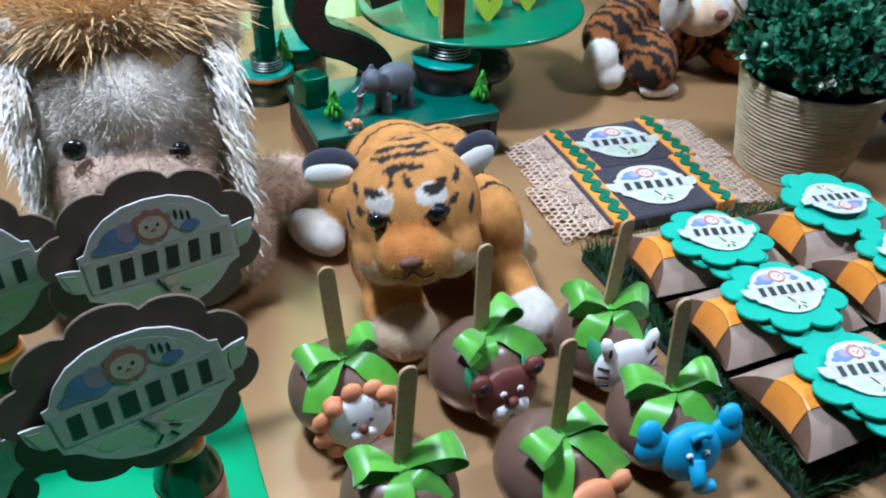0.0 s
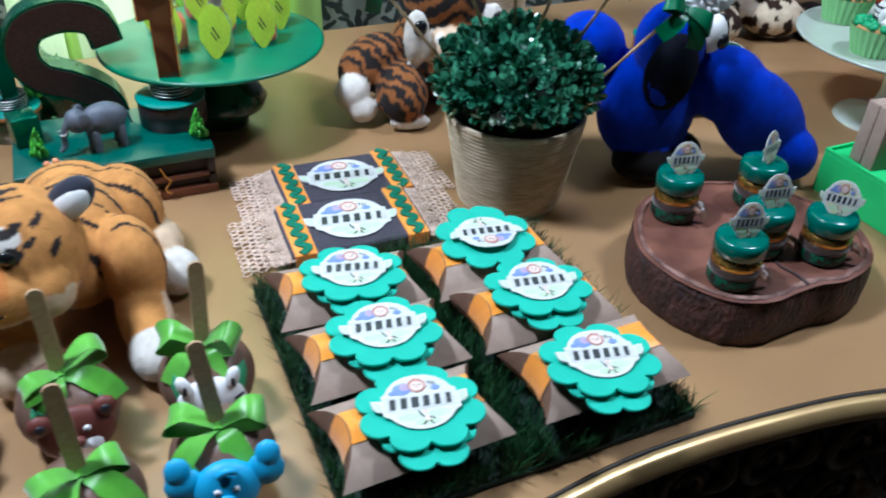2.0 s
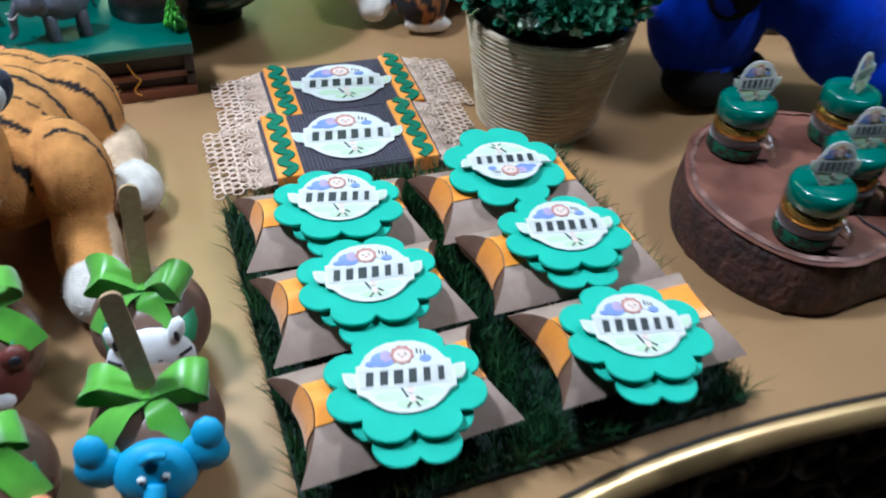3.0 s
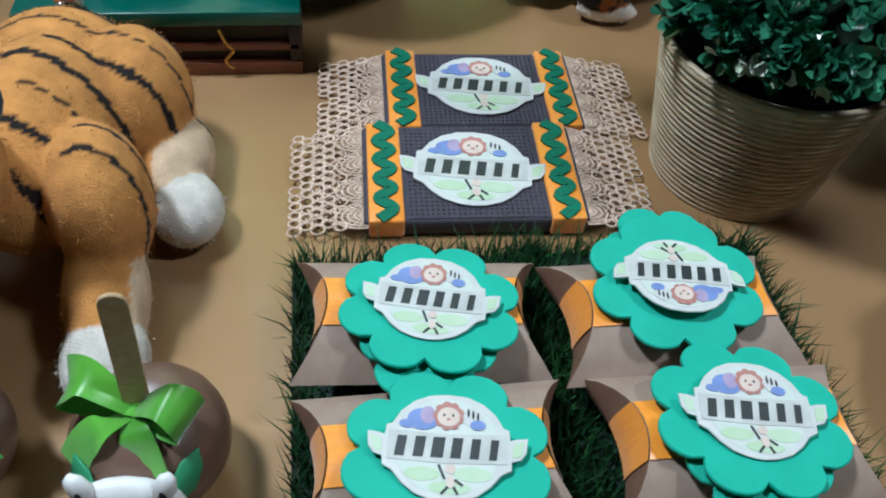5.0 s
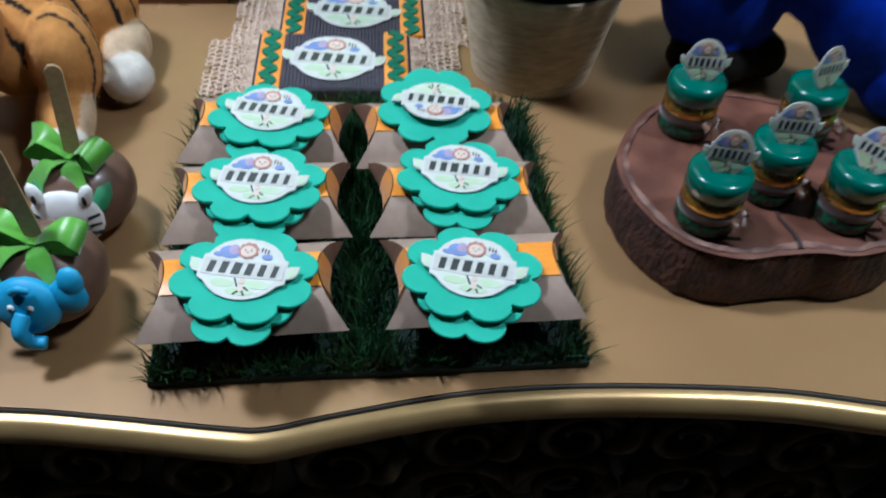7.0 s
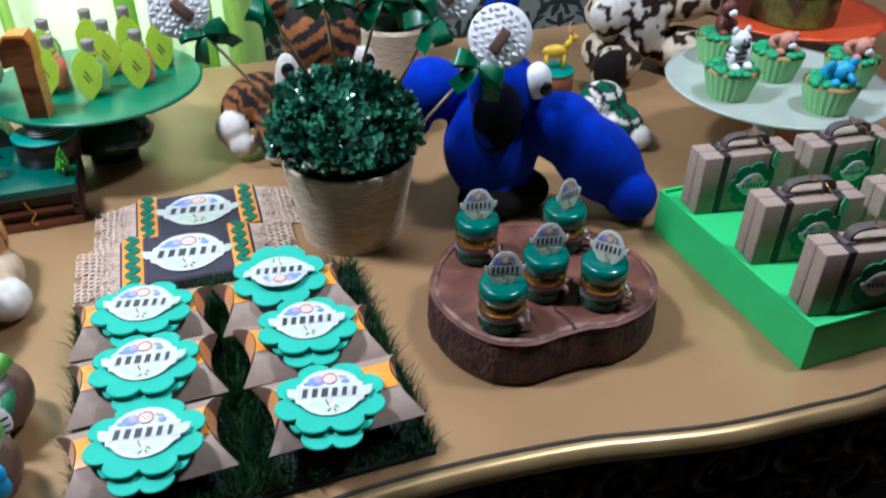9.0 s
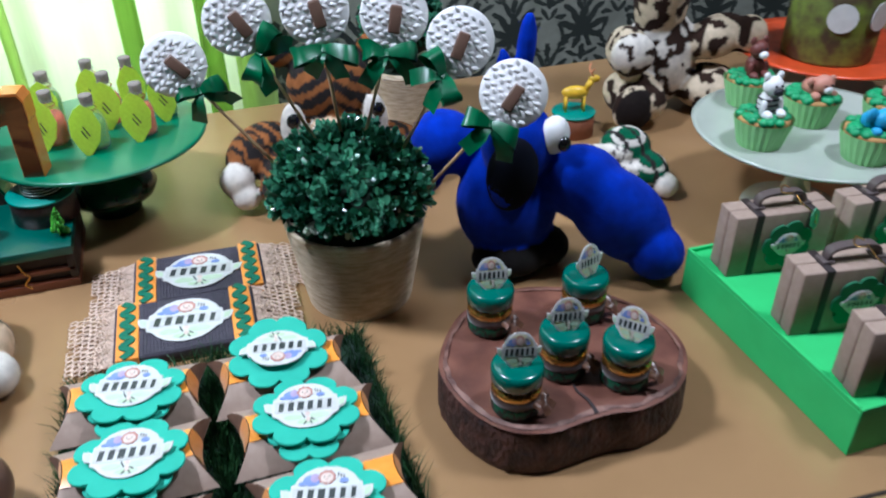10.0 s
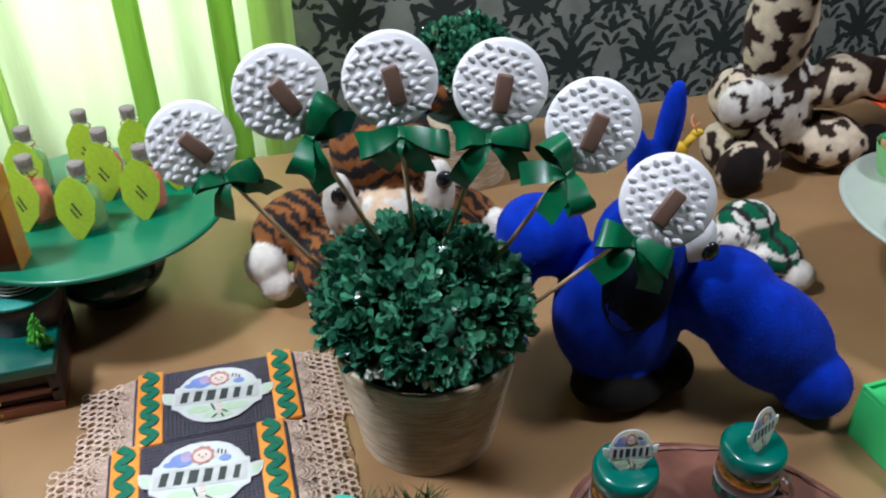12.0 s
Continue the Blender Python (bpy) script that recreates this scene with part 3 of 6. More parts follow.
# ---- table ----
FRONT = [(-0.9, -0.05), (-0.5, -0.05), (-0.3, -0.015), (-0.16, -0.006), (-0.08, -0.009), (-0.018, -0.018), (0.045, -0.029), (0.07, -0.031), (0.11, -0.024), (0.18, -0.014),
         (0.25, -0.012), (0.32, -0.016), (0.39, -0.024), (0.45, -0.037), (0.51, -0.048), (0.59, -0.054), (0.665, -0.057), (0.8, -0.04), (0.95, -0.02), (1.2, -0.04), (1.5, -0.05)]
front = [(p.x, p.y) for p in smooth_line([(x, y, 0) for x, y in FRONT], 5)]
table = thing("party_table", "gold lacquered table with a serpentine carved front edge", "table", pose(0, 0, 0))
BACKY = 0.86


def edge_strip(profile):
    """Sweeps a profile of (outward, height) along the serpentine front."""
    bm = bmesh.new()
    rows = [[bm.verts.new((x, y - o, z)) for o, z in profile] for x, y in front]
    for a, b in zip(rows, rows[1:]):
        for k in range(len(profile) - 1):
            bm.faces.new((a[k], a[k + 1], b[k + 1], b[k]))
    return bm


top = bmesh.new()
rows = [(top.verts.new((x, BACKY, TZ)), top.verts.new((x, y, TZ)), top.verts.new((x, y, TZ - 0.02)), top.verts.new((x, BACKY, TZ - 0.02))) for x, y in front]
for a, b in zip(rows, rows[1:]):
    for k in range(4):
        top.faces.new((a[k], a[(k + 1) % 4], b[(k + 1) % 4], b[k]))
top.faces.new(rows[0][::-1])
top.faces.new(rows[-1])
bmesh.ops.recalc_face_normals(top, faces=top.faces[:])
part("table_top", top, GOLD_TOP, table, smooth=False)
part("dark_groove", edge_strip([(0.0, TZ - 0.0012), (0.0017, TZ - 0.0015), (0.002, TZ - 0.006)]), DARKWOOD, table)
prof = [(0.0018, TZ - 0.0034)] + [(0.003 + 0.011 * math.sin(a), TZ - 0.014 + 0.011 * math.cos(a)) for a in [math.pi * k / 10 for k in range(1, 11)]] + [(0.002, TZ - 0.03), (-0.012, TZ - 0.034), (-0.02, TZ - 0.034)]
part("edge_moulding", edge_strip(prof), GOLD_LIP, table)
part("apron", edge_strip([(-0.015, TZ - 0.02), (-0.012, TZ - 0.16), (-0.03, TZ - 0.20), (-0.04, TZ - 0.2)]), DARKWOOD, table)
for lx in (-0.85, 1.4):
    for ly in (0.03, 0.78):
        part("leg", lathe([(0.02, 0), (0.035, 0.05), (0.022, 0.2), (0.03, 0.5), (0.045, 0.62), (0.045, 0.74)], 16), CARVE, table, m=pose(lx, ly, 0))


def front_y(x):
    return float(np.interp(x, [p[0] for p in front], [p[1] for p in front]))


def scroll(x, z, size, flip, turns=1.6):
    """One carved scroll with its leaf, on the apron."""
    pts = []
    for k in range(22):
        t = k / 21
        a = flip * (t * turns * 2 * math.pi) + (0 if flip > 0 else math.pi)
        r = size * (1 - 0.85 * t)
        pts.append((x + r * math.cos(a), front_y(x) + 0.008 - 0.004 * math.sin(t * 3), z + r * math.sin(a)))
    return tube(pts, size * 0.2, 6, taper=lambda t: 1.1 - 0.7 * t)


rng = random.Random(4)
x = -0.55
while x < 1.3:
    for zz, s, f in ((-0.07, 0.026, 1), (-0.135, 0.032, -1)):
        part("carving", scroll(x + rng.uniform(-0.006, 0.006), TZ + zz, s * rng.uniform(1.1, 1.5), f), CARVE, table)
        leaf = smooth_line([(x + 0.02, front_y(x) + 0.006, TZ + zz - 0.02), (x + 0.035, front_y(x) - 0.002, TZ + zz), (x + 0.03 + 0.012 * f, front_y(x) + 0.004, TZ + zz + 0.024)], 5)
        part("carved_leaf", tube(leaf, 0.006, 6, taper=lambda t: 0.25 + math.sin(math.pi * t)), CARVE, table)
    x += 0.082

# ---- grass mat ----
mat_t = thing("grass_mat", "square mat of dark green artificial grass on the table", "grass mat", pose(0, 0, TZ))
part("backing", box(0.268, 0.262, 0.006, 0.001, (0.133, 0.13, 0)), MATBASE, mat_t)


def blades(n, region, hmin, hmax, seed, w=0.0011, lean=0.6):
    rng = np.random.default_rng(seed)
    verts, faces = [], []
    for k in range(n):
        x, y = region(rng)
        a, h = rng.uniform(0, 6.283), rng.uniform(hmin, hmax)
        l = rng.uniform(0.05, lean) * h
        dx, dy = math.cos(a), math.sin(a)
        b = rng.uniform(0, 6.283)
        wx, wy = math.cos(b) * w / 2, math.sin(b) * w / 2
        i = len(verts)
        verts += [(x - wx, y - wy, 0.004), (x + wx, y + wy, 0.004), (x + dx * l * 0.35 + wx * 0.8, y + dy * l * 0.35 + wy * 0.8, h * 0.6),
                  (x + dx * l * 0.35 - wx * 0.8, y + dy * l * 0.35 - wy * 0.8, h * 0.6), (x + dx * l, y + dy * l, h)]
        faces += [(i, i + 1, i + 2, i + 3), (i + 3, i + 2, i + 4)]
    me = bpy.data.meshes.new("grass")
    me.from_pydata(verts, [], faces)
    return me


def on_mat(rng):
    return rng.uniform(0.0, 0.266), rng.uniform(0.0, 0.26)


def on_rim(rng):
    s = rng.integers(0, 4)
    u = rng.uniform(0, 1)
    e = abs(rng.normal(0, 0.004))
    return ((u * 0.266, e), (u * 0.266, 0.262 - e), (e, u * 0.26), (0.267 - e, u * 0.26))[s]


def in_aisle(rng):
    return rng.normal(0.131, 0.008), rng.uniform(0.0, 0.262)


for me_, nm in ((blades(7000, on_mat, 0.012, 0.026, 1), "grass"), (blades(2600, on_rim, 0.012, 0.028, 2, lean=0.8), "grass_fringe"), (blades(1500, in_aisle, 0.018, 0.036, 3), "grass_strip")):
    me_.materials.append(GRASS)
    g = new(nm, me_)
    g.parent = mat_t
    tagged(g, kind="stuff")


# ---- pillow boxes ----
def pillow_box(dx, dy, turn):
    t = thing("gift_box", "kraft pillow box with orange ribbon and mint foam flower", "gift box", group="pillow boxes on the grass mat")
    L, W, H, D = 0.122, 0.071, 0.0175, 0.017
    nx, ny = 14, 12

    def surf(u, v, s):
        yy = W * (v - 0.5)
        q = 1 - (2 * v - 1) ** 2
        half = L / 2 - D * q
        return Vector(((2 * u - 1) * half, yy, s * H * q ** 0.8))

    for nm, s in (("upper_sheet", 1), ("lower_sheet", -1)):
        bm = bmesh.new()
        g = [[bm.verts.new(surf(i / nx, j / ny, s)) for j in range(ny + 1)] for i in range(nx + 1)]
        for i in range(nx):
            for j in range(ny):
                f = (g[i][j], g[i + 1][j], g[i + 1][j + 1], g[i][j + 1])
                bm.faces.new(f if s > 0 else f[::-1])
        part(nm, bm, KRAFT, t)
    for e in (0, 1):
        for sgn in (1, -1):
            bm = bmesh.new()
            cols = []
            for j in range(ny + 1):
                v = j / ny
                a, q = surf(e, v, 1), 1 - (2 * v - 1) ** 2
                inn = (-1 if e == 0 else 1) * 0.35 * D * q
                cols.append([bm.verts.new(Vector((a.x + (inn * math.sin(k / 4 * math.pi / 2) if sgn > 0 else 0.0), a.y, sgn * a.z * (1 - k / 4 * 1.25)))) for k in range(5)])
            for a, b in zip(cols, cols[1:]):
                for k in range(4):
                    bm.faces.new((a[k], a[k + 1], b[k + 1], b[k]))
            # Upper flap takes the shade-darkened card, lower flap the plain one.
            part("end_flap", bm, KRAFT_IN_SHADE if sgn > 0 else KRAFT, t)
    # ribbon lengthwise over the top, folded in at both ends
    for s in (1, -1):
        bm = bmesh.new()
        g = []
        for i in range(17):
            row = []
            for j in range(7):
                v = 0.5 + (j / 6 - 0.5) * 0.38
                p = surf(i / 16, v, s)
                row.append(bm.verts.new(p + Vector((0, 0, s * 0.0008))))
            g.append(row)
        for i in range(16):
            for j in range(6):
                f = (g[i][j], g[i + 1][j], g[i + 1][j + 1], g[i][j + 1])
                bm.faces.new(f if s > 0 else f[::-1])
        part("ribbon", bm, SATIN_O, t, "orange satin ribbon")
    for e in (0, 1):
        bm = bmesh.new()
        cols = []
        for j in range(7):
            v = 0.5 + (j / 6 - 0.5) * 0.38
            a, q = surf(e, v, 1), 1 - (2 * v - 1) ** 2
            sg = 1 if e == 0 else -1
            cols.append([bm.verts.new(Vector((a.x - sg * (0.35 * D * q * math.sin(k / 4 * math.pi / 2) + 0.0008), a.y, a.z * (1 - k / 4 * 1.25) + 0.0008))) for k in range(5)])
        for a, b in zip(cols, cols[1:]):
            for k in range(4):
                bm.faces.new((a[k], a[k + 1], b[k + 1], b[k]))
        part("ribbon_end", bm, SATIN_O, t)
    # two foam flowers, the lower one peeping out in front, and the badge on a pad
    f = pose(dx, dy, 0, 0, 0, turn)
    part("flower_layer", plate(flower_outline(0.031, 6, 0.22, 0.52), 0.0022, z=H + 0.0004, m=f @ pose(0.001, -0.0215, 0, -3), rim=0.0005), FOAM, t, smooth=False)
    part("foam_flower", plate([(x, y * 0.92) for x, y in flower_outline(0.0430, 8, 0.2, 0.0)], 0.0024, z=H + 0.0034, m=f @ pose(0, -0.003, 0.0006, -5), rim=0.0006), FOAM, t, smooth=False)
    badge(t, 0.0635, f @ pose(0, -0.002, H + 0.0095, 2))
    part("foam_pad", box(0.02, 0.015, 0.0034, 0.0005, (0, 0, H + 0.0048)), PAPER, t, m=f)
    return t


BOXZ = TZ + 0.0365
# place and turn of each box, and where its flower sits on it
BOXES = [(0.057, 0.042, 2, 0.003, -0.006, -12), (0.0615, 0.1185, 0, 0.003, -0.005, -9), (0.063, 0.195, -3, 0.003, -0.006, -8),
         (0.2005, 0.0435, 1, -0.008, -0.013, -14), (0.194, 0.119, 0, 0.0, 0.001, -9), (0.186, 0.187, 181, 0.002, -0.004, -9)]
for k, (bx, by, rz, fx, fy, fr) in enumerate(BOXES):
    pillow_box(fx, fy, fr).matrix_basis = pose(bx, by, BOXZ + 0.0015 * (k % 2), 2 if rz < 90 else -2, (0, -1, 1, 0, 1, -1)[k], rz)


# ---- chocolate bars wrapped in cloth and lace ----
def lace_strip(length, width, seed):
    """Crochet lace: webbed fans along the inner edge, then close rows of rings with a scalloped hem."""
    rng = random.Random(seed)
    bm = bmesh.new()

    def ringlet(cx, cy, r, th, n=8):
        z = 0.0012 + 0.0006 * noise.noise(Vector((cx * 160, cy * 160, seed)))
        tube([(cx + r * math.cos(2 * math.pi * k / n), cy + r * math.sin(2 * math.pi * k / n), z) for k in range(n + 1)], th, 4, bm)

    fan = length / 4
    for k in range(4):
        cy = -length / 2 + (k + 0.5) * fan
        for rr in (0.003, 0.0056, 0.0082, 0.0108, 0.0134):
            tube([(rr * math.sin(a) * 1.15, cy - rr * 0.78 * math.cos(a), 0.001) for a in [math.pi * i / 10 for i in range(11)]], 0.0007, 4, bm)
        for i in range(11):
            a = math.pi * i / 10
            tube([(0.002 * math.sin(a), cy - 0.0015 * math.cos(a), 0.001), (0.0154 * math.sin(a), cy - 0.0105 * math.cos(a), 0.0012)], 0.00045, 4, bm)
    r = 0.0033
    rows = int((width - 0.010) / (r * 1.7))
    for i in range(rows):
        x = 0.013 + i * r * 1.7
        y = -length / 2 + r + (i % 2) * r
        while y < length / 2 - r * 0.5:
            u = (y + length / 2) / fan
            u -= math.floor(u)
            edge = width * (0.8 + 0.2 * math.sin(math.pi * u))
            inner = 0.0155 * math.sqrt(max(0.0, 1 - (2 * u - 1) ** 2))
            if inner < x < edge:
                big = (int(x * 400) + int(y * 300)) % 5 == 0
                ringlet(x + rng.uniform(-0.0004, 0.0004), y + rng.uniform(-0.0004, 0.0004), r * (1.05 if big else 0.9), 0.0006 if big else 0.00085)
            y += r * 2
    return bm


def choc_bar(m, label, seed):
    t = thing("chocolate_bar", label, "chocolate bar", m, group="lace-wrapped chocolate bars")
    w, d, h = 0.134, 0.082, 0.012
    part("wrapped_bar", box(w, d, h, 0.002), WAFFLE, t)
    # waffle cloth: rows of raised threads
    bm = bmesh.new()
    for i in range(27):
        xx = -0.041 + i * 0.00315
        bmesh.ops.create_cube(bm, size=1, matrix=Matrix.Translation((xx, 0, h + 0.0003)) @ Matrix.Diagonal((0.0016, d - 0.003, 0.0008, 1)))
    for j in range(24):
        yy = -d / 2 + 0.003 + j * 0.0033
        bmesh.ops.create_cube(bm, size=1, matrix=Matrix.Translation((0, yy, h + 0.0002)) @ Matrix.Diagonal((0.084, 0.0016, 0.0008, 1)))
    tagged(part("waffle_cloth", bm, WAFFLE, t, "charcoal waffle-weave cloth", smooth=False), kind="stuff")
    for sx in (-1, 1):
        cx = sx * 0.054
        part("satin_band", box(0.021, d + 0.003, h + 0.0022, 0.0014, (cx, 0, -0.0001)), SATIN_O, t, "golden orange satin band")
        zig = smooth_line([(cx + (0.0042 if k % 2 else -0.0042), -d / 2 + k * d / 10, h + 0.003) for k in range(11)], 6)
        part("rickrack", band(zig, (1, 0.0, 0), 0.0072, 0.0012), RICKRACK, t, "wavy green rickrack trim")
        ls = part("lace", lace_strip(d + 0.004, 0.042, seed + sx), BURLAP, t, "beige crochet lace")
        ls.matrix_basis = pose(sx * 0.065, 0, 0.008, 0, 9, 0) @ Matrix.Diagonal((1.22, 1, 1, 1)) if sx > 0 else pose(sx * 0.065, 0, 0.008, 0, -9, 0) @ pose(0, 0, 0, 0, 0, 180) @ Matrix.Diagonal((1.22, 1, 1, 1))
        lo = part("lace", lace_strip(d - 0.002, 0.036, seed + 7 + sx), BURLAP, t)
        lo.matrix_basis = pose(sx * 0.066, 0.003, 0.0015, 0, 2, 4) if sx > 0 else pose(sx * 0.066, 0.003, 0.0015, 0, -2, 0) @ pose(0, 0, 0, 0, 0, 176)
    badge(t, 0.091, pose(0.0, -0.001, h + 0.0016, 0, 0, -6))
    return t


choc_bar(pose(0.1275, 0.409, TZ, 0, 0, -2), "chocolate bar in charcoal cloth, orange satin and lace, partly under another", 20)
choc_bar(pose(0.109, 0.3225, TZ + 0.0035, 2.0, 0, -2), "chocolate bar in charcoal cloth, green rickrack and lace behind the boxes", 30)


# ---- potted bush with lettered cake pops ----
def leaf_ball(n, rx, rz, seed, size=0.0125, low=-0.24):
    """Sprigs of small cupped leaves in pairs, standing out of the bush; those at its foot end in pale buds."""
    rng = np.random.default_rng(seed)
    verts, faces, pale = [], [], []
    unit = lambda q: q / np.linalg.norm(q)
    outline = ((0.0, 0.0), (0.22, 0.24), (0.55, 0.33), (0.85, 0.22), (1.0, 0.0), (0.85, -0.22), (0.55, -0.33), (0.22, -0.24))
    k = 0
    while k < n:
        v = unit(rng.normal(size=3))
        if v[2] < low:
            continue
        k += 1
        bump = 1 + 0.05 * math.sin(7 * v[0] + 3 * v[1] + seed) + rng.normal(0, 0.035)
        c = v * np.array([rx, rx, rz]) * 0.9 * bump
        d = unit(v + np.array([0, 0, 0.35]) + rng.normal(size=3) * 0.28)
        a = unit(np.cross(d, rng.normal(size=3)))
        b = np.cross(d, a)
        s = size * rng.uniform(0.75, 1.2)
        white = v[2] < low + 0.14 and rng.random() < 0.3
        for lv, (h, open_, ln) in enumerate(((-0.3, 1.05, 1.0), (0.1, 0.7, 0.95), (0.45, 0.35, 0.75))):
            for q in range(2 if lv else 3):
                an = math.pi * q * (1 if lv else 0.667) + lv * 1.57 + rng.normal(0, 0.25)
                out = a * math.cos(an) + b * math.sin(an)
                op = open_ + rng.normal(0, 0.15)
                ax = d * math.cos(op) + out * math.sin(op)
                up = d * math.sin(op) - out * math.cos(op)
                sd = np.cross(ax, up)
                base = c + d * h * s
                i = len(verts)
                for x, y in outline:
                    verts.append(tuple(base + ax * x * s * ln + sd * y * s * ln + up * s * ln * (0.9 * y * y + 0.12 * x * x)))
                faces += [(i, i + 1, i + 2, i + 3, i + 4), (i, i + 4, i + 5, i + 6, i + 7)]
                pale += [1 if white else 0] * 2
    me = bpy.data.meshes.new("leaves")
    me.from_pydata(verts, [], faces)
    me.materials.append(LEAF)
    me.materials.append(BUD)
    me.polygons.foreach_set("material_index", pale)
    me.polygons.foreach_set("use_smooth", [True] * len(faces))
    return me


def rope_pot(r0, r1, h, pitch=0.0042):
    """A tapered pot wound with raffia cord."""
    prof = [(0.0, 0.0), (r0, 0.0)]
    n = int(h / pitch)
    for k in range(n):
        z = pitch * k
        r = r0 + (r1 - r0) * z / h
        prof += [(r - 0.0002, z + 0.0003), (r + 0.0009, z + pitch * 0.3), (r + 0.0009, z + pitch * 0.7), (r - 0.0002, z + pitch - 0.0003)]
    prof += [(r1, h), (r1 - 0.004, h), (r1 - 0.006, h - 0.012), (0, h - 0.012)]
    return lathe(prof, 56, cap=False)


def potted(m, label, r0, r1, h, rx, rz, cz, n, seed):
    t = thing("potted_bush", label, "potted plant", m)
    part("pot", rope_pot(r0, r1, h), ROPE, t, "pot wound with pale raffia cord")
    part("soil", lathe([(0, h - 0.011), (r1 - 0.006, h - 0.011), (r1 - 0.006, h - 0.008), (0, h - 0.004)], 24, cap=False), LEAF_SHADE_SOIL, t)
    # Inner ball, coloured as the shade that shows through the leaf gaps.
    part("bush_core", ball((rx * 0.82, rx * 0.82, rz * 0.82), Matrix.Translation((0, 0, cz)), u=24, v=16), LEAF_SHADE_SOIL, t)
    me = leaf_ball(n, rx, rz, seed)
    o = new("leaves", me)
    o.parent = t
    o.location = (-0.003, 0, cz)
    tagged(o, "small glossy boxwood leaves", kind="stuff")
    return t


POT = (0.287, 0.336)
potted(pose(*POT, TZ), "round artificial boxwood bush in a raffia-wound pot", 0.0535, 0.0705, 0.098, 0.077, 0.054, 0.125, 540, 11)
potted(pose(0.458, 0.735, TZ), "second boxwood bush in a cord-wound pot near the wall", 0.047, 0.055, 0.088, 0.057, 0.050, 0.142, 300, 12)

POPS = [((0.145, 0.41, 1.021), (0.229, 0.369, 0.912), 50), ((0.204, 0.365, 1.068), (0.257, 0.36, 0.955), 25), ((0.268, 0.34, 1.078), (0.282, 0.345, 0.962), 5),
        ((0.333, 0.322, 1.072), (0.305, 0.337, 0.962), -10), ((0.382, 0.29, 1.053), (0.330, 0.322, 0.935), -25), ((0.416, 0.25, 1.016), (0.347, 0.312, 0.895), -55)]


def disc_mesh(R, th):
    """A biscuit under white fondant pressed with a basket weave."""
    bm = lathe([(0, 0), (R * 0.97, 0), (R, th * 0.3), (R * 0.985, th * 0.8), (R * 0.93, th), (0, th * 1.05)], 40, cap=False)
    return bm


def weave(R, th):
    bm = bmesh.new()
    pw, ph = 0.0078, 0.0054
    j = 0
    y = -R
    while y < R:
        xx = -R + (j % 2) * pw / 2
        while xx < R:
            if math.hypot(xx, y) < R * 0.9:
                ball((pw * 0.64, ph * 0.36, 0.0007), Matrix.Translation((xx, y, th * 1.0)) @ pose(0, 0, 0, 0, 12, 24 if j % 2 else -24), bm, 8, 5)
            xx += pw
        y += ph * 0.95
        j += 1
    return bm


for k, (c, foot, lean) in enumerate(POPS):
    c, foot = Vector(c), Vector(foot)
    eye = Vector((0.17, -0.25, 1.25))
    nrm = ((eye - c).normalized() * 0.8 + Vector((0, -1, 0.1)) * 0.3).normalized()
    down = (foot - c)
    down = (down - nrm * down.dot(nrm)).normalized()
    up = -down
    right = up.cross(nrm).normalized()
    m = Matrix(((right.x, up.x, nrm.x, c.x), (right.y, up.y, nrm.y, c.y), (right.z, up.z, nrm.z, c.z), (0, 0, 0, 1)))
    t = thing("biscuit_pop", "round white basket-weave biscuit on a skewer with green bow", "biscuit pop", m, group="biscuit pops in the bush")
    R, th = 0.0295, 0.008
    part("biscuit", disc_mesh(R, th), FOND_W, t)
    part("basket_weave", weave(R, th), FOND_W, t, "pressed basket-weave icing")
    bar = part("chocolate_bar_mark", box(0.0105, 0.024, 0.0045, 0.0018, (0, 0, 0), 3), CHOC, t, "raised brown chocolate mark")
    bar.matrix_basis = pose(0.001, -0.003, th * 1.05, 0, 0, 6)
    inv = m.inverted()
    a, b = inv @ (c + down * R * 0.6 - nrm * -0.003), inv @ (foot + (foot - c).normalized() * 0.02)
    part("skewer", tube([a, b], 0.0016, 8), STICK, t, "pale wooden skewer")
    bow(t, pose(0, -R - 0.003, 0.008, -28, (-12, 14, -6, 10, -14, 12)[k], (-20, 30, -10, 15, -25, 20)[k]), 0.0225, BOTTLE_G, seed=40 + k)


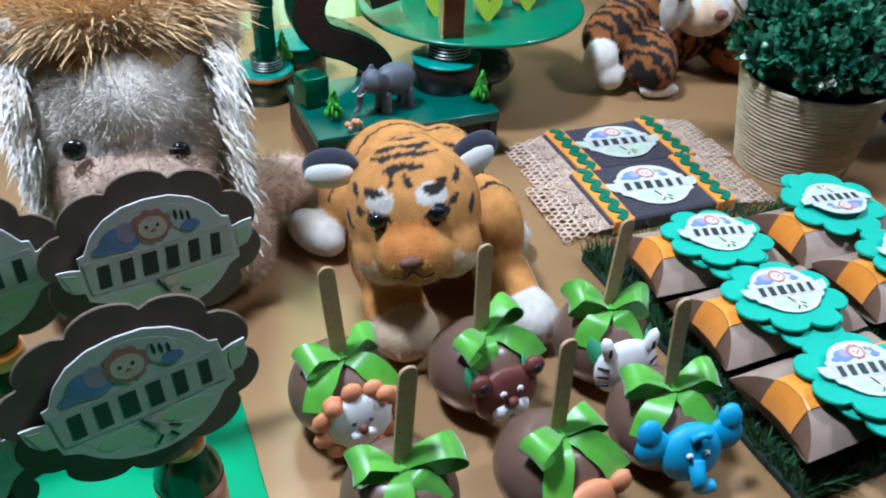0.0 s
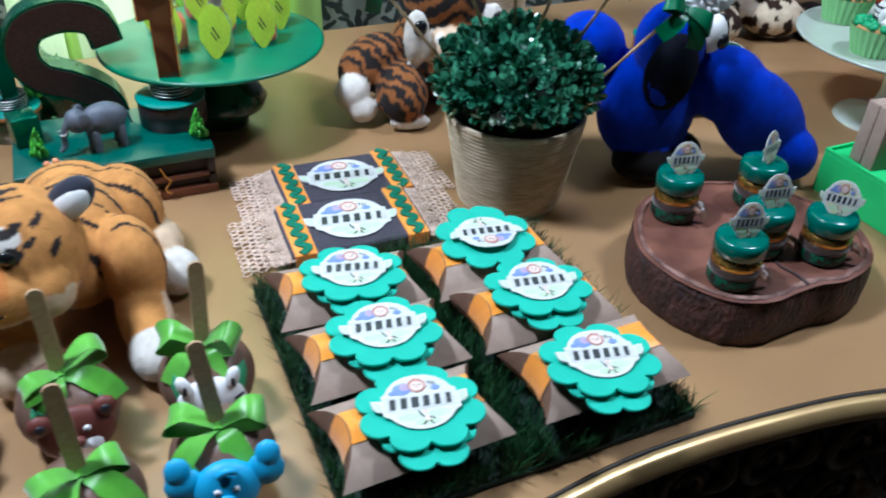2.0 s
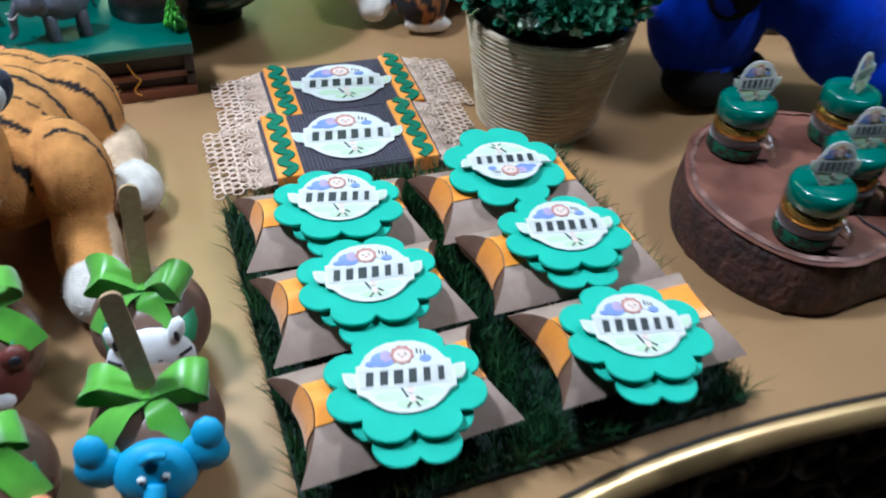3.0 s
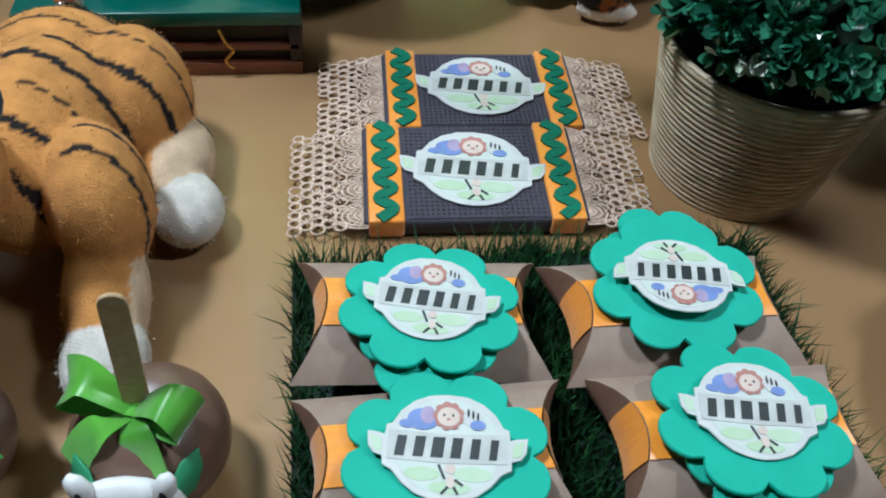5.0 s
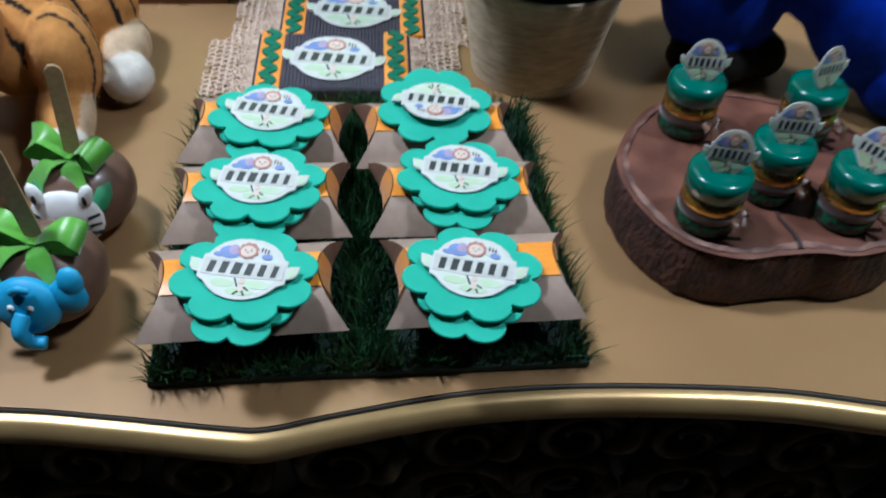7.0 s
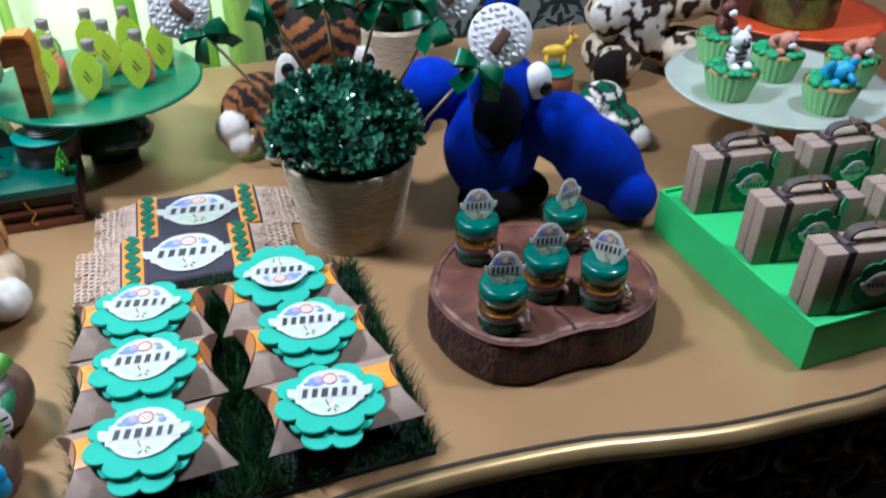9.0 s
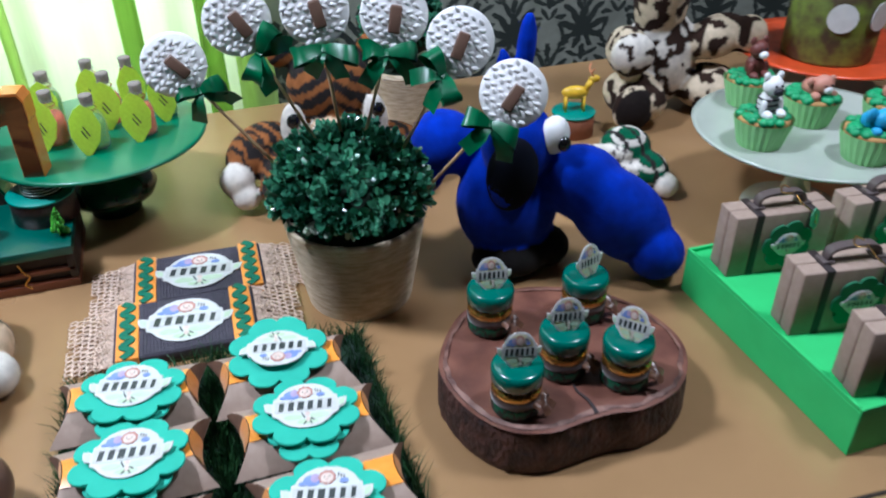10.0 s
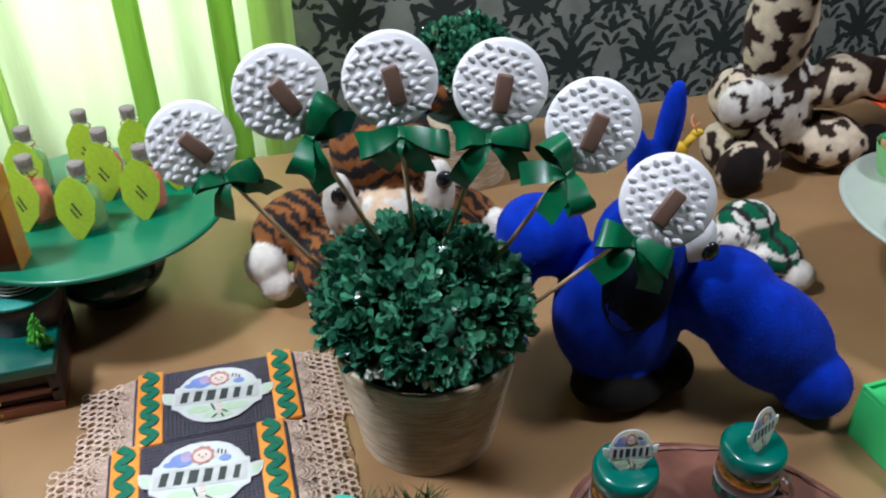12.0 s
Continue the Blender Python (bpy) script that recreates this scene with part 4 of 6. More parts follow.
# ---- soft toys ----
def plush(name, label, blobs, colour, m, voxel=0.004, fuzz=0, pile=0.004, seed=0, category="soft toy", smooth_n=6):
    """A stuffed toy: rounded stuffed pieces grown together, a coloured pile on top, and short hairs."""
    bm = bmesh.new()
    for c, r, rot in blobs:
        ball(r, Matrix.Translation(c) @ pose(0, 0, 0, *rot), bm, 20, 14)
    raw = bpy.data.meshes.new("raw")
    bm.to_mesh(raw)
    bm.free()
    ob = new("raw", raw)
    rm = ob.modifiers.new("join", "REMESH")
    rm.mode, rm.voxel_size = "VOXEL", voxel
    sm = ob.modifiers.new("soften", "SMOOTH")
    sm.iterations, sm.factor = smooth_n, 0.5
    deps = bpy.context.evaluated_depsgraph_get()
    me = bpy.data.meshes.new_from_object(ob.evaluated_get(deps))
    bpy.data.objects.remove(ob)
    n = len(me.vertices)
    co = np.empty(n * 3)
    me.vertices.foreach_get("co", co)
    co = co.reshape(-1, 3)
    dist = []
    for c, r, rot in blobs:
        inv = np.array((Matrix.Translation(c) @ pose(0, 0, 0, *rot)).inverted())
        loc = co @ inv[:3, :3].T + inv[:3, 3]
        dist.append(np.linalg.norm(loc / np.array(r), axis=1))
    idx = np.argmin(np.array(dist), axis=0)
    wob = np.array([noise.noise(Vector(p) * 90) for p in co])
    cols = np.array([colour(p, int(i), w) for p, i, w in zip(co, idx, wob)])
    lay = me.color_attributes.new("pile", "FLOAT_COLOR", "POINT")
    lay.data.foreach_set("color", np.c_[cols, np.ones(n)].ravel())
    me.polygons.foreach_set("use_smooth", [True] * len(me.polygons))
    me.materials.clear()
    me.materials.append(FUR)
    t = thing(name, label, category, m)
    body = new("stuffed_body", me)
    body.parent = t
    if fuzz:
        rng = np.random.default_rng(seed)
        nr = np.empty(n * 3)
        me.vertices.foreach_get("normal", nr)
        nr = nr.reshape(-1, 3)
        pick = rng.integers(0, n, fuzz)
        base = co[pick] + rng.normal(0, voxel * 0.45, (fuzz, 3))
        d = nr[pick] * 0.55 + rng.normal(0, 0.45, (fuzz, 3)) + np.array([0, -0.15, -0.35])
        d /= np.linalg.norm(d, axis=1)[:, None]
        side = np.cross(d, nr[pick] + rng.normal(0, 0.15, (fuzz, 3)))
        side /= np.linalg.norm(side, axis=1)[:, None]
        L = pile * rng.uniform(0.5, 1.2, (fuzz, 1))
        w = 0.00028
        base = base - nr[pick] * 0.0008
        v = np.stack([base - side * w, base + side * w, base + d * L], 1).reshape(-1, 3)
        hm = bpy.data.meshes.new("hair")
        hm.from_pydata(v.tolist(), [], [(3 * k, 3 * k + 1, 3 * k + 2) for k in range(fuzz)])
        hl = hm.color_attributes.new("pile", "FLOAT_COLOR", "POINT")
        hc = np.repeat(cols[pick] * rng.uniform(0.8, 1.12, (fuzz, 1)), 3, axis=0)
        hl.data.foreach_set("color", np.c_[hc, np.ones(fuzz * 3)].ravel())
        hm.materials.append(FUR)
        h = new("pile_hair", hm)
        h.parent = t
        tagged(h, kind="stuff")
    return t


def near_lines(q, lines):
    """Distance in a plane from q to the nearest of some strokes, less each stroke's half width."""
    best = 9.0
    for w, *pts in lines:
        for a, b in zip(pts, pts[1:]):
            ax, ay = a
            dx, dy = b[0] - ax, b[1] - ay
            t = max(0, min(1, ((q[0] - ax) * dx + (q[1] - ay) * dy) / (dx * dx + dy * dy + 1e-9)))
            f = 1 - 0.5 * abs(2 * t - 1)
            best = min(best, math.hypot(q[0] - ax - t * dx, q[1] - ay - t * dy) - w * f)
    return best


ORANGE, WHITE, BLACK = np.array((0.58, 0.27, 0.075)), np.array((0.68, 0.63, 0.56)), np.array((0.022, 0.018, 0.017))
RUST, CREAM = np.array((0.38, 0.14, 0.04)), np.array((0.68, 0.50, 0.33))

# lying tiger cub in front
HC = Vector((-0.163, 0.236, 0.884))
HF = Vector((-0.42, -0.90, 0.36)).normalized()
HR = HF.cross(Vector((0, 0, 1))).normalized()
HU = HR.cross(HF)
HR, HU = HR * 0.98 - HU * 0.19, HU * 0.98 + HR * 0.19      # the head leans over


def head_pt(r, u, f):
    return HC + HR * r + HU * u + HF * f


tb = [(HC[:], (0.047, 0.048, 0.049), (0, 0, -13)), (head_pt(0, -0.02, 0.033)[:], (0.027, 0.027, 0.023), (-15, 0, -13)),
      (head_pt(0.020, -0.022, 0.016)[:], (0.024, 0.026, 0.024), (0, 0, 0)), (head_pt(-0.020, -0.022, 0.016)[:], (0.024, 0.026, 0.024), (0, 0, 0)),
      ((-0.128, 0.315, 0.836), (0.042, 0.072, 0.048), (0, 0, -6)), ((-0.128, 0.368, 0.828), (0.05, 0.05, 0.047), (0, 0, 0)),
      ((-0.092, 0.268, 0.835), (0.026, 0.04, 0.04), (30, 0, 10)), ((-0.090, 0.230, 0.808), (0.021, 0.047, 0.023), (18, 0, 4)), ((-0.087, 0.194, 0.80), (0.021, 0.026, 0.02), (0, 0, 0)),
      ((-0.175, 0.262, 0.83), (0.026, 0.04, 0.038), (30, 0, 0)), ((-0.178, 0.228, 0.803), (0.024, 0.042, 0.023), (15, 0, 0)), ((-0.178, 0.208, 0.801), (0.025, 0.024, 0.021), (0, 0, 0)),
      ((-0.088, 0.358, 0.828), (0.033, 0.043, 0.043), (0, 0, 0)), ((-0.066, 0.328, 0.803), (0.021, 0.038, 0.023), (0, 0, -8)), ((-0.058, 0.294, 0.799), (0.021, 0.024, 0.019), (0, 0, 0)),
      ((-0.168, 0.37, 0.815), (0.028, 0.038, 0.034), (0, 0, 0)), ((-0.205, 0.352, 0.797), (0.018, 0.032, 0.017), (0, 0, 25)),
      ((-0.11, 0.43, 0.80), (0.014, 0.04, 0.014), (0, 0, 20))]
FACE = [(2.6, (-24, 66), (0, 70), (24, 66)), (2.4, (-30, 55), (-8, 58), (0, 57)), (2.4, (30, 55), (8, 58), (0, 57)), (2.6, (-20, 44), (0, 47), (20, 44)),
        (1.2, (-2, 40), (-6, 30)), (1.2, (10, 41), (12, 32)), (3, (-38, 30), (-28, 24), (-20, 26)), (3, (38, 30), (28, 24), (20, 26)),
        (2.4, (-46, 16), (-38, 12)), (2.4, (46, 16), (38, 12)), (2.4, (-60, 34), (-48, 26)), (2.4, (60, 34), (48, 26)), (2.6, (-66, 10), (-56, -2)), (2.6, (66, 10), (56, -2)), (2.6, (-30, 84), (30, 84))]


def tiger_colour(p, i, w):
    p = Vector(p)
    if i <= 3:
        d = p - HC
        f, r, u = d.dot(HF), d.dot(HR), d.dot(HU)
        az, el = math.degrees(math.atan2(r, f)), math.degrees(math.atan2(u, math.hypot(r, f)))
        q = (az * math.cos(math.radians(min(abs(el), 80))) if el > 55 else az, el + w * 3)
        col = ORANGE
        if el < -40 + w * 6 or (abs(az) > 30 and el < -26 + w * 5 and abs(az) < 70):
            col = CREAM * 1.05
        for sx in (-1, 1):
            if math.hypot((az - sx * 23) / 13, (el - 21) / 10) < 1 + w * 0.4:
                col = WHITE
            if math.hypot((az - sx * 24 - sx * (el - 5) * 0.4) / 11, (el - 5) / 7.5) < 1 + w * 0.3:
                col = BLACK
        if abs(az) < 19 and -20 < el < 4:
            col = RUST * 1.3 + np.array((0.06, 0.03, 0))
        if near_lines(q, FACE) < 1.2 + w * 0.6:
            col = BLACK * 1.5
        return col
    col = ORANGE * (1 + 0.12 * w)
    if i in (8, 11, 14, 16) or (i in (7, 10, 13) and (p.z < 0.80 + w * 0.006 or p.x > -0.075)):
        col = WHITE if i in (8, 14, 16) else CREAM * 0.95
    if p.z < 0.80 and i in (4, 5):
        col = WHITE
    if i in (4, 5, 12, 15, 17):
        cx = abs(p.x + 0.13)
        s = (p.y + 0.35 * cx + 0.0025 * w) / 0.0235
        fr = abs(s - round(s))
        wid = 0.10 + 0.05 * math.sin(round(s) * 2.3)
        if fr < wid and p.z > 0.818 + 0.012 * math.sin(round(s) * 4.1) and (cx > 0.006 or round(s) % 2 == 0):
            col = BLACK
    if i in (6, 7, 9, 10, 13):
        s = (p.y - 0.3 * p.z) / 0.021
        if abs(s - round(s)) < 0.09 and p.x > -0.1 + 0.01 * math.sin(round(s) * 3) and i != 9 and math.sin(round(s) * 7.7) > -0.2:
            col = BLACK
    return col


cub = plush("toy_tiger", "orange plush tiger cub with black stripes lying on the table", tb, tiger_colour, pose(0, 0, 0), 0.0026, 34000, 0.0022, 5)
for sx in (-1, 1):
    ec = head_pt(0.052, 0.036, -0.004) if sx > 0 else head_pt(-0.045, 0.031, -0.006)
    part("ear", ball((0.020, 0.0075, 0.013), Matrix.Translation(ec) @ pose(0, 0, 0, -10, -6 if sx > 0 else -38, -13 + sx * -10)), mat("navy_ear_plush", (0.02, 0.022, 0.04), 0.9, sheen=0.3, bump=0.5, bump_scale=900), cub)
    part("ear_lining", ball((0.0175, 0.0062, 0.0100), Matrix.Translation(ec + HF * 0.0050 + Vector((0, 0, -0.0055))) @ pose(0, 0, 0, -10, -6 if sx > 0 else -38, -13 + sx * -10)), mat("white_ear_plush", (0.75, 0.73, 0.7), 0.9, sheen=0.3, bump=0.5, bump_scale=900), cub)
    part("eye", ball((0.0062, 0.0035, 0.0054), Matrix.Translation(head_pt(sx * 0.0185, 0.0045, 0.0450)) @ pose(0, 0, 0, 0, 0, -13)), BLACKP, cub)
part("nose", ball((0.0085, 0.0045, 0.0042), Matrix.Translation(head_pt(0, -0.0205, 0.0585))), mat("brown_nose_plush", (0.16, 0.055, 0.03), 0.6, bump=0.3), cub)
mouth = smooth_line([head_pt(-0.013, -0.030, 0.0555), head_pt(-0.006, -0.031, 0.0585), head_pt(0, -0.026, 0.0605), head_pt(0.006, -0.031, 0.0585), head_pt(0.013, -0.030, 0.0555)], 5)
part("mouth_seam", tube(mouth, 0.0008, 5), BLACKP, cub)

# lion behind the signs
LION_TAN, LION_BEIGE, LION_GREY = np.array((0.58, 0.38, 0.18)), np.array((0.62, 0.45, 0.34)), np.array((0.78, 0.70, 0.61))
lb = [((-0.33, 0.365, 0.915), (0.070, 0.055, 0.068), (0, 0, 0)), ((-0.335, 0.322, 0.886), (0.054, 0.042, 0.036), (0, 0, 0)), ((-0.33, 0.385, 0.83), (0.07, 0.06, 0.06), (0, 0, 0)),
      ((-0.275, 0.345, 0.825), (0.032, 0.05, 0.046), (0, 0, 0)), ((-0.385, 0.345, 0.825), (0.032, 0.05, 0.046), (0, 0, 0)),
      ((-0.245, 0.39, 0.825), (0.042, 0.026, 0.026), (0, 10, 12)), ((-0.215, 0.405, 0.815), (0.028, 0.028, 0.026), (0, 0, 0)),
      ((-0.39, 0.36, 0.98), (0.022, 0.012, 0.02), (0, 0, 0)), ((-0.265, 0.365, 0.972), (0.02, 0.012, 0.018), (0, 0, 0)),
      ((-0.33, 0.345, 0.94), (0.036, 0.038, 0.036), (0, 0, 0))]


def lion_colour(p, i, w):
    if i == 9:
        return LION_GREY * (1 + 0.2 * w)
    if i in (0,):
        if p[2] > 0.965 + 0.008 * w:
            return LION_TAN
        return LION_GREY * 1.05 if abs(p[0] + 0.33) > 0.045 else LION_GREY * 0.85
    if i in (7, 8):
        return LION_GREY
    return LION_BEIGE * (1 + 0.15 * w)


lion = plush("toy_lion", "beige plush lion with a shaggy tan mane, sitting on the table", lb, lion_colour, pose(0, 0, 0), 0.004, 60000, 0.0075, 6)
for ex, ez in ((-0.366, 0.927), (-0.303, 0.914)):
    part("eye", ball((0.0075, 0.005, 0.0075), Matrix.Translation((ex, 0.309, ez))), BLACKP, lion)


def mane(n, seed, sides):
    rng = np.random.default_rng(seed)
    v, f = [], []
    for k in range(n):
        a = rng.uniform(-2.2, 2.2)
        up = rng.uniform(0, 1)
        if not sides:
            c = np.array([-0.33 + 0.07 * math.sin(a) * rng.uniform(0.3, 1), 0.378 - 0.03 * math.cos(a) * rng.uniform(0.3, 1.2), 0.972 + 0.018 * rng.random()])
            d = np.array([math.sin(a) * 0.8, 0.15 - 0.25 * math.cos(a), 0.7]) + rng.normal(0, 0.3, 3)
            L = rng.uniform(0.022, 0.042)
        else:
            sx = rng.choice([-1, 1])
            c = np.array([-0.33 + sx * (0.064 + rng.normal(0, 0.004)), 0.362 + rng.normal(0, 0.026), rng.uniform(0.86, 0.975)])
            d = np.array([sx * 0.5, -0.4, -0.7]) + rng.normal(0, 0.3, 3)
            L = rng.uniform(0.006, 0.012)
        d /= np.linalg.norm(d)
        s = np.cross(d, c - np.array([-0.33, 0.43, 0.9]) + rng.normal(0, 0.01, 3))
        s = s / np.linalg.norm(s) * 0.0007
        p1 = c + d * L * 0.5
        p2 = c + d * L + np.array([0, -0.006, -0.012 * L / 0.04])
        i = len(v)
        v += [tuple(c - s), tuple(c + s), tuple(p1 + s), tuple(p1 - s), tuple(p2)]
        f += [(i, i + 1, i + 2, i + 3), (i + 3, i + 2, i + 4)]
    me = bpy.data.meshes.new("mane")
    me.from_pydata(v, [], f)
    return me


fl = mane(9000, 4, True)
fl.materials.append(mat("pale_cheek_fur", (0.80, 0.76, 0.70), 0.8, color2=(0.62, 0.54, 0.44), scale=30, island=0.15))
fo = new("cheek_fur", fl)
fo.parent = lion
tagged(fo, "long pale cheek fur", kind="stuff")
mn = mane(11000, 3, False)
mn.materials.append(mat("tan_mane_fur", (0.78, 0.55, 0.28), 0.75, color2=(0.60, 0.38, 0.16), scale=30, sheen=0.4, island=0.3))
mo = new("mane", mn)
mo.parent = lion
tagged(mo, "shaggy tan mane", kind="stuff")

# sitting tiger behind the bush
bb = [((0.318, 0.60, 0.84), (0.062, 0.05, 0.065), (0, 0, 0)), ((0.315, 0.575, 0.915), (0.052, 0.046, 0.048), (-10, 0, 0)), ((0.308, 0.535, 0.865), (0.038, 0.028, 0.026), (0, 0, 0)),
      ((0.222, 0.580, 0.840), (0.046, 0.032, 0.032), (0, -26, 8)), ((0.188, 0.552, 0.818), (0.021, 0.020, 0.022), (0, 0, 0)), ((0.395, 0.575, 0.825), (0.045, 0.03, 0.028), (0, 20, -8)),
      ((0.428, 0.55, 0.812), (0.024, 0.022, 0.024), (0, 0, 0)), ((0.248, 0.545, 0.815), (0.032, 0.055, 0.036), (0, 0, -15)), ((0.375, 0.545, 0.815), (0.032, 0.055, 0.036), (0, 0, 15)),
      ((0.262, 0.588, 0.955), (0.016, 0.012, 0.016), (0, 0, 0)), ((0.37, 0.588, 0.953), (0.016, 0.012, 0.016), (0, 0, 0)),
      ((0.262, 0.534, 0.882), (0.016, 0.014, 0.034), (0, 0, 0)), ((0.360, 0.534, 0.88), (0.016, 0.014, 0.034), (0, 0, 0)), ((0.196, 0.540, 0.800), (0.018, 0.016, 0.016), (0, 0, 0)), ((0.245, 0.508, 0.79), (0.026, 0.01, 0.009), (0, 0, -10))]


def tiger2_colour(p, i, w):
    if i in (4, 6, 11, 12, 13, 14):
        return WHITE * 1.05
    if i == 2:
        return CREAM if w > -0.3 else WHITE
    s = (p[2] * 0.8 + 0.5 * abs(p[0] - 0.315) + 0.004 * w) / 0.0165 if i in (1, 9, 10) else (p[0] * 0.9 + 0.45 * p[1] + 0.35 * p[2] + 0.007 * w) / 0.0145
    return BLACK if abs(s - round(s)) < 0.26 + 0.06 * math.sin(round(s) * 3.1) else RUST * 0.75


bt = plush("toy_tiger", "brown-orange striped plush tiger sitting behind the potted bush", bb, tiger2_colour, pose(0, 0, 0), 0.0032, 14000, 0.0032, 8)
for ex in (0.261, 0.361):
    part("eye", ball((0.0085, 0.006, 0.0095), Matrix.Translation((ex, 0.521, 0.898))), BLACKP, bt)
part("nose", ball((0.009, 0.006, 0.006), Matrix.Translation((0.31, 0.508, 0.872))), FOND_B, bt)

# blue bird
BLUE = np.array((0.004, 0.028, 0.40))
ub = [((0.455, 0.345, 0.852), (0.056, 0.05, 0.066), (0, 0, 0)), ((0.455, 0.325, 0.93), (0.038, 0.036, 0.042), (0, 0, 0)), ((0.40, 0.385, 0.912), (0.040, 0.034, 0.034), (0, 30, 0)),
      ((0.522, 0.302, 0.882), (0.048, 0.034, 0.040), (0, 38, -10)), ((0.555, 0.279, 0.850), (0.070, 0.034, 0.043), (0, 45, -12)), ((0.588, 0.256, 0.812), (0.033, 0.030, 0.030), (0, 43, 0)),
      ((0.448, 0.315, 0.985), (0.010, 0.010, 0.034), (0, 0, 0)), ((0.457, 0.318, 1.03), (0.0095, 0.0095, 0.034), (0, 4, 0)), ((0.436, 0.318, 1.005), (0.008, 0.008, 0.028), (0, -6, 0)),
      ((0.45, 0.318, 0.80), (0.045, 0.032, 0.022), (0, 0, 0)), ((0.49, 0.325, 0.80), (0.03, 0.03, 0.022), (0, 0, 0)), ((0.436, 0.300, 0.905), (0.022, 0.020, 0.034), (0, 0, 0)),
      ((0.375, 0.395, 0.88), (0.026, 0.03, 0.028), (0, 0, 0))]
bird = plush("toy_bird", "royal blue plush bird with a tall crest and black beak", ub,
             lambda p, i, w: BLACK * 0.4 if i in (9, 10) else BLUE * (1 + 0.2 * w), pose(0, 0, 0), 0.0034, 12000, 0.002, 9)
part("eye_patch", ball((0.016, 0.013, 0.02), Matrix.Translation((0.484, 0.302, 0.943))), FOND_W, bird)
part("eye", ball((0.007, 0.005, 0.008), Matrix.Translation((0.489, 0.2895, 0.938))), BLACKP, bird)
part("beak", ball((0.026, 0.024, 0.043), Matrix.Translation((0.440, 0.300, 0.908)) @ pose(0, 0, 0, 12), u=24, v=16), mat("black_felt", (0.005, 0.006, 0.012), 0.9, spec=0.08, bump=0.4, bump_scale=700), bird)

# white toy with a green shirt
zb = [((0.612, 0.436, 0.836), (0.052, 0.014, 0.013), (0, 6, -6)), ((0.616, 0.426, 0.818), (0.054, 0.014, 0.012), (0, 5, -8)), ((0.618, 0.420, 0.801), (0.054, 0.015, 0.012), (0, 3, -8)),
      ((0.660, 0.452, 0.832), (0.034, 0.028, 0.026), (0, 10, 0)), ((0.680, 0.425, 0.808), (0.027, 0.024, 0.024), (0, 30, 0)), ((0.693, 0.402, 0.796), (0.016, 0.016, 0.016), (0, 0, 0)), ((0.59, 0.45, 0.802), (0.03, 0.025, 0.022), (0, 0, 0))]


def shirt_colour(p, i, w):
    """Green plaid shirt, white limbs with a few faint stripes."""
    if i in (3, 4):
        a, b = math.sin(p[0] * 330 + p[1] * 120), math.sin(p[2] * 330 - p[1] * 120)
        return BLACK if a > 0.62 else WHITE if b > 0.72 else np.array((0.006, 0.10, 0.045)) if a * b > -0.35 else np.array((0.004, 0.05, 0.025))
    return WHITE * 1.1 if math.sin(p[0] * 190 + 4 * w) < 0.93 or i == 5 else BLACK * 6


plush("toy_zebra", "small white plush toy in a green patterned shirt", zb, shirt_colour, pose(0, 0, 0), 0.003, 5000, 0.0022, 10, smooth_n=3)

# patched giraffe by the wall
gb = [((0.825, 0.655, 0.858), (0.06, 0.045, 0.075), (0, 0, 0)), ((0.755, 0.625, 0.885), (0.03, 0.04, 0.034), (20, 0, 0)), ((0.748, 0.600, 0.889), (0.033, 0.018, 0.031), (0, 0, -10)),
      ((0.77, 0.62, 0.818), (0.036, 0.055, 0.036), (0, 0, 15)), ((0.749, 0.585, 0.814), (0.032, 0.022, 0.033), (0, 0, 0)), ((0.905, 0.63, 0.888), (0.055, 0.03, 0.032), (0, -6, 10)),
      ((0.945, 0.612, 0.892), (0.028, 0.026, 0.028), (0, 0, 0)), ((0.90, 0.625, 0.812), (0.05, 0.05, 0.034), (0, 0, -20)), ((0.955, 0.60, 0.806), (0.03, 0.026, 0.028), (0, 0, 0)),
      ((0.815, 0.65, 0.96), (0.042, 0.038, 0.08), (0, 0, 0)), ((0.812, 0.625, 1.065), (0.045, 0.055, 0.045), (0, 0, 0)), ((0.812, 0.585, 1.05), (0.03, 0.035, 0.028), (0, 0, 0)),
      ((0.77, 0.64, 1.095), (0.016, 0.01, 0.012), (0, 30, 0)), ((0.855, 0.64, 1.095), (0.016, 0.01, 0.012), (0, -30, 0))]


def giraffe_colour(p, i, w):
    if i == 4 and p[1] < 0.58 or i == 8:
        return np.array((0.012, 0.008, 0.007))
    n2 = noise.noise(Vector((p[0] * 62, p[1] * 62, p[2] * 55)) + Vector((3, 1, 7))) + 0.12 * w
    if n2 > (0.1 if i == 0 else 0.02):
        return np.array((0.028, 0.014, 0.009))
    return WHITE * 1.05 if i in (0, 2) else np.array((0.62, 0.51, 0.36))


gi = plush("toy_giraffe", "cream plush giraffe with dark brown patches, sitting near the wall", gb, giraffe_colour, pose(0, 0, 0), 0.0036, 9000, 0.003, 12)
for sx in (-1, 1):
    part("eye", ball((0.006, 0.005, 0.007), Matrix.Translation((0.812 + sx * 0.03, 0.585, 1.075))), BLACKP, gi)
    part("horn", tube([(0.812 + sx * 0.018, 0.635, 1.1), (0.812 + sx * 0.022, 0.635, 1.125)], 0.006, 8), CORK, gi)

# ---- coated apples ----
APPLES = [(-0.239, 0.161, "lion", 0), (-0.149, 0.150, "bear", 4), (-0.058, 0.144, "zebra", -7), (-0.062, 0.067, "elephant", -9), (-0.143, 0.060, "monkey", 5), (-0.232, 0.070, "plain", -5)]
AR = 0.0335


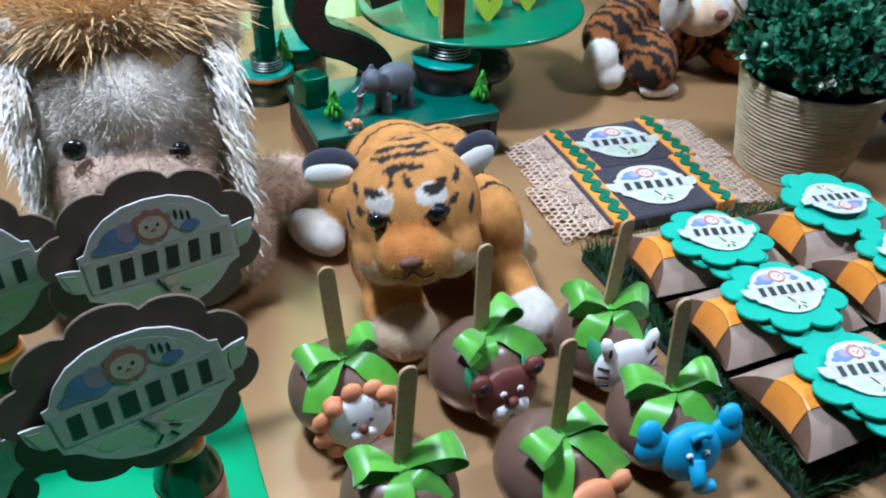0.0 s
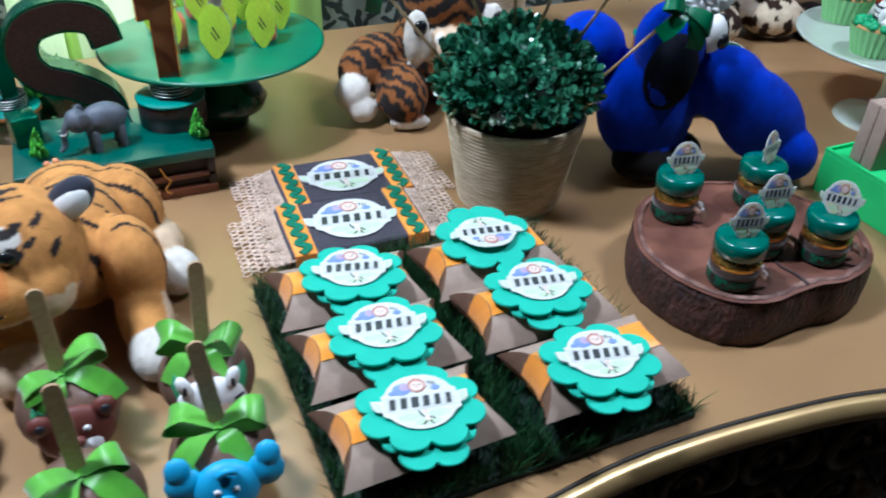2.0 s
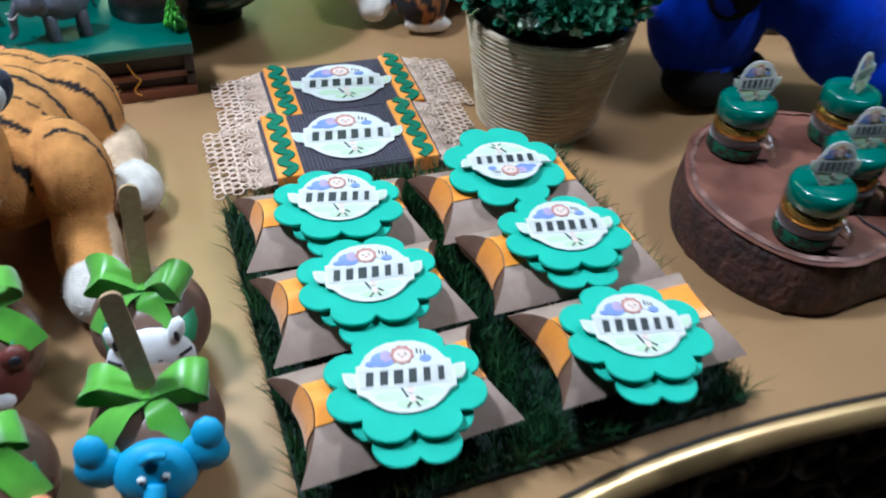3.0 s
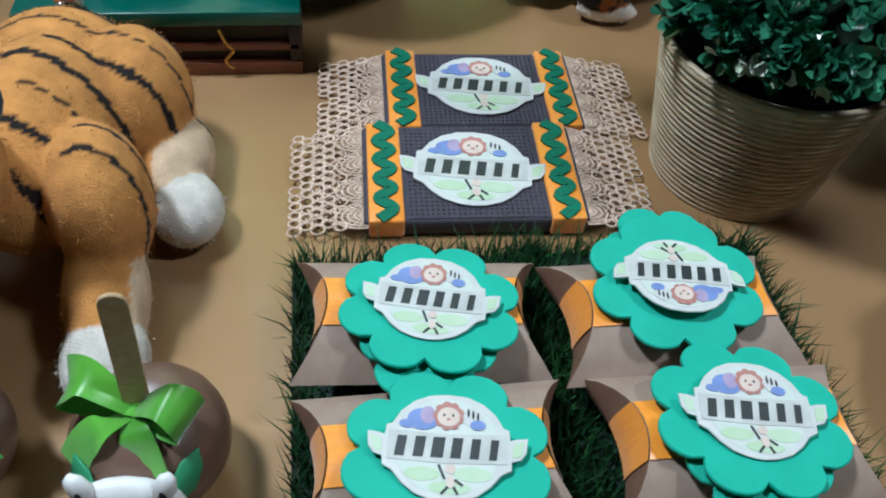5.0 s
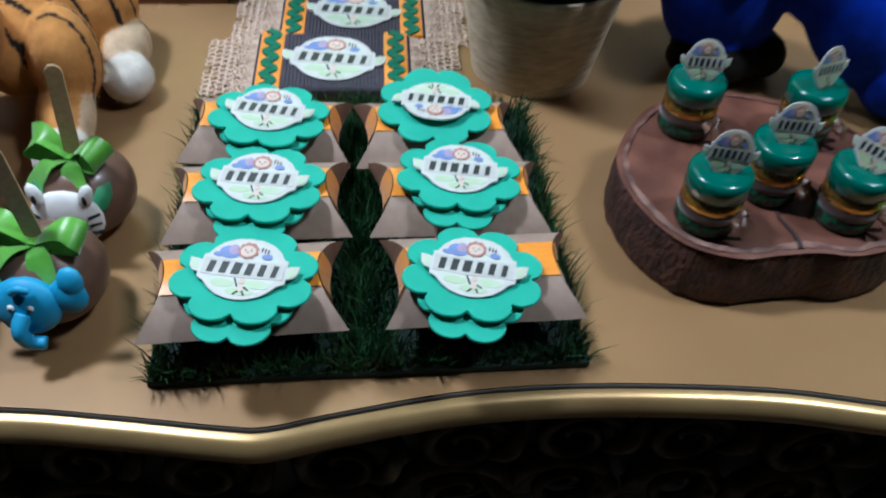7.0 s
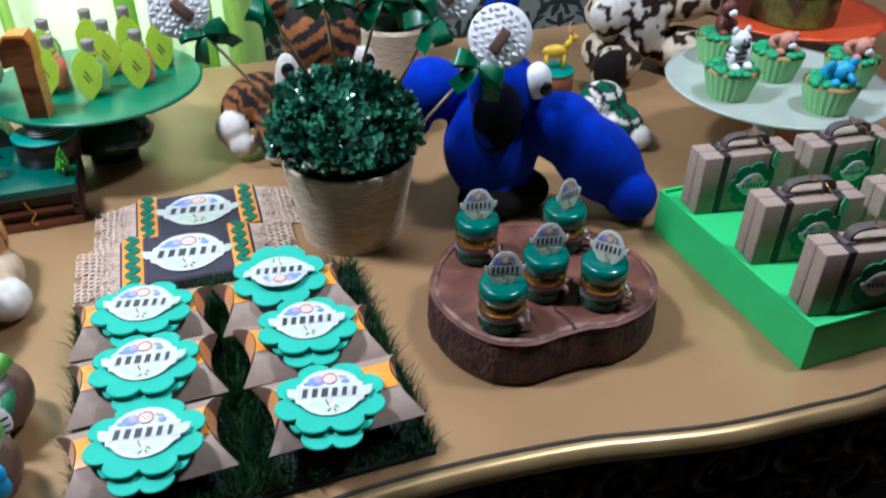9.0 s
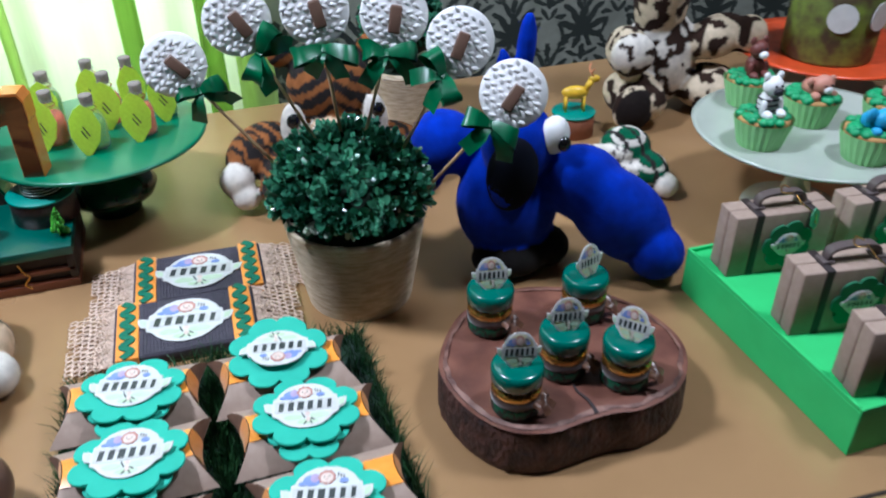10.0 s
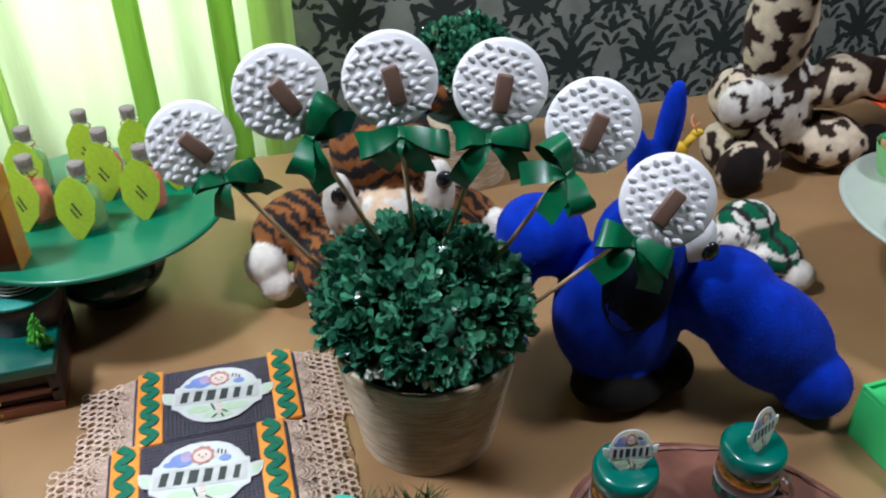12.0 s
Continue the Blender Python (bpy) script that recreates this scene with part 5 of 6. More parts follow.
def face_frame(az, el):
    """A pose on the apple's skin, facing outwards."""
    d = Vector((math.sin(az) * math.cos(el), -math.cos(az) * math.cos(el), math.sin(el)))
    c = Vector((0, 0, AR * 0.93)) + Vector((d.x * AR, d.y * AR, d.z * AR * 0.93))
    zx = d
    xx = Vector((0, 0, 1)).cross(zx).normalized()
    yy = zx.cross(xx)
    return Matrix(((xx.x, yy.x, zx.x, c.x), (xx.y, yy.y, zx.y, c.y), (xx.z, yy.z, zx.z, c.z), (0, 0, 0, 1)))


def apple(x, y, face, turn, seed):
    t = thing("chocolate_apple", f"chocolate-coated apple with a lime bow and sugar {face} face" if face != "plain" else "chocolate-coated apple on a stick with a lime satin bow", "toffee apple", pose(x, y, TZ, 0, 0, turn), group="chocolate apples on the table")
    prof = []
    for k in range(19):
        a = -math.pi / 2 + math.pi * k / 18
        r = AR * math.cos(a) * (1 + 0.03 * math.sin(a))
        z = AR * 0.93 + AR * 0.93 * math.sin(a) - (0.007 * math.exp(-(r / 0.010) ** 2) if a > 0 else 0)
        prof.append((max(r, 0.0), max(z, 0.0)))
    part("coated_apple", lathe(prof, 36, cap=False), CHOC, t)
    top = AR * 1.86 - 0.006
    st = plate([(-0.0052, -0.03), (0.0052, -0.03), (0.0052, 0.067)] + [(0.0052 * math.cos(a), 0.067 + 0.0052 * math.sin(a)) for a in [math.pi * k / 8 for k in range(1, 8)]] + [(-0.0052, 0.067)], 0.002, rim=0.0004)
    s = part("stick", st, STICK, t, "flat wooden stick with a rounded end", smooth=False)
    s.matrix_basis = pose(0, 0, top, 88, (seed % 3 - 1) * 4, -turn + 4)
    bow(t, pose(0, -0.004, top + 0.004, 0, 0, (seed * 37) % 30 - 15), 0.0245, LIME, seed=seed)
    fm = face_frame(0.05, 0.34 if face == "elephant" else 0.16) @ Matrix.Diagonal((1.35, 1.35, 1.25, 1))

    def deco(nm, bm, mt, dx, dy, dz=0.0):
        part(nm, bm, mt, t, m=fm @ Matrix.Translation((dx, dy, dz)))

    if face == "plain":
        return t
    for az in (-0.55, 0.75):
        lf = plate([(0, -0.012), (0.006, -0.004), (0.005, 0.006), (0, 0.013), (-0.005, 0.006), (-0.006, -0.004)], 0.0014, rim=0.0003)
        part("sugar_leaf", lf, FOND_G, t, m=face_frame(az, 0.42) @ pose(0, 0, 0.001, 0, 0, -az * 60))
    R = 0.0175
    if face == "lion":
        for k in range(11):
            a = 2 * math.pi * k / 11
            deco("mane_tuft", ball((0.0052, 0.0052, 0.003), u=8, v=6), FOND_O, R * math.cos(a), R * 0.9 * math.sin(a), 0.001)
        deco("face_disc", ball((R * 0.95, R * 0.86, 0.0048), u=18, v=8), FOND_W, 0, 0, 0.001)
        for sx in (-1, 1):
            deco("ear", ball((0.0045, 0.0045, 0.003), u=8, v=6), FOND_O, sx * 0.012, 0.012, 0.004)
            deco("eye", ball(0.0012, u=6, v=5), FOND_K, sx * 0.004, 0.002, 0.0056)
            deco("cheek", ball((0.0035, 0.003, 0.0022), u=8, v=6), FOND_W, sx * 0.003, -0.005, 0.0055)
        deco("nose", ball((0.0024, 0.0026, 0.002), u=8, v=6), FOND_B, 0, -0.002, 0.0062)
    elif face == "bear":
        deco("face_disc", ball((R, R * 0.85, 0.006), u=18, v=8), FOND_B, 0, 0, 0.001)
        for sx in (-1, 1):
            deco("ear", ball((0.0058, 0.0058, 0.0035), u=8, v=6), FOND_B, sx * 0.0145, 0.011, 0.003)
            deco("inner_ear", ball((0.0025, 0.0025, 0.0012), u=8, v=6), FOND_K, sx * 0.0145, 0.011, 0.0062)
            deco("eye_white", ball((0.002, 0.002, 0.001), u=6, v=5), FOND_W, sx * 0.0045, 0.004, 0.0066)
            deco("eye", ball(0.0009, u=6, v=5), FOND_K, sx * 0.0042, 0.0035, 0.0076)
            deco("cheek", ball((0.0056, 0.005, 0.0032), u=10, v=6), FOND_W, sx * 0.0046, -0.0062, 0.0055)
        deco("nose", ball((0.003, 0.0028, 0.0026), u=8, v=6), FOND_B, 0, -0.001, 0.008)
    elif face == "zebra":
        deco("face_disc", ball((R, R * 0.88, 0.0058), u=18, v=8), FOND_W, 0, 0, 0.001)
        for sx in (-1, 1):
            part("ear", ball((0.0036, 0.0072, 0.003), u=8, v=6), FOND_W, t, m=fm @ pose(sx * 0.0115, 0.0135, 0.003, 0, 0, sx * -18))
            deco("inner_ear", ball((0.0012, 0.0030, 0.0008), u=8, v=6), FOND_K, sx * 0.0115, 0.0125, 0.0056)
            deco("eye", ball(0.0011, u=6, v=5), FOND_K, sx * 0.0035, 0.002, 0.0064)
            for k in range(3):
                part("stripe", box(0.006, 0.0016, 0.0012, 0.0004), FOND_K, t, m=fm @ pose(sx * 0.0133, 0.003 - 0.0045 * k, 0.0035, 0, sx * 32, sx * (12 - 10 * k)))
        deco("muzzle", ball((0.0085, 0.0045, 0.003), u=12, v=6), FOND_K, 0, -0.0075, 0.0062)
    elif face == "elephant":
        deco("face_disc", ball((R * 0.85, R * 0.8, 0.007), u=18, v=8), FOND_C, 0, -0.002, 0.001)
        for sx in (-1, 1):
            deco("ear", ball((0.009, 0.0085, 0.0035), u=12, v=6), FOND_C, sx * 0.0175, 0.003, 0.0)
            deco("ear_tip", ball((0.006, 0.0075, 0.0035), u=10, v=6), FOND_C, sx * 0.0195, 0.010, 0.0005)
            deco("eye_white", ball((0.0018, 0.0018, 0.001), u=6, v=5), FOND_W, sx * 0.004, 0.0, 0.0076)
            deco("eye", ball(0.001, u=6, v=5), FOND_K, sx * 0.004, -0.0005, 0.0084)
        part("trunk", tube(smooth_line([(0, -0.004, 0.006), (-0.001, -0.010, 0.010), (0.001, -0.016, 0.008), (0.008, -0.017, 0.007)], 5), 0.0036, 8, taper=lambda q: 1.1 - 0.25 * q), FOND_C, t, m=fm)
        part("tuft", tube(smooth_line([(-0.003, 0.007, 0.007), (0.001, 0.010, 0.009), (0.005, 0.0085, 0.008)], 4), 0.0018, 6), FOND_C, t, m=fm)
    else:
        deco("face_disc", ball((R * 0.9, R * 0.85, 0.006), u=18, v=8), FOND_O, 0, -0.004, 0.001)
        for sx in (-1, 1):
            deco("ear", ball((0.006, 0.006, 0.0035), u=8, v=6), FOND_O, sx * 0.016, 0.004, 0.002)
            deco("eye", ball(0.0012, u=6, v=5), FOND_K, sx * 0.004, 0.001, 0.0066)
        deco("muzzle", ball((0.008, 0.006, 0.004), u=10, v=6), FOND_P, 0, -0.009, 0.0045)
    return t


for k, (ax, ay, fc, tn) in enumerate(APPLES):
    apple(ax, ay, fc, tn, k + 3)

# ---- bottles with sign toppers on a green sheet ----
tagged(part("green_sheet", box(0.22, 0.42, 0.003, 0.001, (-0.408, 0.09, TZ)), GREEN_SHEET), "bright green plastic sheet lying on the table", "sheet")


def sign_bottle(x, y, h, sign, lean, seed):
    t = thing("sign_bottle", "small bottle carrying a scalloped brown sign with printed badge", "party favour", pose(x, y, TZ + 0.003), group="bottles with signs")
    b = h
    part("bottle", lathe([(0, 0), (0.017, 0), (0.018, 0.004), (0.018, b * 0.55), (0.012, b * 0.72), (0.009, b * 0.8), (0.009, b * 0.93), (0.011, b * 0.94), (0.011, b), (0, b)], 24, cap=False), GREEN_DK, t)
    part("label_band", lathe([(0.0186, b * 0.14), (0.0188, b * 0.16), (0.0188, b * 0.46), (0.0186, b * 0.48)], 24, cap=False), mat("red_sweet_label", (0.45, 0.05, 0.03), 0.4, color2=(0.7, 0.4, 0.3), scale=90), t)
    part("neck_ribbon", lathe([(0.0105, b * 0.76), (0.0125, b * 0.78), (0.0125, b * 0.9), (0.0105, b * 0.92)], 24, cap=False), SATIN_O, t)
    sm = Matrix.Translation(Vector(sign) - Vector((x, y, TZ + 0.003))) @ pose(0, 0, 0, 86, 0, 6) @ pose(0, 0, 0, 0, 0, lean)
    p = sm.translation
    part("pick", tube([(0, 0.002, b * 0.9), (p.x, p.y + 0.004, p.z - 0.03)], 0.0018, 8), STICK, t)
    o = part("scalloped_sign", plate(flower_outline(0.060, 10, 0.12), 0.002, rim=0.0005), FOAM_IN, t, "brown foam sign with scalloped edge", smooth=False)
    o.matrix_basis = sm @ Matrix.Diagonal((1, 0.86, 1, 1))
    badge(t, 0.105, sm @ pose(0.002, -0.002, 0.0045))
    pad = part("foam_pad", box(0.03, 0.02, 0.003, 0.0005, (0, 0, 0.0018)), PAPER, t)
    pad.matrix_basis = sm
    return t


sign_bottle(-0.338, 0.115, 0.085, (-0.352, 0.105, 0.905), 8, 1)
sign_bottle(-0.328, 0.205, 0.085, (-0.331, 0.195, 0.917), 3, 2)
sign_bottle(-0.425, 0.215, 0.085, (-0.432, 0.205, 0.915), 6, 3)
sign_bottle(-0.425, 0.105, 0.08, (-0.452, 0.10, 0.885), 10, 4)

# ---- wood slab and jars ----
slab_pts = [(0.311, 0.15), (0.312, 0.10), (0.333, 0.06), (0.366, 0.044), (0.396, 0.0455), (0.423, 0.0465), (0.453, 0.043), (0.495, 0.058), (0.523, 0.10), (0.519, 0.15), (0.488, 0.197), (0.43, 0.226), (0.385, 0.222), (0.346, 0.203)]
line = smooth_line([(x, y, 0) for x, y in slab_pts], 7, True)
SZ = 0.047
slab = thing("wood_slab", "thick brown wood slice with bark edge carrying small jars", "wood slab", pose(0, 0, TZ))
cen = Vector((0.417, 0.135, 0))
bm = bmesh.new()
levels = []
for k in range(9):
    z = SZ * k / 8
    ring = []
    for i, p in enumerate(line):
        o = (p - cen).normalized()
        bulge = -0.006 * (k / 8 - 0.3) ** 2 + 0.0016 * noise.noise(Vector((p.x * 130, p.y * 130, z * 40))) - (0.0025 if k == 8 else 0) - (0.002 if k == 0 else 0)
        q = p + o * bulge
        ring.append(bm.verts.new((q.x, q.y, z)))
    levels.append(ring)
nn = len(line)
for a, b in zip(levels, levels[1:]):
    for i in range(nn):
        bm.faces.new((a[i], a[(i + 1) % nn], b[(i + 1) % nn], b[i]))
bm.faces.new(levels[0][::-1])
levels_top = [tuple(v.co) for v in levels[-1]]
part("bark_side", bm, BARK, slab, "dark brown bark")
bm = bmesh.new()
rim = [[], []]
for p in levels_top:
    o = (Vector((p[0], p[1], 0)) - cen).normalized()
    w = 0.0035 + 0.0025 * noise.noise(Vector((p[0] * 90, p[1] * 90, 2)))
    rim[0].append(bm.verts.new((p[0], p[1], SZ)))
    rim[1].append(bm.verts.new((p[0] - o.x * w, p[1] - o.y * w, SZ + 0.0011)))
for i in range(nn):
    bm.faces.new((rim[0][i], rim[0][(i + 1) % nn], rim[1][(i + 1) % nn], rim[1][i]))
part("worn_rim", bm, RIMWOOD, slab, "paler worn rim")
bm = bmesh.new()
prev = None
for s in (1.0, 0.93, 0.8, 0.6, 0.4, 0.2, 0.05):
    ring = []
    for p in line:
        q = cen + (p - cen) * s * 0.985
        ring.append(bm.verts.new((q.x, q.y, SZ - (0.001 if s == 1.0 else 0) + 0.0012 * noise.noise(Vector((q.x * 60, q.y * 60, 0))) * (s < 0.95))))
    if prev:
        for i in range(nn):
            bm.faces.new((prev[i], prev[(i + 1) % nn], ring[(i + 1) % nn], ring[i]))
    prev = ring
bm.faces.new(prev)
part("cut_top", bm, CUTWOOD, slab, "smooth stained cut face")
crack = smooth_line([(0.411, 0.051, SZ + 0.0006), (0.411, 0.065, SZ + 0.0012), (0.407, 0.08, SZ + 0.0012), (0.412, 0.096, SZ + 0.001)], 5)
part("split", band(crack, (1, 0, 0), lambda q: 0.0035 * (1 - 0.8 * q), 0.0008), STRAP, slab)


def jar():
    t = thing("sweet_jar", "small glass jar with teal lid, gold trim and printed topper", "jar", group="jars on the wood slab")
    part("glass", lathe([(0, 0), (0.0185, 0), (0.0205, 0.002), (0.021, 0.005), (0.021, 0.024), (0.0185, 0.0285), (0.0175, 0.031), (0, 0.031)], 32, cap=False), THIN_GLASS, t)
    part("filling", lathe([(0, 0.0015), (0.0185, 0.0015), (0.0192, 0.004), (0.0192, 0.023), (0, 0.0235)], 28, cap=False), FILL, t)
    part("gold_band", lathe([(0.0212, 0.0195), (0.0218, 0.0200), (0.0217, 0.0245), (0.0195, 0.0282), (0.0187, 0.0285)], 32, cap=False), GOLD, t)
    part("print_band", lathe([(0.0213, 0.002), (0.0218, 0.0028), (0.0218, 0.0105), (0.0213, 0.0112)], 32, cap=False), CAMO, t, "green and black printed band")
    part("ribbon", lathe([(0.0214, 0.0118), (0.0221, 0.0125), (0.0221, 0.0182), (0.0214, 0.019)], 32, cap=False), BROWN_RIB, t)
    bow(t, pose(0.015, -0.0175, 0.0145, 0, 0, 40), 0.009, BRONZE, name="ribbon_bow", seed=77)
    lid = part("lid", lathe([(0.0215, 0.0295), (0.0225, 0.0305), (0.0228, 0.040), (0.0218, 0.0432), (0.0195, 0.0444), (0.008, 0.0448), (0, 0.0448)], 36, cap=False), TEAL, t, "glossy teal-green plastic lid")
    return t


def topper(t, m):
    badge(t, 0.0375, m @ Matrix.Diagonal((1, 1.2, 1, 1)), 0.0009, "topper", LAB_YELLOW)


JARS = [(0.371, 0.180, 8), (0.354, 0.080, 5), (0.407, 0.107, 0), (0.450, 0.079, -45), (0.458, 0.170, 20)]
for k, (jx, jy, rz) in enumerate(JARS):
    j = jar()
    topper(j, pose(0.0, -0.002, 0.0575, 78, (k * 5) % 7 - 3, rz - 15))
    part("topper_foot", box(0.008, 0.0022, 0.006, 0.0004, (0, 0.0005, 0.0445)), PAPER, j)
    j.matrix_basis = pose(jx, jy, TZ + SZ + 0.0008, 0, 0, -8 + 6 * k) @ Matrix.Diagonal((0.92, 0.92, 1, 1))

# ---- green tray with suitcase boxes ----
tray = thing("green_tray", "bright green card tray carrying small suitcase boxes", "tray", pose(0, 0, TZ))
TX0, TX1, TY0, TY1, TH = 0.605, 0.87, -0.018, 0.226, 0.047
part("base", box(TX1 - TX0, TY1 - TY0, TH, 0.0012, ((TX0 + TX1) / 2, (TY0 + TY1) / 2, 0)), GREEN_BR, tray, smooth=False)
for w, d, x, y in ((TX1 - TX0, 0.0035, (TX0 + TX1) / 2, TY0 + 0.00175), (TX1 - TX0, 0.0035, (TX0 + TX1) / 2, TY1 - 0.00175),
                   (0.0035, TY1 - TY0 - 0.0072, TX0 + 0.00175, (TY0 + TY1) / 2), (0.0035, TY1 - TY0 - 0.0072, TX1 - 0.00175, (TY0 + TY1) / 2)):
    part("rim", box(w, d, 0.0045, 0.0008, (x, y, TH - 0.0004)), GREEN_BR, tray, smooth=False)


def suitcase():
    t = thing("suitcase_box", "small kraft suitcase box with dark straps and green flower", "gift box", group="suitcase boxes on the tray")
    w, d, h = 0.102, 0.032, 0.066
    part("box_back", box(w, d / 2 - 0.0004, h, 0.0015, (0, d / 4 + 0.0002, 0)), KRAFT, t)
    part("box_front", box(w, d / 2 - 0.0004, h, 0.0015, (0, -d / 4 - 0.0002, 0)), KRAFT, t)
    for sx in (-1, 1):
        part("strap", box(0.0075, d + 0.0016, h + 0.0012, 0.0006, (sx * 0.027, 0, 0)), STRAP, t, "dark brown strap")
    hp = smooth_line([(-0.024, 0, h - 0.002), (-0.0225, 0, h + 0.010), (-0.012, 0, h + 0.0145), (0.012, 0, h + 0.0145), (0.0225, 0, h + 0.010), (0.024, 0, h - 0.002)], 6)
    part("handle", band(hp, (0, 1, 0), 0.0095, 0.0026), GREYHANDLE, t, "grey-brown carrying handle")
    for sx in (-1, 1):
        part("handle_mount", box(0.012, 0.013, 0.003, 0.0008, (sx * 0.024, 0, h + 0.0004)), GREYHANDLE, t)
    f = part("foam_flower", plate(flower_outline(0.026, 7, 0.18), 0.0022, rim=0.0005), mat("deep_green_foam", (0.02, 0.17, 0.075), 0.7, scale=60, bump=0.08), t, "dark green foam flower", smooth=False)
    f.matrix_basis = pose(0.006, -d / 2 - 0.0008, h * 0.48, 90, 0, 0)
    badge(t, 0.036, pose(0.006, -d / 2 - 0.0032, h * 0.48, 90, 0, 0), 0.0009)
    cord = smooth_line([(0.012, 0, h + 0.0145), (0.014, -0.012, h + 0.008), (0.020, -0.018, h + 0.003), (0.024, -0.019, h - 0.002)], 6)
    part("gold_cord", tube(cord, 0.0007, 6), GOLD, t, "thin gold cord")
    tg = part("leaf_tag", plate([(0, 0.011), (0.007, 0.004), (0.0065, -0.006), (0, -0.012), (-0.0065, -0.006), (-0.007, 0.004)], 0.0012, rim=0.0002), FOND_G, t, "hanging green leaf tag", smooth=False)
    tg.matrix_basis = pose(0.026, -0.0205, h - 0.006, 82, 0, 25)
    part("tag_bar", box(0.0016, 0.010, 0.0005, 0, (0, 0, 0.0012)), GOLD, tg, smooth=False)
    loop = smooth_line([(0.012, 0, h + 0.0145), (0.004, -0.010, h + 0.018), (-0.003, -0.004, h + 0.0165), (0.004, 0.006, h + 0.018), (0.012, 0, h + 0.0146)], 6)
    part("cord_bow", tube(loop, 0.0006, 5), GOLD, t)
    return t


CASES = [(0.667, 0.184, -7), (0.666, 0.088, -9), (0.664, 0.006, -10), (0.788, 0.172, -4), (0.790, 0.075, -6), (0.792, 0.006, -6)]
sc = suitcase()
sc.matrix_basis = pose(CASES[0][0], CASES[0][1], TZ + TH, 0, 0, CASES[0][2])
for cx, cy, rz in CASES[1:]:
    copy_thing(sc, pose(cx, cy, TZ + TH, 0, 0, rz))

# ---- frosted cake stand with cupcakes ----
PC, PR, PZ = (0.825, 0.328), 0.133, 0.105
cs = thing("cake_stand", "pale frosted glass cake stand holding green cupcakes", "cake stand", pose(*PC, TZ))
part("plate", lathe([(0, PZ - 0.006), (PR * 0.9, PZ - 0.006), (PR, PZ - 0.001), (PR + 0.001, PZ + 0.002), (PR * 0.96, PZ + 0.001), (PR * 0.9, PZ), (0, PZ)], 64, cap=False), FROST, cs)
part("stem", lathe([(0.06, 0), (0.058, 0.004), (0.02, 0.014), (0.014, 0.04), (0.018, 0.08), (0.04, PZ - 0.006)], 36, cap=False), FROST, cs)


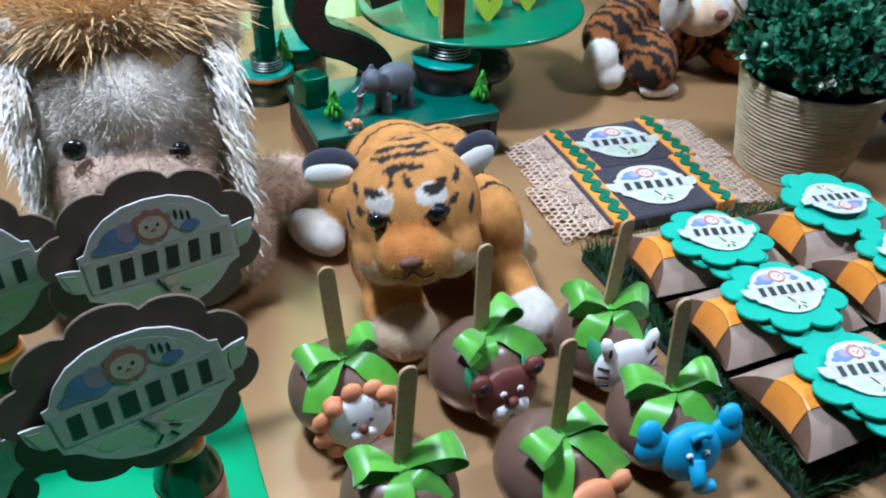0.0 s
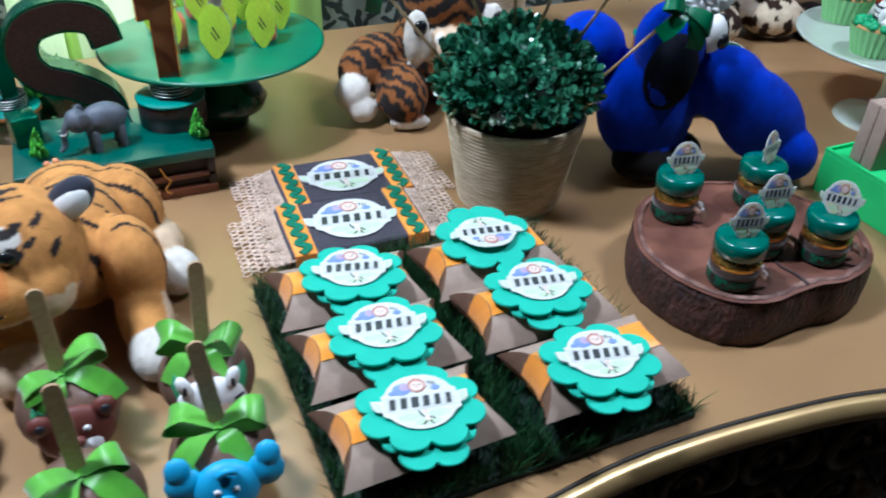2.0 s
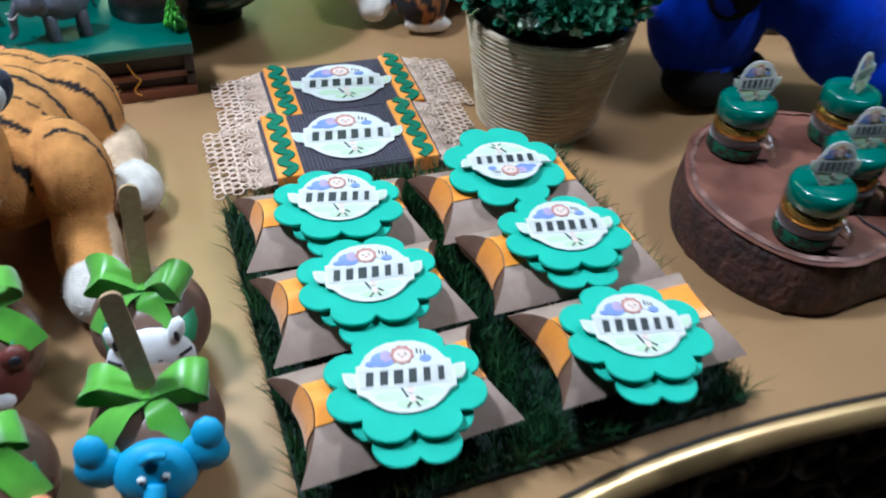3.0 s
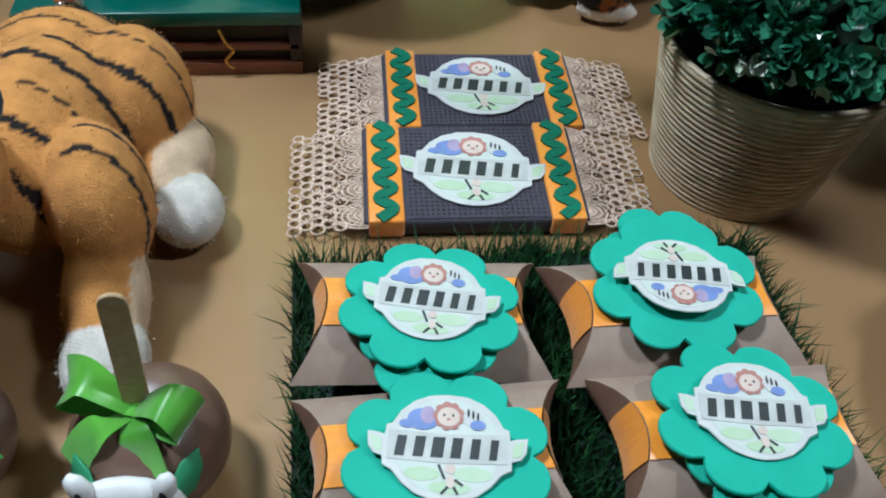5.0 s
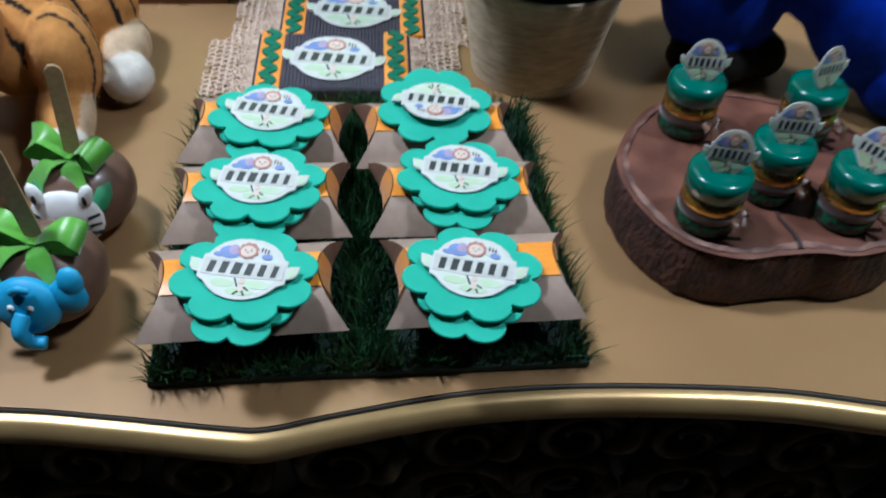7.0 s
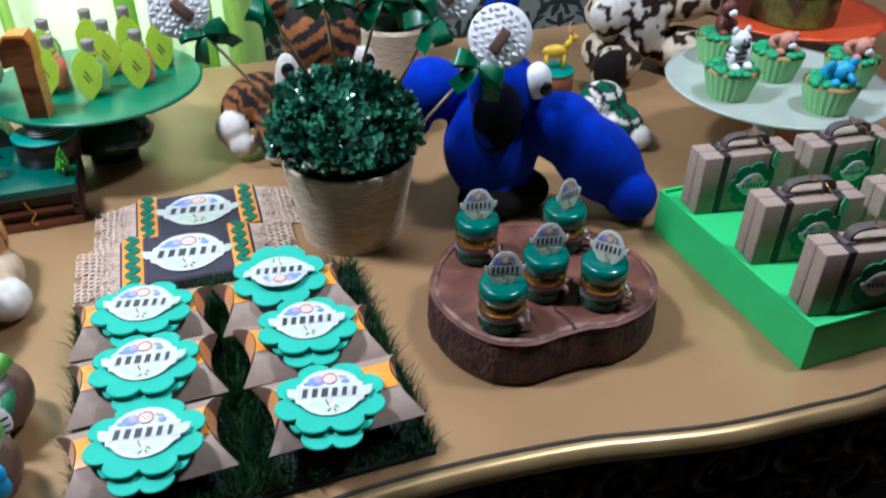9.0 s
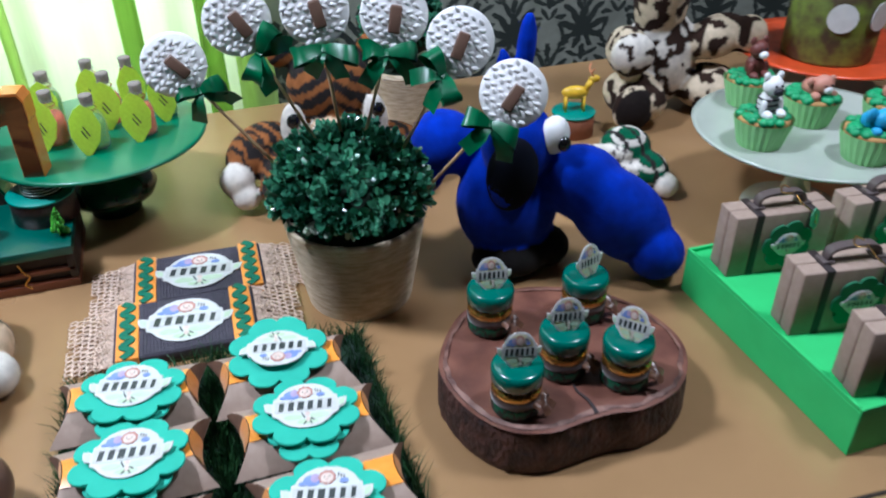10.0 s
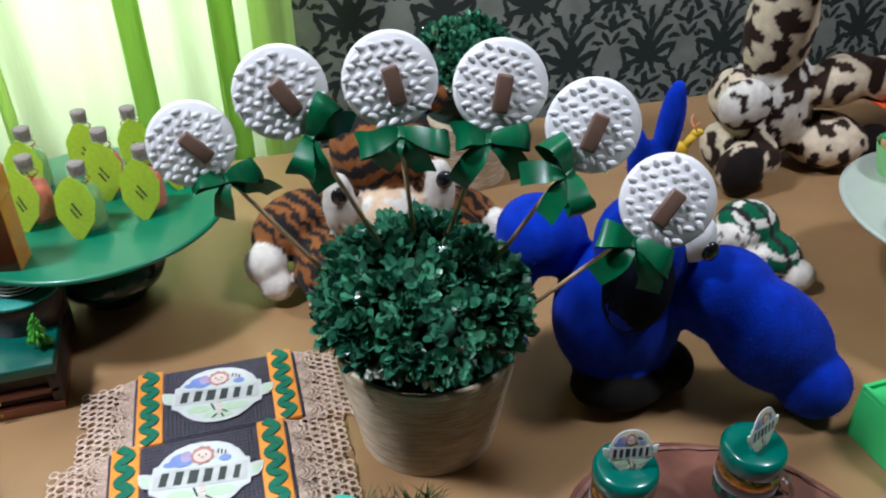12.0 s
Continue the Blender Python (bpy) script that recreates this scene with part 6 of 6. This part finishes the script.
def cupcake(x, y, kind, label):
    t = thing("cupcake", label, "cupcake", pose(x, y, TZ + PZ) @ Matrix.Scale(1.2, 4), group="cupcakes on the stand")
    bm = bmesh.new()
    n = 48
    rows = []
    for r, z in ((0.019, 0), (0.0215, 0.009), (0.024, 0.018), (0.026, 0.0265)):
        rows.append([bm.verts.new(((r + 0.0009 * (k % 2)) * math.cos(2 * math.pi * k / n), (r + 0.0009 * (k % 2)) * math.sin(2 * math.pi * k / n), z)) for k in range(n)])
    for a, b in zip(rows, rows[1:]):
        for k in range(n):
            bm.faces.new((a[k], a[(k + 1) % n], b[(k + 1) % n], b[k]))
    bm.faces.new(rows[0][::-1])
    part("paper_case", bm, CUPPAPER, t, "pleated light green paper case", smooth=False)
    part("sponge", lathe([(0, 0.004), (0.0185, 0.006), (0.0235, 0.0245), (0.023, 0.028), (0, 0.03)], 28, cap=False), CAKE, t)
    bm = bmesh.new()
    rg = random.Random(int(x * 999))
    for k in range(40):
        a, r = rg.uniform(0, 6.28), 0.022 * math.sqrt(rg.random())
        ball((0.0052, 0.0052, 0.0038), Matrix.Translation((r * math.cos(a), r * math.sin(a), 0.0285 + 0.002 * (1 - r / 0.022))), bm, 7, 5)
    part("icing", bm, ICING, t, "rough green grass icing")
    fx = {"zebra": FOND_W, "bear": FOND_B, "monkey": FOND_P, "elephant": FOND_C, "lion": FOND_P}[kind]

    def blob(nm, c, r, mt=fx):
        part(nm, ball(r, Matrix.Translation(c), u=12, v=8), mt, t)

    if kind in ("zebra", "bear"):
        blob("body", (0, 0, 0.040), (0.0095, 0.0085, 0.012))
        blob("head", (0, -0.003, 0.057), (0.0095, 0.0085, 0.009))
        blob("muzzle", (0, -0.011, 0.054), (0.0048, 0.004, 0.004), FOND_K if kind == "zebra" else FOND_W)
        for sx in (-1, 1):
            blob("ear", (sx * 0.007, -0.001, 0.0655), (0.0032, 0.0025, 0.0042))
            blob("arm", (sx * 0.0085, -0.006, 0.038), (0.0035, 0.0038, 0.008))
            blob("leg", (sx * 0.007, -0.010, 0.033), (0.0045, 0.007, 0.0042))
            blob("eye", (sx * 0.003, -0.0108, 0.0595), 0.0011, FOND_K)
        if kind == "zebra":
            for k in range(3):
                part("stripe", lathe([(0.0086, 0.034 + 0.005 * k), (0.0100, 0.035 + 0.005 * k), (0.0086, 0.036 + 0.005 * k)], 16, cap=False), FOND_K, t)
    else:
        blob("body", (0, 0, 0.036), (0.0125, 0.0125, 0.0085))
        blob("head", (0, -0.009, 0.041), (0.0105, 0.009, 0.0095))
        for sx in (-1, 1):
            blob("ear", (sx * 0.0125, -0.006, 0.044), (0.0065, 0.003, 0.0075) if kind == "elephant" else (0.0038, 0.0028, 0.004))
            blob("foot", (sx * 0.0095, -0.013, 0.032), (0.0045, 0.005, 0.0042))
            blob("eye", (sx * 0.0035, -0.0172, 0.043), 0.0011, FOND_K)
        if kind == "elephant":
            part("trunk", tube(smooth_line([(0, -0.016, 0.040), (0.001, -0.021, 0.037), (0.004, -0.021, 0.032)], 5), 0.003, 8), FOND_C, t)
        else:
            blob("muzzle", (0, -0.017, 0.0385), (0.0048, 0.003, 0.0035), FOND_W)
    return t


for x, y, kd, lb_ in ((0.744, 0.316, "zebra", "cupcake in a green case topped with a zebra figure"), (0.832, 0.345, "monkey", "cupcake in a green case topped with a pinkish monkey"),
                      (0.828, 0.248, "elephant", "cupcake in a green case topped with a blue elephant"), (0.800, 0.415, "bear", "cupcake in a green case topped with a brown bear"),
                      (0.905, 0.30, "lion", "cupcake in a green case topped with a peach animal")):
    cupcake(x, y, kd, lb_)

# ---- orange stand far right ----
os_ = thing("cake_stand", "orange enamel cake stand holding a green box near the wall", "cake stand", pose(1.07, 0.585, TZ))
part("plate", lathe([(0, 0.08), (0.12, 0.08), (0.135, 0.086), (0.136, 0.089), (0.12, 0.086), (0, 0.086)], 56, cap=False), ORANGEP, os_)
part("stem", lathe([(0.06, 0), (0.058, 0.006), (0.018, 0.02), (0.018, 0.06), (0.04, 0.08)], 32, cap=False), ORANGEP, os_)
gb_ = thing("sweet_tin", "tall green tin with round white badges on the orange stand", "tin", pose(1.05, 0.565, TZ + 0.086))
part("tin_body", lathe([(0, 0), (0.062, 0), (0.063, 0.004), (0.063, 0.12), (0.06, 0.125), (0, 0.125)], 40, cap=False), mat("olive_print_tin", (0.16, 0.22, 0.03), 0.45, color2=(0.06, 0.04, 0.02), scale=40), gb_)
for a in (-35, 15):
    o = part("round_badge", plate(oval(0.02, 0.02), 0.001), PAPER, gb_, smooth=False)
    o.matrix_basis = pose(0, 0, 0.07, 0, 0, a) @ pose(0, -0.0655, 0, 90)

# ---- green stand with spice bottles ----
gs = thing("cake_stand", "green enamel stand with flat plate carrying small bottles", "cake stand", pose(0.042, 0.603, TZ))
part("plate", lathe([(0, 0.097), (0.118, 0.097), (0.124, 0.099), (0.1245, 0.102), (0.121, 0.103), (0, 0.1025)], 64, cap=False), mat("green_plate_enamel", (0.004, 0.16, 0.075), 0.35, color2=(0.003, 0.135, 0.062), scale=20, coat=0.3), gs)
part("stem", lathe([(0.026, 0), (0.03, 0.002), (0.03, 0.018), (0.05, 0.024), (0.054, 0.034), (0.046, 0.046), (0.028, 0.058), (0.018, 0.075), (0.018, 0.09), (0.03, 0.097)], 48, cap=False), GREEN_DK, gs, "dark green turned foot")
SPOTS = [(0.0, 0.592, 1), (0.044, 0.566, 0), (0.096, 0.583, 1), (-0.008, 0.655, 0), (0.060, 0.630, 1), (0.122, 0.632, 0), (0.04, 0.68, 1), (0.085, 0.675, 0)]


def spice(x, y, red, k):
    t = thing("spice_bottle", f"corked glass bottle of {'red' if red else 'green'} spice with lime leaf tag", "bottle", pose(x, y, TZ + 0.1027, 0, 0, k * 5 - 15), group="spice bottles on the green stand")
    part("glass", lathe([(0, 0), (0.0135, 0), (0.0152, 0.002), (0.0155, 0.005), (0.0155, 0.030), (0.013, 0.038), (0.0078, 0.045), (0.0072, 0.050), (0.0085, 0.0515), (0.0085, 0.053), (0, 0.053)], 26, cap=False), THIN_GLASS, t)
    part("filling", lathe([(0, 0.0015), (0.013, 0.002), (0.0142, 0.006), (0.0142, 0.029), (0.0118, 0.036), (0, 0.037)], 24, cap=False), SPICE if red else HERB, t)
    part("cork", lathe([(0.0062, 0.050), (0.0068, 0.0535), (0.0075, 0.0615), (0.007, 0.0625), (0, 0.0628)], 18, cap=False), CORK, t)
    lf = [(0, 0.021), (0.008, 0.015), (0.0125, 0.004), (0.010, -0.009), (0.003, -0.018), (-0.001, -0.022), (-0.006, -0.015), (-0.0115, -0.004), (-0.011, 0.009), (-0.006, 0.017)]
    tg = part("leaf_tag", plate([(1.4 * a, 1.4 * b) for a, b in lf], 0.0008, rim=0.0002), TAGLIME, t, "lime green leaf-shaped tag", smooth=False)
    tg.matrix_basis = pose(-0.004, -0.0172, 0.027, 78, 0, -8 + (k % 3) * 8)
    for q in range(2):
        part("lettering_bar", box(0.013 - 0.003 * q, 0.0013, 0.0003, 0, (0.001 + 0.002 * q, 0.001 - 0.004 * q, 0.0009)), INK, tg, smooth=False).matrix_basis = pose(0, 0, 0, 0, 0, -62)
    ring = [(0.0085 * math.cos(a), 0.0085 * math.sin(a), 0.0465) for a in [2 * math.pi * i / 16 for i in range(17)]]
    part("gold_cord", tube(ring + [(0.004, -0.013, 0.043)], 0.0006, 5), GOLD, t)


for k, (x, y, rd) in enumerate(SPOTS):
    spice(x, y, rd, k)

# ---- figures and numerals at the back ----
pl = thing("display_plinth", "teal-topped brown wooden plinth with open drawers", "plinth", pose(0, 0, TZ))
X0, X1, Y0, Y1 = -0.176, 0.006, 0.446, 0.565
cx, cy, w, d = (X0 + X1) / 2, (Y0 + Y1) / 2, X1 - X0, Y1 - Y0
part("foot_board", box(w, d, 0.010, 0.001, (cx, cy, 0)), REDWOOD, pl)
part("core", box(w - 0.012, d - 0.012, 0.036, 0.0, (cx, cy, 0.010)), STRAP, pl, smooth=False)
part("middle_board", box(w - 0.002, d - 0.002, 0.005, 0.0008, (cx, cy, 0.0195)), REDWOOD, pl)
for sx in (X0 + 0.004, X1 - 0.004):
    part("side_board", box(0.008, d - 0.002, 0.0355, 0.0006, (sx, cy, 0.0104)), STRAP, pl)
part("teal_top", box(w + 0.002, d + 0.002, 0.0105, 0.001, (cx, cy, 0.0402)), mat("plinth_teal", (0.002, 0.085, 0.062), 0.3, color2=(0.002, 0.07, 0.05), scale=20, coat=0.2), pl)
ch = smooth_line([(-0.048, 0.4445, 0.038), (-0.044, 0.4435, 0.028), (-0.040, 0.4435, 0.022), (-0.046, 0.4435, 0.014), (-0.041, 0.4435, 0.008)], 5)
part("gold_chain", tube(ch, 0.0012, 6), GOLD, pl)
PT = TZ + 0.051


def drum(name, x, y, z, r, h, side, topm, label):
    t = thing(name, label, "drum", pose(x, y, z))
    part("side", lathe([(0, 0), (r, 0), (r, h - 0.004), (r - 0.001, h - 0.003), (0, h - 0.003)], 36, cap=False), side, t)
    part("top", lathe([(0, h - 0.003), (r + 0.001, h - 0.003), (r + 0.0015, h - 0.001), (r, h), (0, h)], 36, cap=False), topm, t)
    return t


def numeral_one(x, y, z, h, wide, deep, face, side, rz, label):
    """A standing block numeral, with bevelled rim, on a clear foot."""
    t = thing("numeral", label, "numeral", pose(x, y, z, 0, 0, rz))
    a = wide / 2
    out = [(-a * 0.45, 0), (a * 0.55, 0), (a * 0.55, h * 0.72), (a * 0.62, h * 0.74), (a * 0.62, h * 0.93), (a * 0.4, h), (-a * 0.55, h), (-a * 1.0, h * 0.9), (-a * 1.0, h * 0.70), (-a * 0.45, h * 0.72)]
    up = pose(0, 0, 0, 90)
    part("block", plate(out, deep, m=up, z=-deep / 2 + 0.0002), side, t, smooth=False)
    inner = [((px - 0.0) * 0.93, 0.03 * h + py * 0.945) for px, py in out]
    part("face", plate(inner, 0.0012, m=up, z=deep / 2 - 0.0004), face, t, smooth=False)
    part("clear_foot", lathe([(0, -0.0008), (wide * 0.5, -0.0008), (wide * 0.5, h * 0.16), (wide * 0.47, h * 0.16), (wide * 0.47, h * 0.005), (0, h * 0.004)], 28, cap=False), GLASS, t)
    for k in range(4):
        part("silver_wire", tube([(wide * 0.505 * math.cos(q), wide * 0.505 * math.sin(q), h * (0.03 + 0.03 * k)) for q in [2 * math.pi * i / 20 for i in range(21)]], 0.0006, 5), SILVER, t)
    return t


drum("glitter_drum", -0.020, 0.522, PT, 0.034, 0.030, mat("dark_glitter", (0.010, 0.006, 0.007), 0.35, color2=(0.04, 0.02, 0.02), scale=600, bump=0.4, bump_scale=900), TEAL_GL, "dark glitter drum with a teal top on the plinth")
numeral_one(-0.017, 0.522, PT + 0.0305, 0.115, 0.043, 0.024, AMBER, AMBER_S, -12, "amber resin numeral one standing on a glitter drum")
drum("glitter_drum", -0.183, 0.655, TZ, 0.031, 0.034, GREEN_DK, TEAL_GL, "green drum with an orange glitter rim")
rimo = thing("glitter_braid", "orange glitter braid round the green drum", "braid", pose(-0.183, 0.655, TZ + 0.028))
part("braid", lathe([(0.0315, 0), (0.0328, 0.001), (0.0328, 0.004), (0.0315, 0.005)], 36, cap=False), mat("orange_glitter", (0.5, 0.16, 0.02), 0.4, 0.3, color2=(0.7, 0.3, 0.08), scale=500, bump=0.5), rimo)
numeral_one(-0.180, 0.652, TZ + 0.0345, 0.098, 0.034, 0.02, GREEN_MET, GREEN_MET, 10, "metallic green numeral one on a green drum")
drum("glitter_drum", -0.236, 0.715, TZ, 0.031, 0.040, GREEN_DK, TEAL_GL, "dark green drum carrying a little hut")
hut = thing("toy_hut", "tiny tan wooden hut on a green drum", "toy house", pose(-0.232, 0.712, TZ + 0.0405, 0, 0, 12))
part("hut_walls", box(0.02, 0.016, 0.016, 0.0006), CORK, hut)
bm = bmesh.new()
plate([(-0.014, 0), (0.014, 0), (0, 0.012)], 0.022, bm, -0.011, pose(0, 0, 0.016, 90))
part("hut_roof", bm, mat("straw_roof", (0.30, 0.18, 0.08), 0.8, bump=0.5), hut, smooth=False)
drum("glitter_drum", -0.135, 0.70, TZ, 0.034, 0.045, GREEN_DK, TEAL_GL, "dark green glitter drum behind the curved figure")

cv = thing("curved_ornament", "standing curved ornament with metallic green rim and dark face", "ornament", pose(-0.112, 0.578, TZ))
sp = smooth_line([(0.043, 0, 0.125), (0.034, 0, 0.150), (0.004, 0, 0.158), (-0.028, 0, 0.148), (-0.038, 0, 0.122), (-0.026, 0, 0.098), (0.004, 0, 0.084), (0.030, 0, 0.064), (0.034, 0, 0.036), (0.016, 0, 0.016), (-0.012, 0, 0.014), (-0.036, 0, 0.028)], 6)


def sband(half, y0, y1, material, name):
    bm = bmesh.new()
    rows = []
    n = len(sp)
    for i, p in enumerate(sp):
        dd = (sp[min(i + 1, n - 1)] - sp[max(i - 1, 0)]).normalized()
        s = Vector((-dd.z, 0, dd.x))
        rows.append([bm.verts.new(Vector((p.x, yy, p.z)) + s * hh) for hh, yy in ((-half, y0), (half, y0), (half, y1), (-half, y1))])
    for a, b in zip(rows, rows[1:]):
        for k in range(4):
            bm.faces.new((a[k], a[(k + 1) % 4], b[(k + 1) % 4], b[k]))
    bm.faces.new(rows[0][::-1])
    bm.faces.new(rows[-1])
    part(name, bm, material, cv, smooth=False)


sband(0.0165, -0.016, 0.016, GREEN_MET, "rim")
sband(0.0135, -0.0172, -0.0145, mat("dark_brown_glitter", (0.02, 0.008, 0.007), 0.35, color2=(0.05, 0.02, 0.018), scale=500, bump=0.3), "dark_face")
part("foot_block", box(0.05, 0.034, 0.014, 0.001, (0, 0, -0.0002)), GREEN_DK, cv)

el = thing("toy_elephant", "small grey plastic elephant figure on the plinth", "figurine", pose(-0.092, 0.486, PT, 0, 0, 12))
part("elephant_body", ball((0.022, 0.014, 0.016), Matrix.Translation((0.004, 0, 0.029)), u=20, v=14), GREYPL, el)
part("head", ball((0.011, 0.011, 0.012), Matrix.Translation((-0.022, -0.002, 0.033)), u=16, v=12), GREYPL, el)
for sy in (-1, 1):
    part("ear", ball((0.007, 0.0022, 0.010), Matrix.Translation((-0.016, sy * 0.012 - 0.001, 0.034)) @ pose(0, 0, 0, 0, 0, sy * 25)), GREYPL, el)
    part("tusk", tube(smooth_line([(-0.030, sy * 0.005, 0.028), (-0.036, sy * 0.006, 0.023), (-0.040, sy * 0.005, 0.024)], 4), 0.0014, 6, taper=lambda q: 1 - 0.7 * q), PAPER, el)
    for lx in (-0.009, 0.016):
        part("leg", lathe([(0.0052, 0), (0.0046, 0.004), (0.005, 0.02), (0, 0.024)], 12, cap=False), GREYPL, el, m=pose(lx, sy * 0.007, 0))
part("trunk", tube(smooth_line([(-0.030, -0.002, 0.033), (-0.036, -0.003, 0.022), (-0.037, -0.003, 0.011), (-0.042, -0.003, 0.006)], 5), 0.0042, 8, taper=lambda q: 1 - 0.5 * q), GREYPL, el)
part("tail", tube([(0.026, 0, 0.032), (0.029, 0, 0.018)], 0.001, 5), GREYPL, el)


def sprig(x, y, z, h, seed):
    t = thing("plastic_plant", "tiny bright green plastic plant", "plastic plant", pose(x, y, z))
    rg = random.Random(seed)
    part("stalk", tube([(0, 0, 0), (0, 0, h * 0.9)], 0.0012, 6), PLANT, t)
    bm = bmesh.new()
    for k in range(26):
        u = k / 25
        a = k * 2.4
        r = 0.0085 * (1.1 - u) * rg.uniform(0.8, 1.2)
        c = Vector((r * 0.55 * math.cos(a), r * 0.55 * math.sin(a), h * (0.15 + 0.75 * u)))
        ball((r * 0.55, 0.0014, 0.0055), Matrix.Translation(c) @ pose(0, 0, 0, 0, 35 if math.cos(a) > 0 else -35, math.degrees(a)), bm, 6, 5)
    o = part("sprig", bm, PLANT, t)
    tagged(o, kind="stuff")


for k, (x, y, z, h) in enumerate(((0.002 - 0.006, 0.470, PT, 0.032), (-0.152, 0.478, PT, 0.032), (-0.158, 0.665, TZ + 0.0342, 0.036), (-0.125, 0.69, TZ + 0.045, 0.028))):
    sprig(x, y, z, h, k)
beads = thing("bead_cluster", "small cluster of silver and orange beads on the plinth", "beads", pose(-0.14, 0.452, PT))
for k in range(7):
    part("bead", ball(0.0032, Matrix.Translation((0.006 * math.cos(k * 1.9), 0.004 * math.sin(k * 1.9), 0.003 + 0.0035 * (k // 3))), u=10, v=8), SILVER if k < 4 else FOND_O, beads)
gb2 = thing("green_block", "small metallic green cube on the plinth", "block", pose(-0.162, 0.52, PT, 0, 0, 15))
part("cube", box(0.026, 0.026, 0.03, 0.0015), GREEN_MET, gb2)

drum("round_base", 0.668, 0.61, TZ, 0.030, 0.034, mat("terracotta_side", (0.28, 0.10, 0.05), 0.6, color2=(0.2, 0.07, 0.035), scale=60), TEAL_GL, "round brown base with a green top")
dr = thing("toy_deer", "small yellow plastic deer on a round base", "figurine", pose(0.668, 0.61, TZ + 0.034, 0, 0, 165) @ Matrix.Scale(1.3, 4))
part("deer_body", ball((0.015, 0.0065, 0.0075), Matrix.Translation((0, 0, 0.021)), u=16, v=10), YELLOW, dr)
part("neck", tube([(-0.011, 0, 0.024), (-0.017, 0, 0.034)], 0.0036, 8), YELLOW, dr)
part("head", ball((0.006, 0.0036, 0.004), Matrix.Translation((-0.020, 0, 0.036))), YELLOW, dr)
for sy in (-1, 1):
    part("antler", tube(smooth_line([(-0.018, sy * 0.002, 0.039), (-0.015, sy * 0.006, 0.045), (-0.017, sy * 0.009, 0.050)], 4), 0.0009, 5), FOND_O, dr)
    for lx in (-0.01, 0.01):
        part("leg", tube([(lx, sy * 0.0035, 0.018), (lx, sy * 0.004, 0)], 0.0016, 6), YELLOW, dr)
